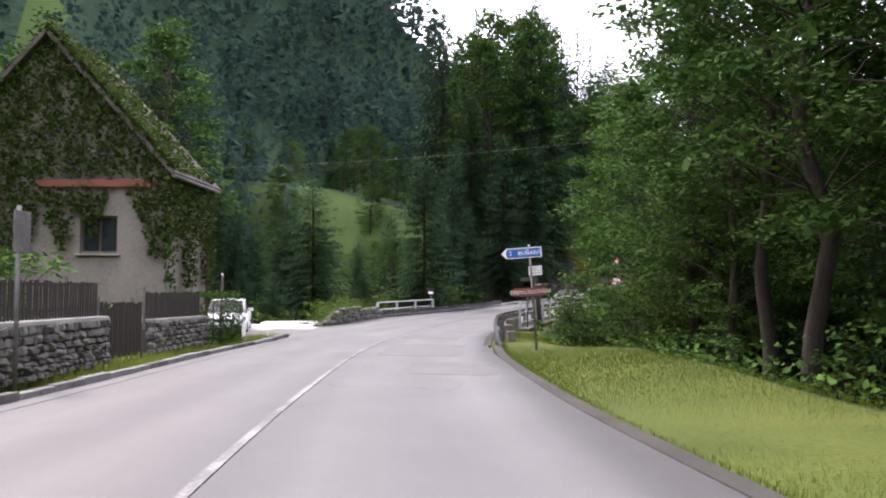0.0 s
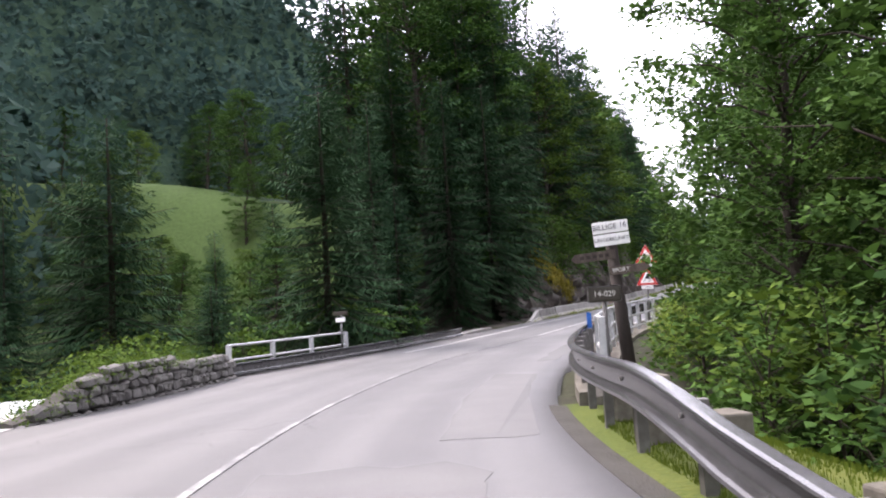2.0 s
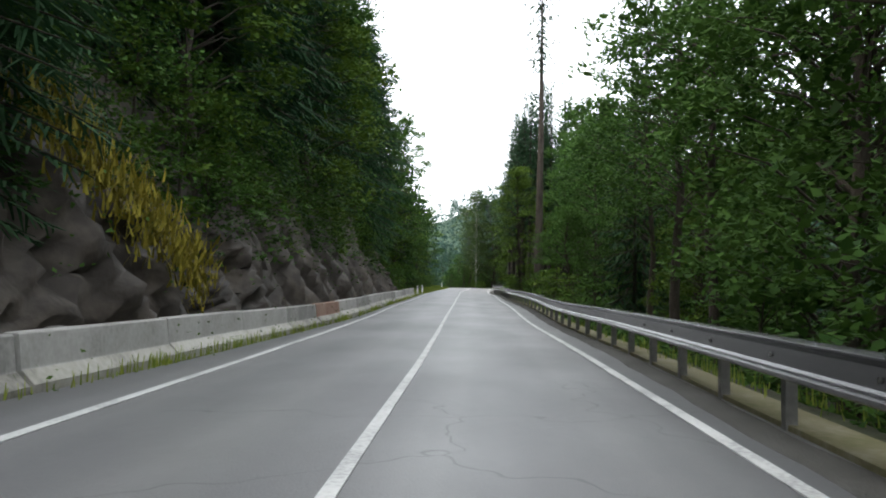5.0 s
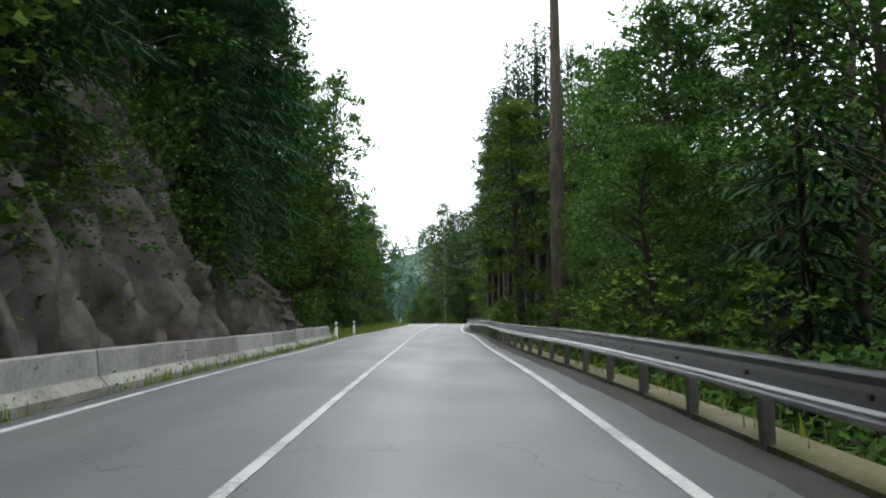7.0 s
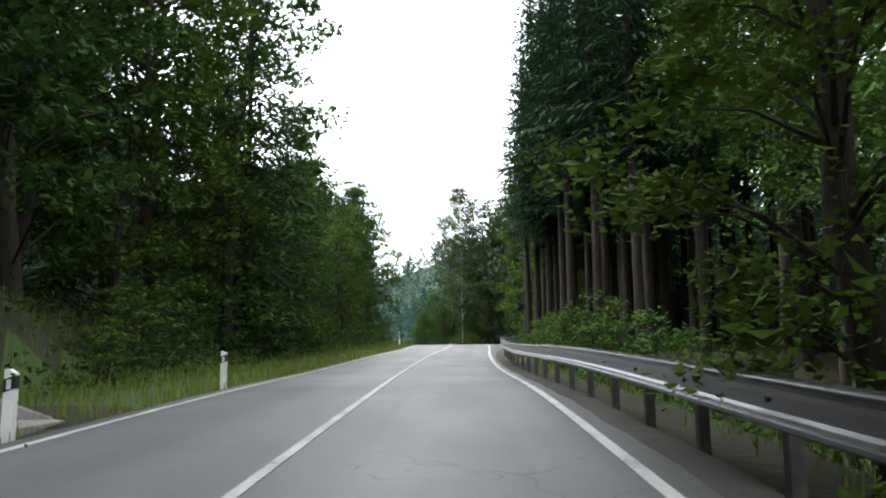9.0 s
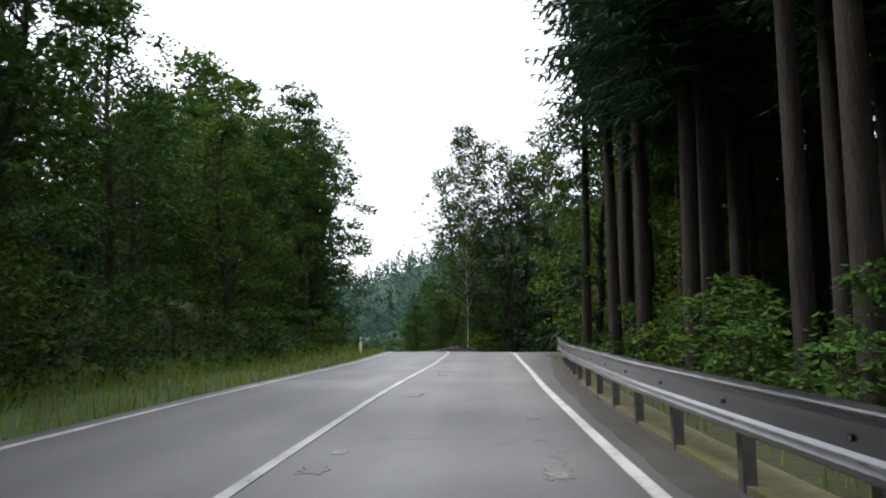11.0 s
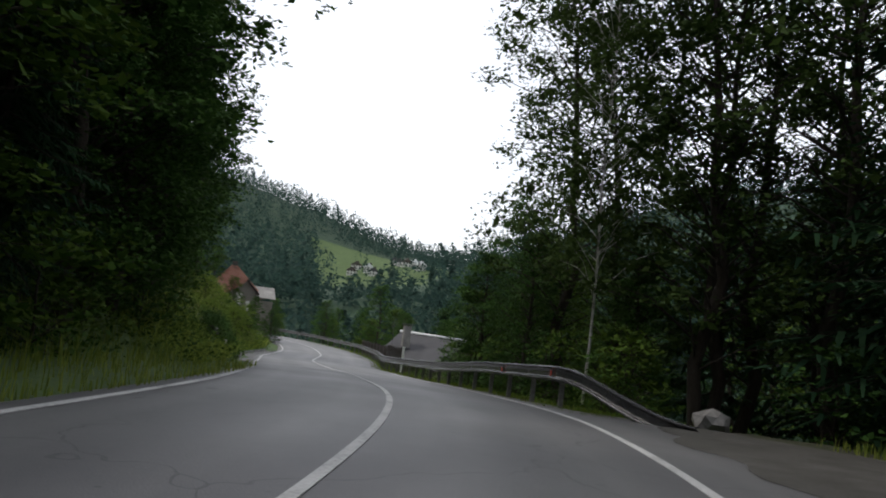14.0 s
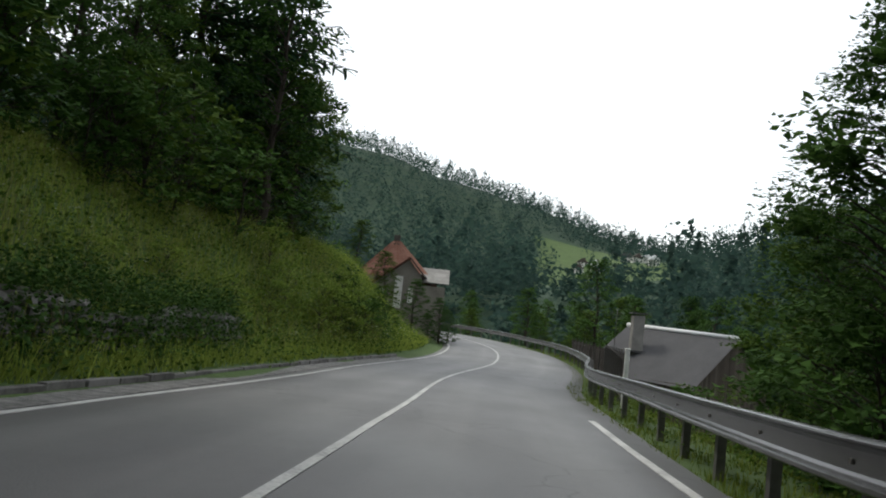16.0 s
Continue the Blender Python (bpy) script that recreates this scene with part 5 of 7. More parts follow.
wood(40, 66, -48, -12, 4.6, ((MID_SPRUCE, 3), (MID_BROAD, 2)), 0.8, 1.25, HOUSE_AREA)
wood(58, 68, -11, -6.5, 2.6, ((NEAR_SPRUCE, 1),), 1.0, 1.45)
wood(66, 136, -11, -7.4, 3.6, ((NEAR_SPRUCE, 1),), 1.45, 1.9, HOUSE_AREA)
wood(66, 136, -11, -7.2, 2.6, ((EDGE_BROAD, 1),), 1.1, 1.4, HOUSE_AREA)
wood(66, 134, -24, -12, 5.0, ((MID_SPRUCE, 4), (MID_BROAD, 1)), 1.1, 1.5, HOUSE_AREA)
wood(128, 154, -11.0, -7.0, 3.0, ((EDGE_BROAD, 3), (MID_SPRUCE, 1)), 1.1, 1.35)
wood(154, 162, -11.5, -7.2, 3.0, ((EDGE_BROAD, 1),), 0.7, 0.85)
wood(162, 184, -11, -7.0, 2.8, ((EDGE_BROAD, 1),), 0.5, 0.68)
wood(186, 212, -9.5, -6.7, 2.1, ((EDGE_BROAD, 1), (NEAR_SPRUCE, 1)), 0.8, 1.05)
wood(130, 158, -22, -11, 3.8, ((MID_SPRUCE, 2), (MID_BROAD, 1)), 1.0, 1.3)
wood(158, 186, -22, -11, 3.8, ((MID_SPRUCE, 2), (MID_BROAD, 1)), 0.42, 0.58)
wood(186, 212, -22, -11, 3.8, ((MID_SPRUCE, 2), (MID_BROAD, 1)), 0.8, 1.05)
wood(211, 227, -14, -9.6, 2.7, ((EDGE_BROAD, 2), (MID_SPRUCE, 1)), 0.85, 1.15)
wood(227, 240, -14, -9.8, 2.8, ((EDGE_BROAD, 1),), 0.38, 0.55)
wood(236, 262, -16, -9.5, 3.8, ((EDGE_BROAD, 1), (MID_BROAD, 3)), 0.6, 0.95, lambda x, y: not (66 < x < 78 and y > 238) and not (66 < x < 72 and y > 232))
wood(206, 290, -24, -14, 5.0, ((MID_BROAD, 3), (MID_SPRUCE, 1)), 0.85, 1.15, lambda x, y: not (66 < x < 78 and 246 < y < 268))
for x, y, k in ((65.4, 233.5, 1.5), (62.8, 230.5, 1.45), (64.0, 237.5, 1.55)):
    single(MID_SPRUCE, x, y, k, 1.0)
# bushes in front of the derelict house
for x, y, k in ((75.6, 247.6, 0.2), (73.6, 247.0, 0.22), (71.6, 246.4, 0.24), (74.8, 245.2, 0.14), (76.2, 249.6, 0.19), (69.6, 246.8, 0.26)):
    single(EDGE_BROAD, x, y, k, 1.3, 1.0)

# shrubs
for s0, s1, o0, o1, n, lo, hi in ((62, 150, 5.4, 7.2, 40, 0.6, 1.2), (150, 178, 5.7, 7.5, 22, 0.5, 0.9), (28, 60, 5.6, 8, 22, 0.6, 1.2), (-8, 26, 8.6, 10, 9, 0.4, 0.7),
                                  (66, 128, -8.6, -6.9, 34, 0.9, 1.7), (132, 212, -7.0, -5.4, 44, 0.5, 1.0), (40, 60, -12, -7.0, 26, 0.7, 1.4), (187, 206, 9.6, 12, 18, 0.6, 1.2), (206, 232, 5.6, 7, 16, 0.6, 1.1), (238, 252, -6.5, -5.0, 7, 0.6, 1.0), (212, 240, -10, -8.4, 26, 1.0, 1.7), (48, 58, -10, -7.5, 8, 1.0, 1.8)):
    for _ in range(n):
        s, o = rt.uniform(s0, s1), rt.uniform(o0, o1)
        x, y, _z = at(s, o)
        put(SHRUB, x, y, rt.uniform(lo, hi), rt.uniform(0.9, 1.3))


# shaded trees at the start of the bank, and pale bushes rising from the gully behind the bridge railing
for s, o, k in ((205.5, -7.0, 0.8), (208.2, -6.7, 0.7), (210.8, -7.0, 0.75), (213.4, -6.8, 0.68), (216.0, -7.2, 0.72), (218.6, -7.4, 0.66)):
    x, y, _z = at(s, o)
    EDGE_BROAD[int(s) % 2].put(x, y, float(land(np.array([x]), np.array([y]))[0]) - 0.1, 40 * s, k, 1.0)
for s, o, k, w in ((47.5, 6.0, 0.75, 1.0), (50.2, 5.7, 0.62, 1.1), (52.4, 5.5, 0.7, 0.9), (55, 5.6, 0.7, 1.1), (57.2, 5.3, 0.6, 1.2), (59.5, 5.5, 0.62, 1.2), (62, 5.2, 0.5, 1.3),
                   (226.5, -6.4, 0.5, 1.3), (230.5, -6.6, 0.55, 1.3), (233.5, -6.0, 0.6, 1.2), (236.5, -5.8, 0.75, 1.1), (238.5, -6.2, 0.9, 1.0), (240.5, -5.5, 0.95, 1.1), (242.5, -5.6, 1.05, 1.0), (244.5, -5.5, 1.0, 1.0), (239.5, -7.4, 0.9, 1.0)):
    x, y, _z = at(s, o)
    BUSH[int(s * 2) % 2].put(x, y, float(land(np.array([x]), np.array([y]))[0]) - 0.1, 73 * s, k, w)


# ---- far woods: many small trees as one mass ----
def far_woods(name, x0, x1, y0, y1, gap, near, label, seed, keep, each=34, size=2.3, tall=(9, 17)):
    r = np.random.RandomState(seed)
    xs, ys = np.meshgrid(np.arange(x0, x1, gap), np.arange(y0, y1, gap))
    xy = np.stack([xs.ravel(), ys.ravel()], 1) + r.uniform(-0.45, 0.45, (xs.size, 2)) * gap
    s, o, _z = along(xy)
    xy = xy[(np.abs(o) > near) & keep(xy[:, 0], xy[:, 1])]
    z = land(xy[:, 0], xy[:, 1])
    n = len(xy)
    h, w, con = r.uniform(*tall, n), gap * r.uniform(0.42, 0.7, n), r.uniform(0, 1, n) < 0.6
    u = r.uniform(0, 1, (n, each)) ** 1.25
    taper = np.where(con[:, None], 1.02 - u, np.sqrt(np.clip(1 - (1.7 * u - 0.75) ** 2, 0.02, 1)))
    a = r.uniform(0, 6.283, (n, each))
    rad = w[:, None] * taper * r.uniform(0.55, 1.05, (n, each))
    c = np.stack([xy[:, :1] + rad * np.cos(a), xy[:, 1:] + rad * np.sin(a), z[:, None] + h[:, None] * (0.1 + 0.9 * u)], -1).reshape(-1, 3)
    out = np.stack([np.cos(a), np.sin(a), 0 * a], -1).reshape(-1, 3)
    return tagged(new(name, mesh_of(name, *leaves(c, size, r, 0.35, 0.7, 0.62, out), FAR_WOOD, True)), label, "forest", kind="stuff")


OPEN = lambda x, y: ((x > -26) & (x < -4) & (y > 84) & (y < 113)) | ((y > 45) & (y < 113) & (x > -0.23 * y) & (x < -0.06 * y)) | ((x > 60) & (x < 130) & (y > 285))  # noqa: E731
FACING = lambda x, y: ((x < 46) & (y > 40) & (y < 240)) | ((y > 225) & (x > -20) & (x < 170))  # noqa: E731
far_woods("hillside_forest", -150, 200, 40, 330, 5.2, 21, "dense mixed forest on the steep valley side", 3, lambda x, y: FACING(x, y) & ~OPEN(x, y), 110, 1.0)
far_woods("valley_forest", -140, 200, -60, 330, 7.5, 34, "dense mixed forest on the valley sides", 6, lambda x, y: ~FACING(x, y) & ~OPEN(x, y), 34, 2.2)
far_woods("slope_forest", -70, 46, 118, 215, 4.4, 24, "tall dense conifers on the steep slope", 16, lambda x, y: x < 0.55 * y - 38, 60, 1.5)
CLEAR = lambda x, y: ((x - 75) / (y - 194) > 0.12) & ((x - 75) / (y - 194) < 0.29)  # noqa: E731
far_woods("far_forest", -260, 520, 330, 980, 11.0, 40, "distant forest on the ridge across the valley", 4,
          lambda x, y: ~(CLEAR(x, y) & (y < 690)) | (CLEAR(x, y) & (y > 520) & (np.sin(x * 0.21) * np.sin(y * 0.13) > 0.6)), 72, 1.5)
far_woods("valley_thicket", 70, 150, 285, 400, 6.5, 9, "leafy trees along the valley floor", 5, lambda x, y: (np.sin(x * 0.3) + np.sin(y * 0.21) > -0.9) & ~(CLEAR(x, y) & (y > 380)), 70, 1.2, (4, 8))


# ---- grass and low plants ----
def blades(name, places, height, width, mat, label, seed, lean=0.35):
    r = np.random.RandomState(seed)
    n = len(places)
    w = r.uniform(0, 6.28, n)
    d = np.stack([np.cos(w), np.sin(w), np.zeros(n)], 1)
    h = height * r.uniform(0.4, 1.25, (n, 1))
    tip = places + [0, 0, 1] * h + np.stack([np.cos(w + 1.5), np.sin(w + 1.5), np.zeros(n)], 1) * h * lean * r.uniform(-1, 1, (n, 1))
    v = np.stack([places - d * width, places + d * width, tip + d * width * 0.25, tip - d * width * 0.25], 1).reshape(-1, 3)
    return tagged(new(name, mesh_of(name, v, np.arange(4 * n).reshape(n, 4), mat, True)), label, "grass", kind="stuff")


def scatter(n, s0, s1, o0, o1, seed, edge=0.0, clump=0.0, lift=0.0):
    """Places on the ground beside the road; edge > 0 draws them towards o0."""
    r = np.random.RandomState(seed)
    s, u = r.uniform(s0, s1, n), r.uniform(0, 1, n)
    o = o0 + (o1 - o0) * (u ** (1 + edge))
    p = at(s, o)
    z = land(p[:, 0], p[:, 1]) + lift
    if clump:
        keep = bumps(p[:, 0], p[:, 1], clump, seed) > r.uniform(-0.7, 0.5, n)
        p, z = p[keep], z[keep]
    return np.stack([p[:, 0], p[:, 1], z], 1)


def low_plants(name, places, size, mat, label, seed, each=7):
    r = np.random.RandomState(seed)
    c = np.repeat(places, each, 0)
    g = r.normal(0, 0.22, c.shape)
    g[:, 2] = np.abs(g[:, 2]) * 1.3
    return tagged(new(name, mesh_of(name, *leaves(c + g, size, r, 0.8, 0.2, 0.6), mat, True)), label, "undergrowth", kind="stuff")


blades("lawn_grass", np.concatenate([scatter(46000, 1, 34, 3.7, 7.4, 1, 0.3), scatter(5000, 0, 26, 3.5, 3.9, 31)]), 0.05, 0.005, BLADE, "short bright green roadside lawn", 1)
blades("verge_grass", np.concatenate([scatter(5000, 4, 29, -3.9, -5.2, 2), scatter(2500, 66, 129, -3.2, -3.5, 3, 0, 6), scatter(7500, 130, 214, -3.25, -6.8, 4, 0.5), scatter(3000, 62, 182, 4.2, 5.2, 6, 0, 7), scatter(1500, 186, 202, 8.0, 10, 7)]),
       0.22, 0.014, BLADE_WILD, "uneven wild grass along the road edge", 2)
blades("rail_verge_grass", np.concatenate([scatter(16000, 203, 240, 3.7, 6.4, 5, 0.2, 3), scatter(5000, 240, 275, 3.7, 6.4, 15)]), 0.12, 0.009, BLADE_WILD, "short mixed grass under the crash barrier", 41, 0.7)
low_plants("rail_verge_weeds", scatter(900, 203, 240, 4.0, 6.2, 16, 0, 4), 0.07, LEAF_PALE, "small weeds under the crash barrier", 42, 6)
blades("bank_plumes", scatter(6500, 221, 250, -4.8, -10.5, 18, 0.1, 4), 0.85, 0.008, PLUME, "pale seed heads over the bank grass", 43, 0.5)
blades("bank_grass", np.concatenate([scatter(30000, 219, 262, -4.3, -11.5, 8, 0.2), scatter(2500, 208, 219, -4.3, -6.5, 48, 0.2)]), 0.44, 0.013, BANK_BLADE, "tall meadow grass on the steep bank", 3, 1.1)
low_plants("bank_weeds", np.concatenate([scatter(2600, 219, 262, -4.7, -11.5, 49, 0.1, 2.2), scatter(1300, 222, 262, -4.7, -11.5, 50, 0, 1.2, 0.25)]), 0.1, WEED, "leafy light green weeds among the bank grass", 51, 13)
low_plants("bank_nettles", np.concatenate([scatter(350, 206, 238, -4.6, -7.5, 52, 0, 3, 0.15), scatter(420, 221, 232, -4.75, -5.2, 54, 0, 1.5, 0.1), scatter(420, 221, 232, -4.85, -5.3, 55, 0, 1.0, 0.5), scatter(300, 221, 232, -5.2, -5.6, 56, 0, 0, 0.75)]), 0.1, LEAF, "dark nettles at the foot of the bank", 53, 15)
blades("meadow_grass_patch", scatter(6000, 132, 214, -4.5, -9, 9), 0.4, 0.014, BLADE_WILD, "tall grass at the foot of the wooded slope", 4, 0.5)
fl = scatter(2200, 217, 256, -4.8, -10.5, 12, 0, 3)
rf = np.random.RandomState(8)
fl[:, 2] += rf.uniform(0.35, 0.8, len(fl))
tagged(new("meadow_flowers", mesh_of("meadow_flowers", *leaves(fl, 0.055, rf, 1.5, 0, 0.9), FLOWER, True)), "small white flower heads over the bank grass", "flowers", kind="stuff")


low_plants("brook_undergrowth", np.concatenate([scatter(2300, 62, 150, 5.0, 13, 21, 0.6), scatter(500, 28, 62, 5, 12, 22), scatter(700, -6, 28, 7.2, 12, 24)]), 0.17, LEAF, "leafy undergrowth on the brook side", 5)
low_plants("wood_undergrowth", np.concatenate([scatter(700, 150, 180, 5.0, 14, 23, 0.4), scatter(250, 184, 205, 9.5, 14, 25), scatter(300, 206, 232, 6.5, 14, 45)]), 0.17, LEAF, "low leafy plants under the spruces", 6)
low_plants("slope_undergrowth", np.concatenate([scatter(1500, 132, 204, -5.5, -12, 26, 0.3), scatter(500, 40, 62, -6.5, -12, 27), scatter(900, 66, 130, -6.2, -9.5, 28)]), 0.17, LEAF, "leafy undergrowth at the foot of the slope", 7)
rq = np.random.RandomState(61)
mx_, my_ = rq.uniform(-26, -4, 900), rq.uniform(84, 112, 900)
low_plants("hill_meadow_plants", np.stack([mx_, my_, land(mx_, my_) - 0.05], 1), 0.5, LEAF_PALE, "tussocks and weeds on the hillside meadow", 62, 5)
low_plants("bank_weeds", scatter(2400, 206, 258, -4.2, -9, 29), 0.14, LEAF_PALE, "broad-leaved weeds in the bank grass", 8, 6)
low_plants("barrier_weeds", scatter(120, 68, 128, -3.25, -3.5, 30, 0, 6), 0.07, LEAF_PALE, "small weeds along the concrete barriers", 9, 6)

rw = np.random.RandomState(61)
q = np.concatenate([np.array([at(c + rw.normal(0, 0.12), BRIDGE_EDGE(c) - 0.58 + rw.normal(0, 0.025), 0.0) for _ in range(rw.randint(15, 70))]) for c in np.concatenate([rw.uniform(43, 54, 16), rw.uniform(54, 62, 5)])])
blades("kerb_weeds", q, 0.1, 0.008, WEED, "small yellow-green tufts along the bridge kerb", 62, 0.9)

# ---- rock face above the concrete barriers ----
def rock_face():
    r = np.random.RandomState(9)
    s = np.arange(67.5, 131, 0.42)
    u = np.linspace(0, 1, 22)
    S, U = np.meshgrid(s, u, indexing="ij")
    top = 5.6 + 1.6 * np.sin(S * 0.13) + 1.0 * np.sin(S * 0.41 + 1) + 2.2 * smooth(88, 100, S)
    top *= 0.25 + 0.75 * smooth(67.5, 74, S) * (1 - 0.8 * smooth(124, 131, S))
    h = top * U
    ledge = 0.5 * np.floor(h * 0.9 + 0.8 * np.sin(S * 0.7) + 0.6 * np.sin(S * 1.9 + h)) * 0.55
    crack = 0.35 * np.abs(np.sin(S * 1.35 + 0.9 * h)) + 0.25 * np.abs(np.sin(S * 2.9 - 1.7 * h + 1))
    o = -5.05 - ledge - crack - 0.16 * h - r.uniform(0, 0.45, S.shape) ** 1.3 - 1.4 * smooth(0.86, 1, U)
    h = h + r.uniform(-0.12, 0.12, S.shape) * (U > 0) - 0.3 * (U == 0)
    v = at(S + r.uniform(-0.14, 0.14, S.shape), o, h)
    n, m = S.shape
    i = np.arange(n * m).reshape(n, m)
    q = np.stack([i[:-1, :-1], i[1:, :-1], i[1:, 1:], i[:-1, 1:]], -1).reshape(-1, 4)
    tri = np.concatenate([q[:, [0, 1, 2]], q[:, [0, 2, 3]]])
    return tagged(new("rock_face", mesh_of("rock_face", v.reshape(-1, 3), tri, ROCK, True)), "jagged dark rock cutting above the road", "rock", kind="structure")


rock_face()
rk = np.random.RandomState(12)
for _ in range(64):
    s, h = rk.uniform(74, 129), rk.uniform(1.8, 6.6)
    p = at(s, -5.75 - 0.42 * h, h - 0.25)
    SHRUB[(1, 1, 0, 2)[rk.randint(4)]].put(p[0], p[1], p[2], rk.uniform(0, 360), rk.uniform(0.5, 1.1), rk.uniform(1.0, 1.4))
rm = np.random.RandomState(31)
k = 1500
tq = rm.uniform(0, 1, k)
ms = 76 + 6.5 * tq + rm.normal(0, 0.5, k)
mp = at(ms, -6.1 + 0.8 * tq + rm.normal(0, 0.15, k), 4.0 - 2.9 * tq + rm.normal(0, 0.35, k))
blades("rock_moss", mp, 0.3, 0.03, MOSS, "yellow dry grass hanging on the rock", 33, 0.9)
low_plants("rock_ferns", at(rm.uniform(70, 130, 2600), rm.uniform(-7.2, -5.6, 2600), 0.5 + 6.4 * rm.uniform(0, 1, 2600) ** 0.6), 0.14, LEAF, "ferns and small plants rooted in the rock", 34, 5)
# fallen boulders behind the barriers
for s, o, d in ((72.5, -5.0, 0.5), (75.6, -5.2, 0.35), (80.2, -5.0, 0.4), (86, -5.1, 0.3), (203.0, 6.6, 0.38), (204.2, 7.1, 0.25)):
    bm = bmesh.new()
    bmesh.ops.create_icosphere(bm, subdivisions=2, radius=d)
    for v in bm.verts:
        v.co *= 1 + 0.35 * noise.noise(v.co * 2.2 / d + Vector((s, o, 0)))
        v.co.z *= 0.75
    p = at(s, o)
    z = float(land(p[0:1], p[1:2])[0])
    t = thing("boulder", Matrix.Translation((p[0], p[1], z + d * 0.45)), "grey angular boulder lying on the ground", "boulder", "boulders")
    part("stone", bm, STONE, t)

# ---- kerbs of single stones ----
def kerb_row(name, s0, s1, offset, h, label, length=0.95):
    t = thing(name, None, label, "kerb", kind="structure")
    bm = box(0.14, length, h + 0.25, 0, 0, -0.25, 0.015)
    me = bpy.data.meshes.new("kerb_stone")
    bm.to_mesh(me)
    bm.free()
    me.materials.append(STONE)
    r = np.random.RandomState(int(s0 + 70))
    s = s0
    while s < s1:
        p = part("kerb_stone", me, None, t)
        p.matrix_world = Matrix.Translation(at(s, offset(s) + r.uniform(-.015, .015), r.uniform(-.02, .015))) @ pose(0, 0, 0, math.degrees(math.atan2(at(s + 0.5)[2] - at(s - 0.5)[2], 1.0)), r.uniform(-2, 2), heading(s) + r.uniform(-1, 1))
        s += length + 0.03
    return t


kerb_row("kerb_left", 2, 28.4, knots((2, -3.5), (24, -3.5), (28.4, -3.9)), 0.12, "old stone kerb beside the grass verge")
kerb_row("kerb_bank", 220, 246, knots((220, -4.12), (226, -4.12), (246, -3.9)), 0.13, "row of old kerb stones at the foot of the bank")
tagged(new("gutter_strip", swept("gutter_strip", [(-0.3, -0.2), (-0.3, 0.02), (0.3, 0.012), (0.3, -0.2)], 219.5, 246, 1.0, knots((219, -3.76), (226, -3.78), (246, -3.55)), COBBLE)), "pebbly gutter strip beside the kerb", "gutter", kind="structure")
tagged(new("gutter_pale", swept("gutter_pale", [(-0.16, -0.2), (-0.16, 0.018), (0.16, 0.012), (0.16, -0.2)], -10, 28, 1.0, -3.28, ASPHALT_PATCH)), "pale concrete gutter along the kerb", "gutter", kind="structure")
for a, b, o in ((4, 24, 3.6), (24, 35, 3.3)):
    tagged(new("gravel_shoulder", swept("gravel_shoulder", [(-0.2, -0.2), (-0.14, 0.015), (0.1, 0.0), (0.1, -0.2)], a, b, 0.8, o, GRAVEL)), "narrow gravel shoulder between asphalt and grass", "shoulder", kind="structure")
tagged(new("gravel_shoulder", swept("gravel_shoulder", [(-0.32, -0.2), (-0.3, 0.004), (0.0, 0.014), (0.04, -0.2)], 43, 63.6, 0.6, lambda s: BRIDGE_EDGE(s) - 0.56 + 0.03 * math.sin(s * 1.7), GRAVEL)), "dirty grit strip along the bridge kerb", "shoulder", kind="structure")
for a, b in ((64, 128), (128, 181)):
    tagged(new("gravel_shoulder", swept("gravel_shoulder", [(-0.14, -0.2), (-0.12, 0.004), (0.0, 0.01), (0.3, 0.0), (0.3, -0.3)], a, b, 0.6, lambda s: RAIL_A(s) - 0.2 + 0.02 * math.sin(s * 1.3) + 0.015 * math.sin(s * 3.1), GRAVEL)), "dirty gravel strip between asphalt and rail", "shoulder", kind="structure")


# ---- rubble walls of single stones ----
STONES = []
for k in range(5):
    bm = bmesh.new()
    bmesh.ops.create_cube(bm, size=1)
    bmesh.ops.bevel(bm, geom=bm.edges[:], offset=0.22, segments=1, affect="EDGES")
    r = np.random.RandomState(k)
    for v in bm.verts:
        v.co += Vector(r.uniform(-0.1, 0.1, 3))
    me = bpy.data.meshes.new("stone")
    bm.to_mesh(me)
    bm.free()
    me.materials.append(STONE)
    STONES.append(me)


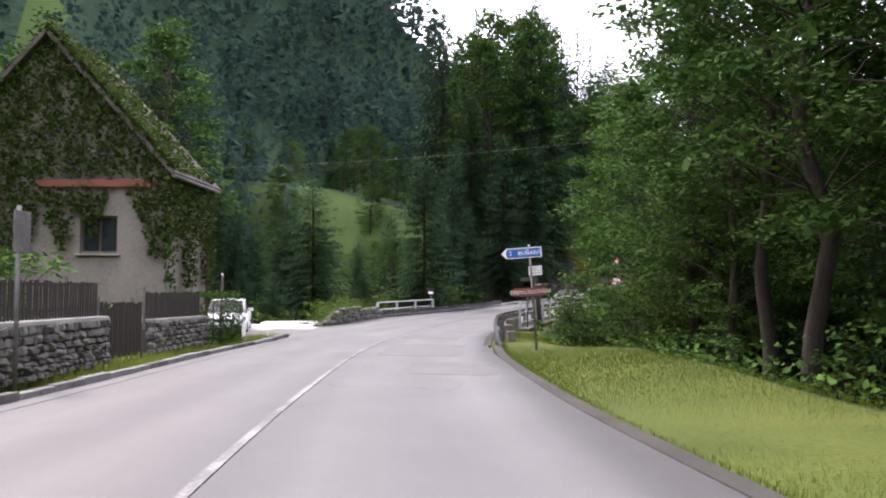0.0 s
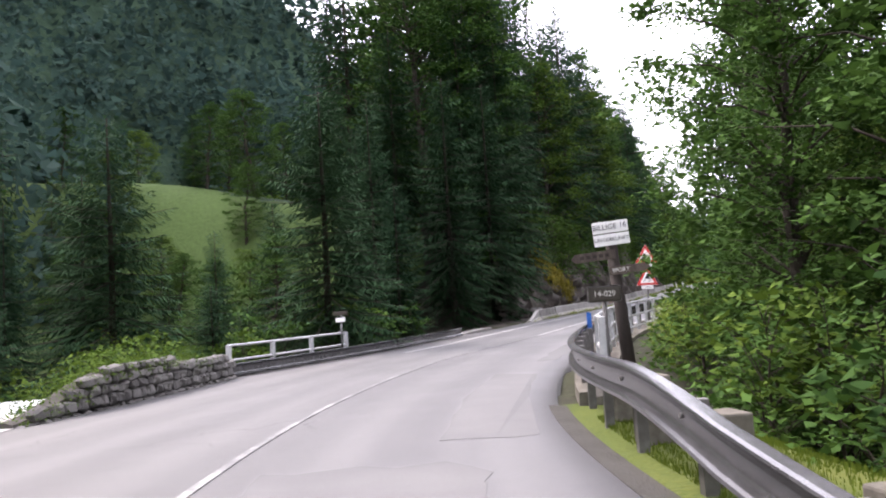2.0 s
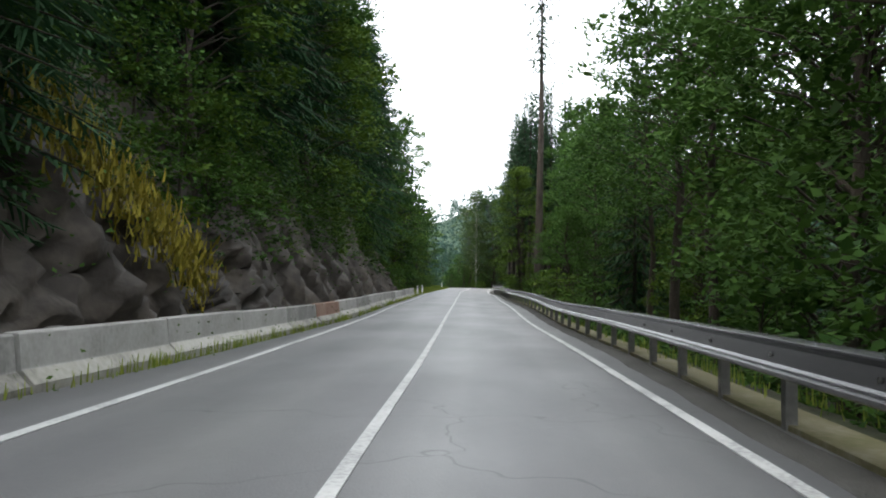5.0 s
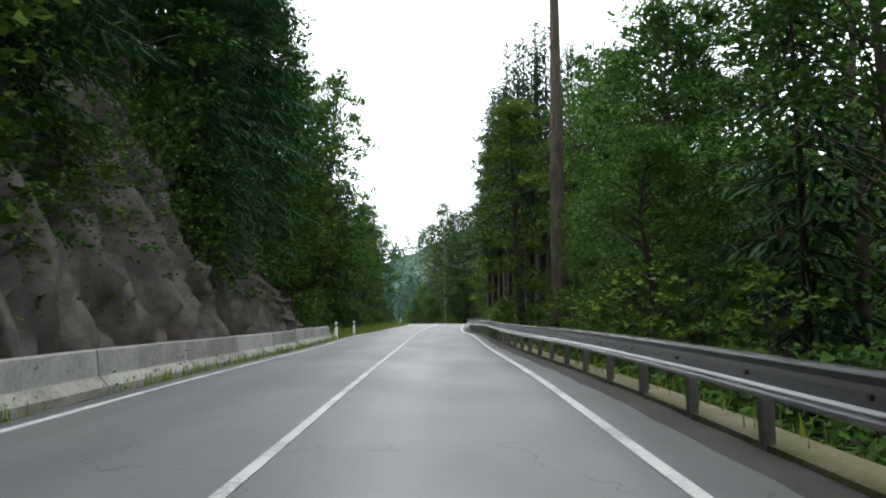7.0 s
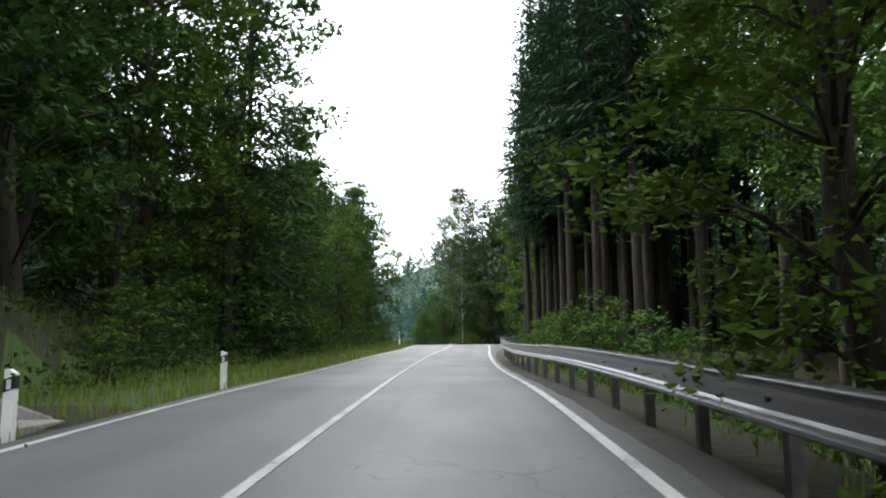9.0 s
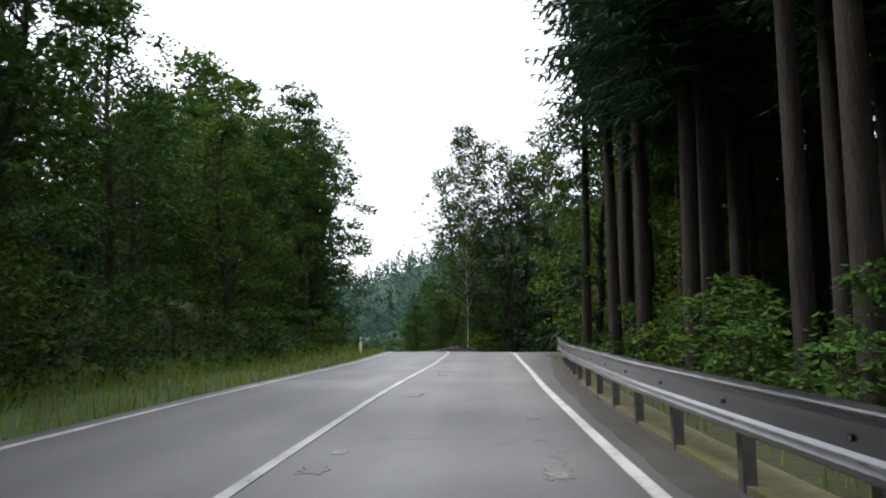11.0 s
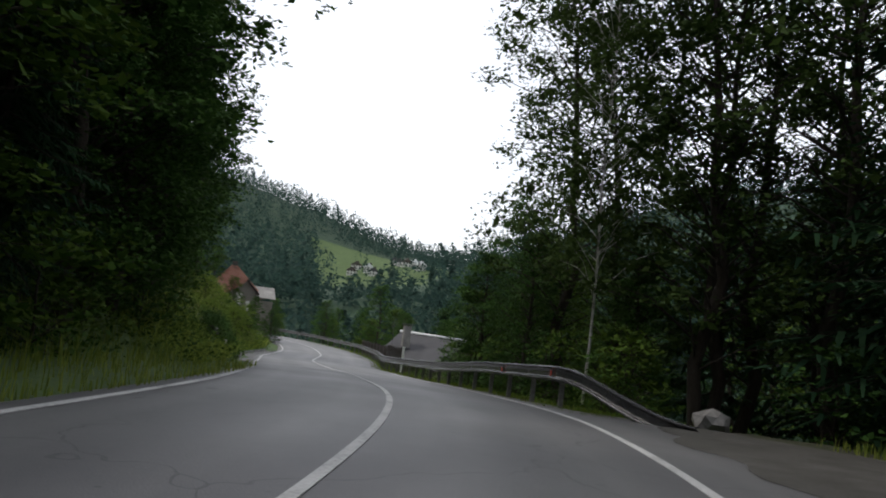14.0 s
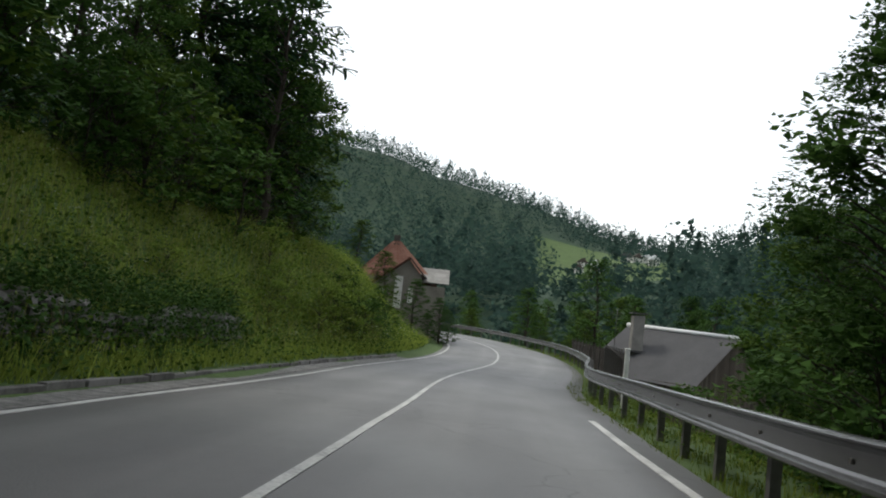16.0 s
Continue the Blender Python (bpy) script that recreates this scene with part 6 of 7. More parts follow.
def rubble_wall(name, a, b, height, thick, label, seed, size=0.3, top=None, coping=False):
    """A wall from a to b (x, y, base z), its face built of uneven stones over a mortar core."""
    a, b = Vector(a), Vector(b)
    d = b - a
    L = d.length
    yaw = math.degrees(math.atan2(d.y, d.x))
    t = thing(name, pose(a.x, a.y, a.z, 0, 0, yaw), label, "wall")
    slope = d.z
    hf = top or (lambda u: height)
    n = 14
    v, f = [], []
    for i in range(n + 1):
        u = i / n
        x, z0, h = L * u, slope * u, hf(u)
        v += [(x, -thick / 2 + 0.05, z0 - 0.6), (x, -thick / 2 + 0.07, z0 + h - 0.06), (x, 0, z0 + h - 0.01), (x, thick / 2 - 0.07, z0 + h - 0.06), (x, thick / 2 - 0.05, z0 - 0.6)]
        if i:
            k = i * 5
            f += [(k - 5 + j, k - 4 + j, k + 1 + j, k + j) for j in range(4)]
    f += [(4, 3, 2, 1, 0), tuple(n * 5 + j for j in range(5))]
    part("core", mesh_of("core", v, f, MORTAR, True), None, t)
    if coping:
        bm = box(L, thick + 0.08, 0.09, L / 2, 0, 0, 0.02)
        bmesh.ops.transform(bm, matrix=Matrix.Translation((0, 0, height - 0.03)) @ Matrix.Rotation(-math.atan2(slope, L), 4, "Y"), verts=bm.verts[:])
        part("coping", bm, CONCRETE, t, "pale concrete coping")
    r = np.random.RandomState(seed)
    for side in (-1, 1):
        if side == 1:
            continue
        z = 0.0
        while z < height:
            ch = size * r.uniform(0.4, 0.85)
            x = r.uniform(-0.15, 0)
            while x < L:
                w = size * r.uniform(0.7, 1.7)
                u = min(1, max(0, (x + w / 2) / L))
                if z + ch * 0.5 < hf(u):
                    p = part("stone", STONES[r.randint(5)], None, t)
                    p.matrix_local = pose(x + w / 2, side * (thick / 2 - 0.05 + r.uniform(-.02, .02)), slope * u + z + ch / 2, r.uniform(-5, 5), r.uniform(-13, 13), r.uniform(-6, 6)) @ Matrix.Diagonal((w * 0.95, r.uniform(0.16, 0.26), ch * r.uniform(0.85, 1.15), 1))
                x += w
            z += ch
    return t


rubble_wall("garden_wall", (-6.55, 7.5, -0.4), (-7.4, 16.6, -0.55), 0.95, 0.4, "grey rubble stone garden wall under a fence", 1, 0.24, None, True)
rubble_wall("garden_wall", (-7.6, 19.6, -0.6), (-7.75, 24.0, -0.68), 0.8, 0.4, "grey rubble stone garden wall under a fence", 2, 0.23, None, True)
rubble_wall("brook_wall", (-6.5, 36.3, -0.95), (-4.75, 44.6, -0.85), 0.85, 0.5, "mossy rubble wall with a rounded overgrown top", 3, 0.26, lambda u: 0.25 + 0.6 * smooth(0, 0.35, u) - 0.2 * smooth(0.5, 1, u))
mw = np.random.RandomState(3)
tt = mw.uniform(0, 0.8, 1500)
low_plants("wall_moss", np.stack([-6.5 + 1.75 * tt + mw.normal(0, 0.14, 1500), 36.3 + 8.3 * tt, -0.95 + 0.1 * tt + 0.25 + 0.6 * smooth(0, 0.35, tt) - 0.2 * smooth(0.5, 1, tt) - 0.1 - mw.uniform(0, .15, 1500)], 1), 0.06, LEAF_PALE, "moss and small leaves on top of the rubble wall", 35, 3)
p0, p1 = at(221.3, -5.25), at(231.5, -5.25)
rubble_wall("bank_wall", (p0[0], p0[1], p0[2] + 0.3), (p1[0], p1[1], p1[2] + 0.3), 1.0, 0.4, "old dark retaining wall half hidden in the bank grass", 4, 0.36, lambda u: 1.0 - 0.35 * smooth(0.2, 0.35, u) * (1 - smooth(0.5, 0.65, u)))


# ---- garden fence on the wall ----
def fence(a, b, h, label, gap=0.13, mat=None):
    a, b = Vector(a), Vector(b)
    d = b - a
    L = d.length
    t = thing("garden_fence", pose(a.x, a.y, a.z, 0, 0, math.degrees(math.atan2(d.y, d.x))), label, "fence")
    bm = box(0.07, 0.02, h - 0.1, 0, 0, 0.02)
    slat = bpy.data.meshes.new("slat")
    bm.to_mesh(slat)
    bm.free()
    slat.materials.append(mat or WOOD_DARK)
    bm = box(0.05, 0.05, h + 0.25, 0, 0.04, -0.2)
    post = bpy.data.meshes.new("post")
    bm.to_mesh(post)
    bm.free()
    post.materials.append(ZINC_OLD)
    for z in (0.12, h - 0.25):
        part("rail", box(L, 0.035, 0.05, L / 2, 0.03, z), mat or WOOD_DARK, t)
    r = np.random.RandomState(int(L * 10))
    x = 0.05
    while x < L:
        q = part("slat", slat, None, t)
        q.matrix_local = pose(x, 0, d.z * x / L + r.uniform(-.03, .03), 0, r.uniform(-1.5, 1.5), 0)
        x += gap
    for x in np.arange(0, L + 0.1, 1.9):
        q = part("post", post, None, t)
        q.matrix_local = pose(x, 0, d.z * x / L)
    return t


fence((-6.55, 7.5, 0.5), (-7.4, 16.6, 0.36), 0.85, "dark weathered slatted fence on the garden wall")
fence((-7.6, 19.6, 0.2), (-7.75, 24.0, 0.12), 0.8, "dark weathered slatted fence on the garden wall")
fence((-7.5, 16.9, -0.55), (-7.58, 19.3, -0.6), 1.35, "closed dark garden gate between the walls", 0.095)
p0, p1 = at(233.5, 4.95), at(252, 5.3)
fence((p0[0], p0[1], p0[2] + 0.0), (p1[0], p1[1], p1[2] + 0.0), 1.4, "dark board fence behind the crash barrier", 0.1)
p2 = at(267, 5.5)
fence((p1[0], p1[1], p1[2] + 0.0), (p2[0], p2[1], p2[2] + 0.0), 1.3, "dark board fence behind the crash barrier", 0.1)
t = thing("fence_end_post", Matrix.Translation(p0) @ pose(0, 0, 0, 0, 0, heading(237)), "white painted end post of the dark fence", "post")
part("post", box(0.12, 0.12, 1.75, 0, -0.12, -0.3, 0.01), WHITE, t)
part("cap", box(0.15, 0.15, 0.04, 0, -0.12, 1.45, 0.01), WHITE, t)
# grey post with a small sign seen from its edge
t = thing("sign_post", pose(-6.35, 11.75, -0.45, 0, 0, 4), "thin grey steel post with a small sign seen edge-on", "sign post")
part("post", rod((0, 0, -0.3), (0, 0, 2.75), 0.035), ZINC_OLD, t)
part("panel", box(0.03, 0.5, 0.62, 0.05, 0, 2.05, 0.01), ZINC_OLD, t)
part("bracket", box(0.1, 0.06, 0.05, 0.02, 0, 2.3), ZINC_OLD, t)


# ---- ivy-grown house ----
def ivy_house():
    x0, x1, y0, y1, zb, ze, za = -18.3, -9.95, 27.0, 31.3, -0.9, 5.2, 9.7
    xm = (x0 + x1) / 2
    t = thing("house", pose(0, 0, 0), "old plastered gable house overgrown with ivy behind a garden fence", "house")
    # front wall with an opening for the window
    wx0, wx1, wz0, wz1 = -12.95, -11.65, 2.15, 3.45
    bm = bmesh.new()
    for pts in (((x0, zb), (wx0, zb), (wx0, ze + (za - ze) * (wx0 - x1) / (xm - x1)), (xm, za), (x0, ze)), ((wx1, zb), (x1, zb), (x1, ze), (wx1, ze + (za - ze) * (wx1 - x1) / (xm - x1))),
                ((wx0, zb), (wx1, zb), (wx1, wz0), (wx0, wz0)), ((wx0, wz1), (wx1, wz1), (wx1, ze + (za - ze) * (wx1 - x1) / (xm - x1)), (wx0, ze + (za - ze) * (wx0 - x1) / (xm - x1)))):
        prism(pts, 0.35, bm)
    bmesh.ops.translate(bm, vec=(0, y0, 0), verts=bm.verts[:])
    part("front_wall", bm, PLASTER, t)
    part("side_wall", box(0.35, y1 - y0 - 0.36, ze - zb, x1 - 0.176, (y0 + y1) / 2 + 0.18, zb), PLASTER, t)
    part("back_wall", box(x1 - x0 - 0.36, 0.3, ze - zb, xm - 0.18, y1 - 0.15, zb), PLASTER, t)
    part("far_wall", box(0.35, y1 - y0 - 0.36, ze - zb, x0 + 0.176, (y0 + y1) / 2 + 0.18, zb), PLASTER, t)
    roof = part("roof", bmesh.new(), TILE_ROOF, t)
    for sgn in (-1, 1):
        xe = xm + sgn * ((x1 - x0) / 2 + 0.35)
        zl = ze - 0.35
        d = Vector((xe - xm, 0, zl - (za + 0.12)))
        bm = box(d.length, y1 - y0 + 0.7, 0.14, 0, 0, -0.07)
        ang = math.atan2(d.z, abs(d.x))
        bmesh.ops.transform(bm, matrix=Matrix.Translation(((xe + xm) / 2, (y0 + y1) / 2, (zl + za + 0.12) / 2)) @ Matrix.Rotation(-sgn * ang, 4, "Y"), verts=bm.verts[:])
        part("roof_slope", bm, TILE_ROOF, roof)
        part("fascia", rod((xe, y0 - 0.33, zl - 0.06), (xe, y1 + 0.33, zl - 0.06), 0.07), ZINC_OLD, roof, "weathered grey gutter")
    win = part("window", box(1.3, 0.04, 1.3, -12.3, y0 + 0.2, 2.15), WINDOW, t)
    for name, w, h, x, z in (("frame", 1.3, 0.08, -12.3, 2.15), ("frame", 1.3, 0.08, -12.3, 3.37), ("frame", 0.08, 1.14, -12.91, 2.23), ("frame", 0.08, 1.14, -11.69, 2.23), ("frame", 0.06, 1.14, -12.3, 2.23)):
        part(name, box(w, 0.07, h, x, y0 + 0.16, z, 0.008), WOOD, win)
    part("sill", box(1.5, 0.2, 0.05, -12.3, y0 - 0.06, 2.09, 0.01), CONCRETE, win)
    part("balcony_beam", box(3.9, 0.16, 0.26, -12.4, y0 - 0.1, 4.42, 0.02), BROWN, t, "faded red wooden band")
    part("plinth", box(x1 - x0 + 0.1, 0.1, 0.9, xm, y0 - 0.056, zb), CONCRETE, t)
    part("drainpipe", rod((x1 + 0.1, y1 - 0.25, zb), (x1 + 0.1, y1 - 0.25, ze - 0.5), 0.055), BROWN, t, "reddish brown drainpipe")
    # ivy: leaves over the gable, hanging curtains, and along the corner and the roof edge
    r = np.random.RandomState(44)
    n = 14000
    x, z = r.uniform(x0 - 0.2, x1 + 0.25, n), r.uniform(2.0, za + 0.5, n)
    roofz = za + 0.35 - np.abs(x - xm) * (za - ze) / (xm - x0)
    edge = 3.75 - 1.5 * smooth(-13.2, -14.6, x) + 0.8 * np.sin(x * 2.1) + 0.5 * np.sin(x * 5.3 + 1) - 2.6 * smooth(-11.3, -10.2, x) - 0.9 * (np.abs(x + 13.6) < 0.5)
    keep = (z < roofz) & (z > edge) & ~((np.abs(z - 4.6) < 0.28) & (x > -14.2) & (x < -10.7) & (r.uniform(0, 1, n) < 0.75))
    p1 = np.stack([x, y0 - 0.12 - r.uniform(0, 0.3, n) ** 1.5 + 0.0 * x, z], 1)[keep]
    m = 2600
    yy, zz = r.uniform(y0 - 0.3, y1, m), r.uniform(1.0, ze + 0.1, m)
    keep = zz > 1.8 + 1.2 * np.sin(yy * 3) + 0.4 * np.sin(yy * 9)
    p2 = np.stack([x1 + 0.05 + r.uniform(0, 0.3, m), yy, zz], 1)[keep]
    q = 2600
    u = r.uniform(0, 1, q)
    side = np.where(r.uniform(0, 1, q) < 0.7, 1, -1)
    p3 = np.stack([xm + side * u * ((x1 - x0) / 2 + 0.25), y0 - 0.4 + r.uniform(0, 0.9, q), za + 0.22 - u * (za - ze + 0.3) + r.normal(0, 0.14, q)], 1)
    k = 3000
    u, v = r.uniform(0, 1, k), r.uniform(0, 1, k) ** 1.8
    p4 = np.stack([xm + u * ((x1 - x0) / 2 + 0.3), y0 - 0.3 + v * (y1 - y0), za + 0.3 - u * (za - ze + 0.5) + r.uniform(0, 0.15, k)], 1)
    part("ivy", mesh_of("ivy", *leaves(np.concatenate([p1, p2, p3, p4]), 0.17, r, 0.2, 0.7, 0.8, np.array([[0.1, -0.6, 0]])), IVY, True), None, t, "dense green ivy")
    return t


ivy_house()
for x, y, k, w in ((-9.6, 14.6, 1.15, 1.2), (-10.4, 17.4, 1.1, 1.1), (-9.7, 38.6, 0.5, 1.1), (-8.8, 39.6, 0.45, 1.1), (-7.9, 40.2, 0.4, 1.1), (-11.8, 42.5, 1.3, 1.2), (-10.6, 44.5, 1.2, 1.2), (-9.3, 26.4, 0.75, 0.8), (-8.8, 16.0, 1.1, 1.2), (-8.6, 13.9, 0.95, 1.1), (-9.0, 11.8, 1.0, 1.2), (-7.75, 25.2, 0.3, 0.8), (-9.2, 22, 0.5, 1.0), (-7.9, 40.5, 0.7, 1.2), (-9.6, 44, 0.9, 1.2)):
    put(SHRUB, x, y, k, w)
# clipped hedge at the gate and a thin stake
def hedge(x, y, z, w, d, h, yaw, label, seed):
    r = np.random.RandomState(seed)
    t = thing("clipped_hedge", pose(x, y, z, 0, 0, yaw), label, "hedge")
    stems = [tube([[sx, sy, -0.3], [sx * 1.1, sy, h * 0.8]], [0.03, 0.012], 5) for sx, sy in zip(r.uniform(-w / 3, w / 3, 8), r.uniform(-d / 3, d / 3, 8))]
    part("stems", mesh_of("stems", *join(stems), BARK), None, t)
    n = 6500
    p = r.uniform(-0.5, 0.5, (n, 3))
    ax = r.randint(3, size=n)
    p[np.arange(n), ax] = np.sign(p[np.arange(n), ax]) * (0.5 - np.abs(r.normal(0, 0.05, n)))
    p = p * [w, d, h] + [0, 0, h * 0.52]
    p += r.normal(0, 0.03, (n, 3))
    part("foliage", mesh_of("foliage", *leaves(p, 0.085, r, 0.3, 0.1, 0.55), LEAF, True), None, t)
    return t


hedge(-8.0, 25.3, -0.72, 1.9, 2.3, 1.55, 4, "dense dark green clipped hedge beside the gate", 3)
t = thing("wooden_stake", pose(-8.75, 29.4, -0.9, 2, 1, 0), "thin weathered wooden stake standing by the hedge", "stake")
part("shaft", rod((0, 0, -0.3), (0, 0, 2.35), 0.045), WOOD, t)
part("insulator", box(0.07, 0.07, 0.12, 0, 0, 2.3, 0.01), WHITE, t)
# wire across the road
cu = bpy.data.curves.new("overhead_wire", "CURVE")
cu.dimensions, cu.bevel_depth, cu.bevel_resolution = "3D", 0.005, 1
sp = cu.splines.new("POLY")
sp.points.add(14)
for i in range(15):
    u = i / 14
    sp.points[i].co = (-10.2 + 21.2 * u, 26.6 - 5.2 * u, 5.0 + 0.9 * u - 0.9 * 4 * u * (1 - u) * 0.4, 1)
wire = new("overhead_wire", cu)
cu.materials.append(ZINC_OLD)
tagged(wire, "thin grey overhead wire spanning the road from the house", "wire")


# ---- parked white car ----
def car(m):
    t = thing("parked_car", m, "white compact van parked by the side road", "car")
    # side outline: y along the length (front at 0), z up
    body = [(0.02, 0.28), (0.0, 0.5), (0.06, 0.74), (0.16, 0.84), (0.95, 0.98), (1.2, 1.04), (4.1, 1.06), (4.2, 0.9), (4.22, 0.4), (4.15, 0.26)]
    cabin = [(0.98, 0.99), (1.72, 1.56), (2.0, 1.63), (3.5, 1.62), (3.95, 1.5), (4.14, 1.05)]
    def loft(outline, w0, w1, crown_w):
        bm = bmesh.new()
        ring = []
        for fx in (-1, -0.86, 0, 0.86, 1):
            k = 1 - 0.05 * abs(fx) ** 6
            ring.append([bm.verts.new((fx * (w0 + (w1 - w0) * smooth(0.9, 1.6, z)), y * 1.0 + (0.12 * abs(fx) ** 3 if y < 0.3 else (-0.1 * abs(fx) ** 3 if y > 3.9 else 0)), z * (k if z > 0.6 else 1))) for y, z in outline])
        for a, b in zip(ring, ring[1:]):
            for i in range(len(outline)):
                j = (i + 1) % len(outline)
                bm.faces.new((a[i], a[j], b[j], b[i]))
        bm.faces.new(ring[0][::-1])
        bm.faces.new(ring[-1])
        bmesh.ops.recalc_face_normals(bm, faces=bm.faces[:])
        for f in bm.faces:
            f.smooth = True
        return bm
    part("body", loft(body, 0.86, 0.86, 0), CAR_WHITE, t)
    cab = part("cabin", loft(cabin, 0.82, 0.66, 0), CAR_WHITE, t)
    bm = bmesh.new()
    bm.faces.new([bm.verts.new(v) for v in ((-0.72, 1.02, 1.05), (0.72, 1.02, 1.05), (0.6, 1.68, 1.55), (-0.6, 1.68, 1.55))])
    bmesh.ops.solidify(bm, geom=bm.faces[:], thickness=0.03)
    part("windscreen", bm, WINDOW, cab)
    for sx in (-1, 1):
        for y0, y1 in ((1.35, 2.3), (2.4, 3.6)):
            bm = bmesh.new()
            bm.faces.new([bm.verts.new(v) for v in ((sx * 0.83, y0, 1.09), (sx * 0.83, y1, 1.09), (sx * 0.7, y1 - 0.05, 1.5), (sx * 0.7, y0 + 0.45 if y0 < 2 else y0 + 0.02, 1.5))])
            bmesh.ops.solidify(bm, geom=bm.faces[:], thickness=0.03)
            part("side_window", bm, WINDOW, cab)
        part("headlight", box(0.34, 0.12, 0.2, sx * 0.62, 0.1, 0.62, 0.03), LAMP, t)
        mir = part("mirror", box(0.2, 0.12, 0.15, sx * 0.97, 1.2, 1.08, 0.03), CAR_WHITE, t)
        for y in (0.82, 3.42):
            wheel = part("wheel", rod((sx * 0.66, y, 0.3), (sx * 0.88, y, 0.3), 0.31, sides=20), RUBBER, t)
            part("rim", rod((sx * 0.86, y, 0.3), (sx * 0.895, y, 0.3), 0.2, sides=14), RIM, wheel)
    part("grille", box(0.8, 0.06, 0.13, 0, 0.04, 0.66, 0.01), TRIM, t)
    part("bumper", box(1.66, 0.16, 0.24, 0, 0.03, 0.3, 0.05), TRIM, t)
    part("number_plate", box(0.5, 0.02, 0.11, 0, -0.06, 0.42, 0.005), WHITE, t, "pale blank plate")
    part("bonnet_seam", box(1.4, 0.012, 0.012, 0, 0.19, 0.845), TRIM, t)
    return t


car(pose(-9.3, 31.6, -0.99, 0, 0, 13) @ Matrix.Diagonal((1, 1, 0.92, 1)))

# ---- low shed by the brook ----
sz_ = float(land(np.array([-9.2]), np.array([42.0]))[0])
shed = thing("low_shed", pose(-9.0, 42.2, -2.55, 0, 0, 12), "low open wooden shed with a pale sheet roof by the brook", "shed")
for x, y in ((-1.3, -0.9), (1.3, -0.9), (-1.3, 0.9), (1.3, 0.9)):
    part("post", box(0.1, 0.1, 1.7, x, y, -0.2), WOOD_DARK, shed)
part("back_wall", box(2.7, 0.06, 1.35, 0, 0.95, 0.1), WOOD_DARK, shed)
bm = box(3.1, 2.4, 0.06, 0, 0, 1.5)
bmesh.ops.rotate(bm, cent=(0, 0, 1.5), matrix=Matrix.Rotation(radians(5), 3, "X"), verts=bm.verts[:])
part("roof", bm, SHEET_PALE, shed, "pale metal sheet roof")
part("counter", box(2.5, 0.4, 0.08, 0, -0.8, 0.8), WOOD, shed)
crate = thing("blue_crate", pose(-8.2, 40.9, sz_ + 0.55, 0, 0, 10), "faded blue box in front of the low shed", "box")
part("body", box(1.1, 0.7, 0.6, 0, 0, 0, 0.03), BLUE, crate)
part("lid", box(1.14, 0.74, 0.05, 0, 0, 0.603, 0.01), BLUE, crate)

# ---- ruined house on the bend ----
def ruin():
    t = thing("ruined_house", pose(72.0, 255.5, 3.55), "derelict house with a rusty sheet roof and stained plaster walls", "house")
    main = bmesh.new()
    for w, d, x, y in ((5.2, 0.35, 0, -2.4), (5.2, 0.35, 0, 2.4), (0.35, 4.4, -2.42, 0), (0.35, 4.4, 2.42, 0)):
        box(w, d, 4.1, x, y, 0, bm=main)
    part("wall", main, PLASTER, t)
    bm = bmesh.new()
    base = [bm.verts.new(v) for v in ((-4.2, -3.2, 2.9), (3.0, -2.9, 3.9), (3.0, 2.9, 3.9), (-4.2, 2.9, 2.9))]
    top = [bm.verts.new(v) for v in ((-0.6, -0.1, 7.15), (-0.2, 0.1, 7.15))]
    for f in ((base[0], base[1], top[1], top[0]), (base[1], base[2], top[1]), (base[2], base[3], top[0], top[1]), (base[3], base[0], top[0]), tuple(base[::-1])):
        bm.faces.new(f)
    bmesh.ops.recalc_face_normals(bm, faces=bm.faces[:])
    roof = part("roof", bm, RUST, t)
    part("chimney", box(0.5, 0.5, 0.9, -0.4, 0, 6.6, 0.02), MORTAR, roof)
    for i in range(7):
        u = -2.4 + i * 0.72
        part("roof_rib", rod((u, -2.98, 3.66 + u * 0.13), (-0.4 + u * 0.06, -0.1, 7.17), 0.03, sides=5), RUST, roof)
    gable = bmesh.new()
    prism([(-1.9, 0), (1.9, 0), (1.9, 4.3), (0.9, 5.45), (-1.9, 3.2)], 0.3, gable)
    bmesh.ops.translate(gable, vec=(0, -4.2, 0), verts=gable.verts[:])
    part("gable_wall", gable, PLASTER, t, "grey stained plaster gable")
    part("gable_side", box(0.3, 1.6, 4.2, 1.75, -3.35, 0), PLASTER, t)
    for x0, z0, x1, z1 in ((-2.2, 3.05, 0.95, 5.6), (0.9, 5.6, 2.2, 4.2)):
        d = Vector((x1 - x0, 0, z1 - z0))
        bm = box(d.length, 2.2, 0.08)
        bmesh.ops.transform(bm, matrix=Matrix.Translation(((x0 + x1) / 2, -3.4, (z0 + z1) / 2)) @ Matrix.Rotation(-math.atan2(d.z, d.x), 4, "Y"), verts=bm.verts[:])
        part("gable_roof", bm, RUST if x0 < 0 else TILE_ROOF, roof)
    for x, z, w, h in ((-0.9, 1.7, 0.5, 1.5), (0.3, 1.9, 0.55, 2.3), (1.2, 2.3, 0.35, 1.2)):
        part("boarding", box(w, 0.06, h, x, -4.24, z), PLASTER_WHITE, t, "pale panel nailed over an opening")
    part("annexe", box(2.1, 3.0, 3.7, 2.6, -2.4, 0), PLASTER, t, "low pinkish annexe")
    bm = box(2.5, 3.5, 0.08)
    bmesh.ops.transform(bm, matrix=Matrix.Translation((2.65, -2.3, 4.5)) @ Matrix.Rotation(radians(20), 4, "X"), verts=bm.verts[:])
    part("annexe_roof", bm, CONCRETE, roof, "pale grey sheet roof")
    return t


ruin()
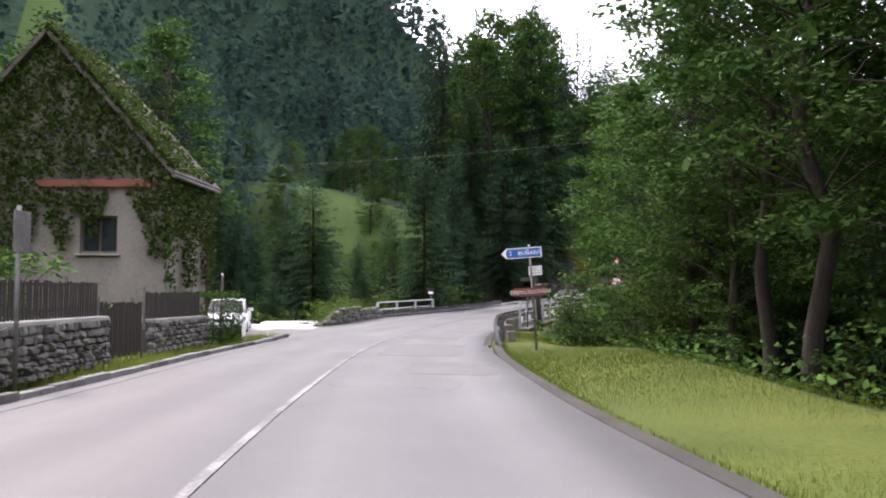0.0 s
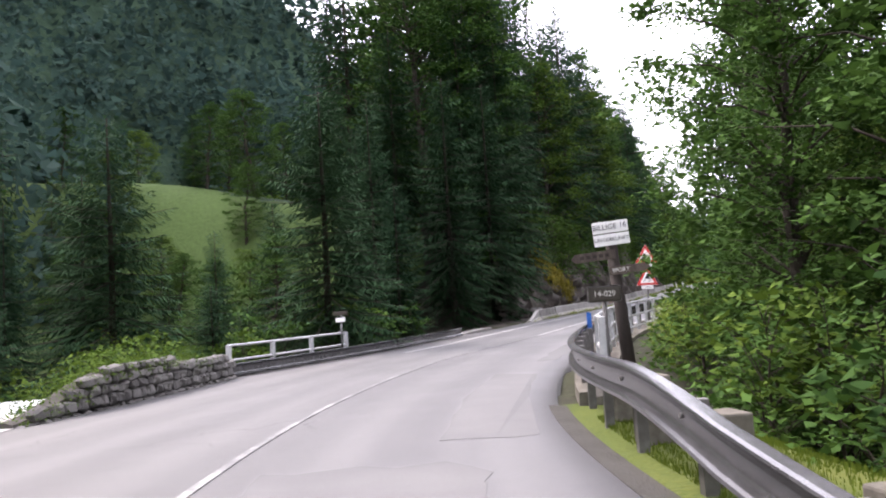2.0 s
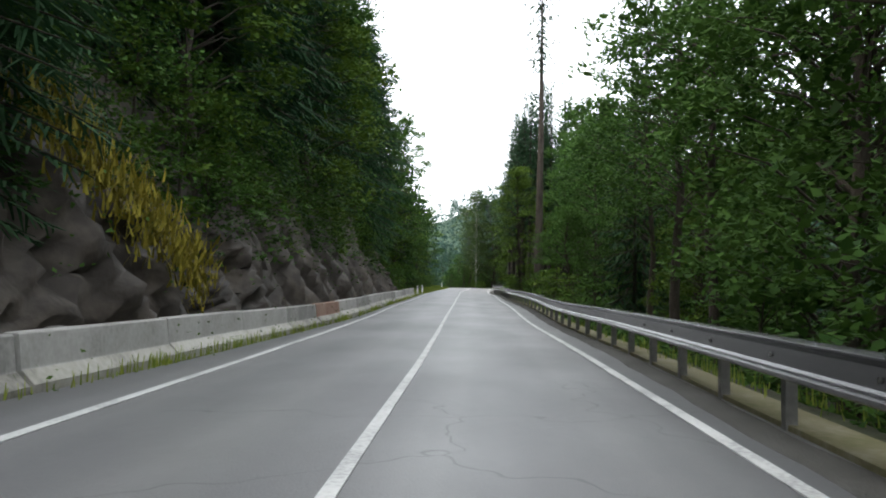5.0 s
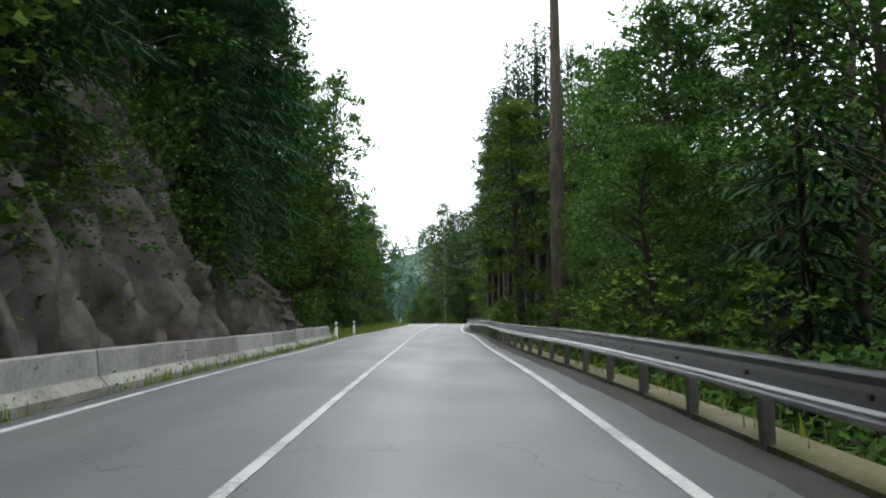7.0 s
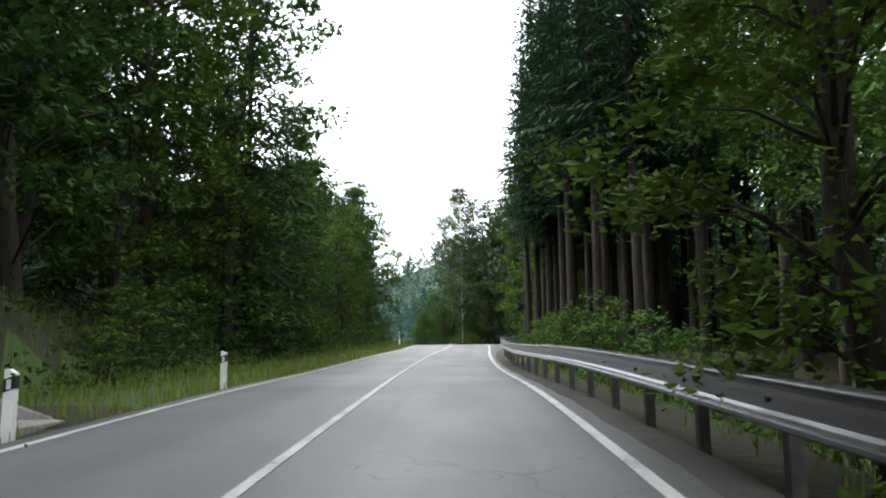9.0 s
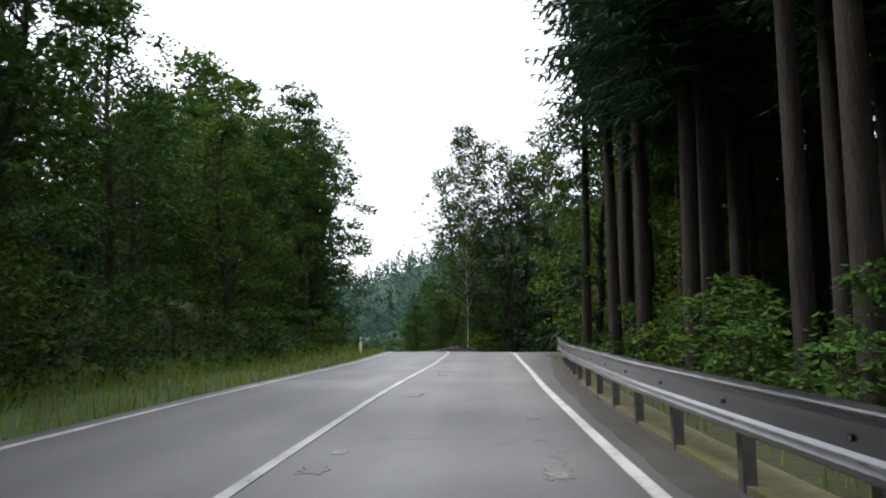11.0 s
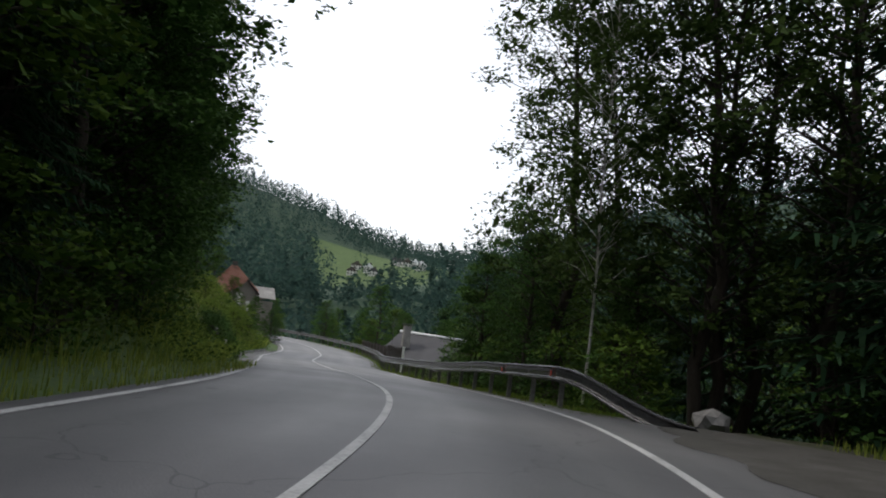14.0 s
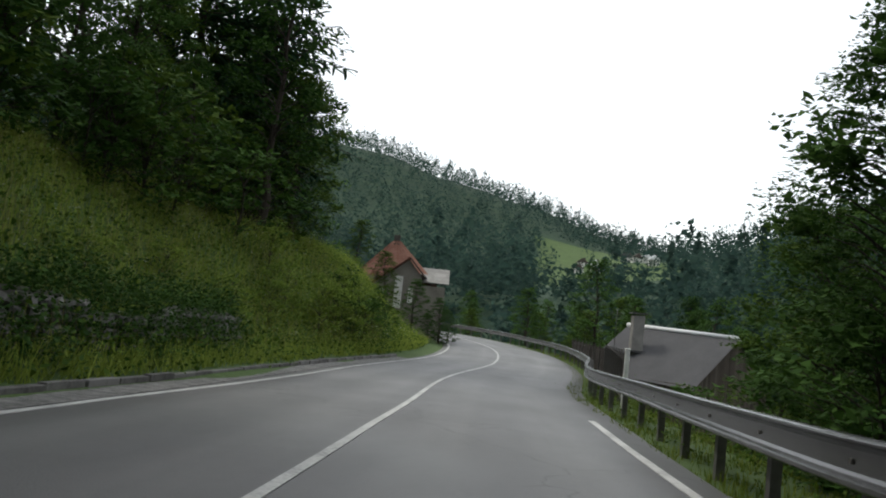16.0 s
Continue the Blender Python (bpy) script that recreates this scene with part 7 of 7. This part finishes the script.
# ---- barn below the road ----
def barn():
    A, B, E = Vector((86.5, 240.2, 5.85)), Vector((90.7, 234.9, 5.7)), Vector((87.8, 232.5, 3.18))
    along_r, down = (A - B), (E - B)
    t = thing("barn", pose(0, 0, 0), "small barn below the road with a grey corrugated roof", "barn")
    roof = part("roof", bmesh.new(), SHEET, t)
    n, mlen = 84, 7
    for sgn, name in ((1, "roof_sheet"), (-1, "back_sheet")):
        dd = Vector((down.x * sgn, down.y * sgn, down.z))
        v = []
        for i in range(n + 1):
            for j in range(mlen):
                p = B + along_r * (i / n * 1.06 - 0.03) + dd * (j / (mlen - 1) * 1.05)
                v.append((p.x, p.y, p.z + 0.03 * math.sin(i * math.pi / 1.0 * 0.5 * 2 + (i % 2) * 3.14) + (0.035 if i % 2 else 0) + 0.05 * sgn * 0))
        q = np.array([(i * mlen + j, i * mlen + j + 1, (i + 1) * mlen + j + 1, (i + 1) * mlen + j) for i in range(n) for j in range(mlen - 1)])
        part(name, mesh_of(name, np.array(v), q, SHEET, True), None, roof)
    part("ridge_cap", rod(A + along_r * 0.03 + Vector((0, 0, 0.06)), B - along_r * 0.03 + Vector((0, 0, 0.06)), 0.13, sides=8), SHEET_PALE, roof, "pale ridge cap")
    # walls of upright boards
    back = B + Vector((-down.x, -down.y, down.z))
    floor_z = -1.4
    r = np.random.RandomState(6)
    bm = box(0.17, 0.03, 1.0)
    board_me = bpy.data.meshes.new("board")
    bm.to_mesh(board_me)
    bm.free()
    board_me.materials.append(WOOD)
    for a, b, ridge in ((E, back, B), (E + along_r, E, None)):
        d = b - a
        L = Vector((d.x, d.y)).length
        yaw = math.degrees(math.atan2(d.y, d.x))
        for x in np.arange(0.1, L, 0.2):
            u = x / L
            top = a.z + (0 if ridge is None else (ridge.z - a.z) * (1 - abs(2 * u - 1))) - 0.08
            o = part("board", board_me, None, t)
            o.matrix_world = pose(a.x + d.x * u, a.y + d.y * u, floor_z, 0, 0, yaw) @ Matrix.Diagonal((1, 1, top - floor_z, 1))
    c = B + along_r * 0.72 + down * 0.5
    ch = part("chimney", box(0.62, 0.62, 2.5, c.x, c.y, c.z - 0.6, 0.02), CONCRETE, t, "grey plastered chimney")
    part("chimney_cap", box(0.85, 0.85, 0.08, c.x, c.y, c.z + 1.98, 0.01), TRIM, ch)
    part("flashing", box(1.0, 1.0, 0.14, c.x, c.y, c.z - 0.12, 0.02), TRIM, ch)
    ae = part("aerial", rod((c.x - 0.9, c.y + 1.2, c.z), (c.x - 0.9, c.y + 1.2, c.z + 2.2), 0.02), TRIM, t)
    for k in range(3):
        part("aerial_rod", rod((c.x - 1.3, c.y + 1.2 - 0.1 * k, c.z + 1.95 - 0.13 * k), (c.x - 0.5, c.y + 1.25, c.z + 1.95 - 0.13 * k), 0.012), TRIM, ae)
    return t


barn()


# ---- village across the valley ----
def cottage(x, y, w, d, h, yaw, wall_mat, roof_mat, label):
    z = float(land(np.array([x]), np.array([y]))[0])
    t = thing("cottage", pose(x, y, z - 0.5, 0, 0, yaw), label, "house", "village houses")
    part("wall", box(w, d, h + 0.5), wall_mat, t)
    bm = prism([(-w / 2 - 0.5, h + 0.35), (w / 2 + 0.5, h + 0.35), (0, h + 0.5 + w * 0.42)], d + 1.0)
    bmesh.ops.translate(bm, vec=(0, -d / 2 - 0.5, 0), verts=bm.verts[:])
    part("roof", bm, roof_mat, t)
    for i in range(3):
        for k in range(2):
            part("window", box(0.7, 0.1, 0.8, -w / 2 + w * (i + 0.5) / 3, -d / 2 - 0.03, 0.9 + k * 1.5), WINDOW, t)
    part("chimney", box(0.7, 0.7, 1.6, w * 0.18, 0, h + w * 0.3), MORTAR, t)
    return t


rv = np.random.RandomState(15)
for i, (x, y, w, d) in enumerate(((146, 612, 9, 8), (156, 618, 10, 9), (164, 622, 9, 8), (172, 616, 8, 8), (152, 626, 9, 8), (169, 604, 9, 8), (178, 606, 8, 7), (190, 628, 10, 8), (182, 640, 8, 8), (205, 622, 9, 8))):
    cottage(x + rv.uniform(-14, 10), y + rv.uniform(-45, 25), w * 0.55, d * 0.55, rv.uniform(2.4, 3.2), rv.uniform(-30, 30), PLASTER_WHITE, (SHEET, TILE_ROOF, SHEET_PALE)[i % 3], ("white plastered house on the far meadow", "white house with a dark roof on the far meadow", "white house with a pale roof on the far meadow")[i % 3])
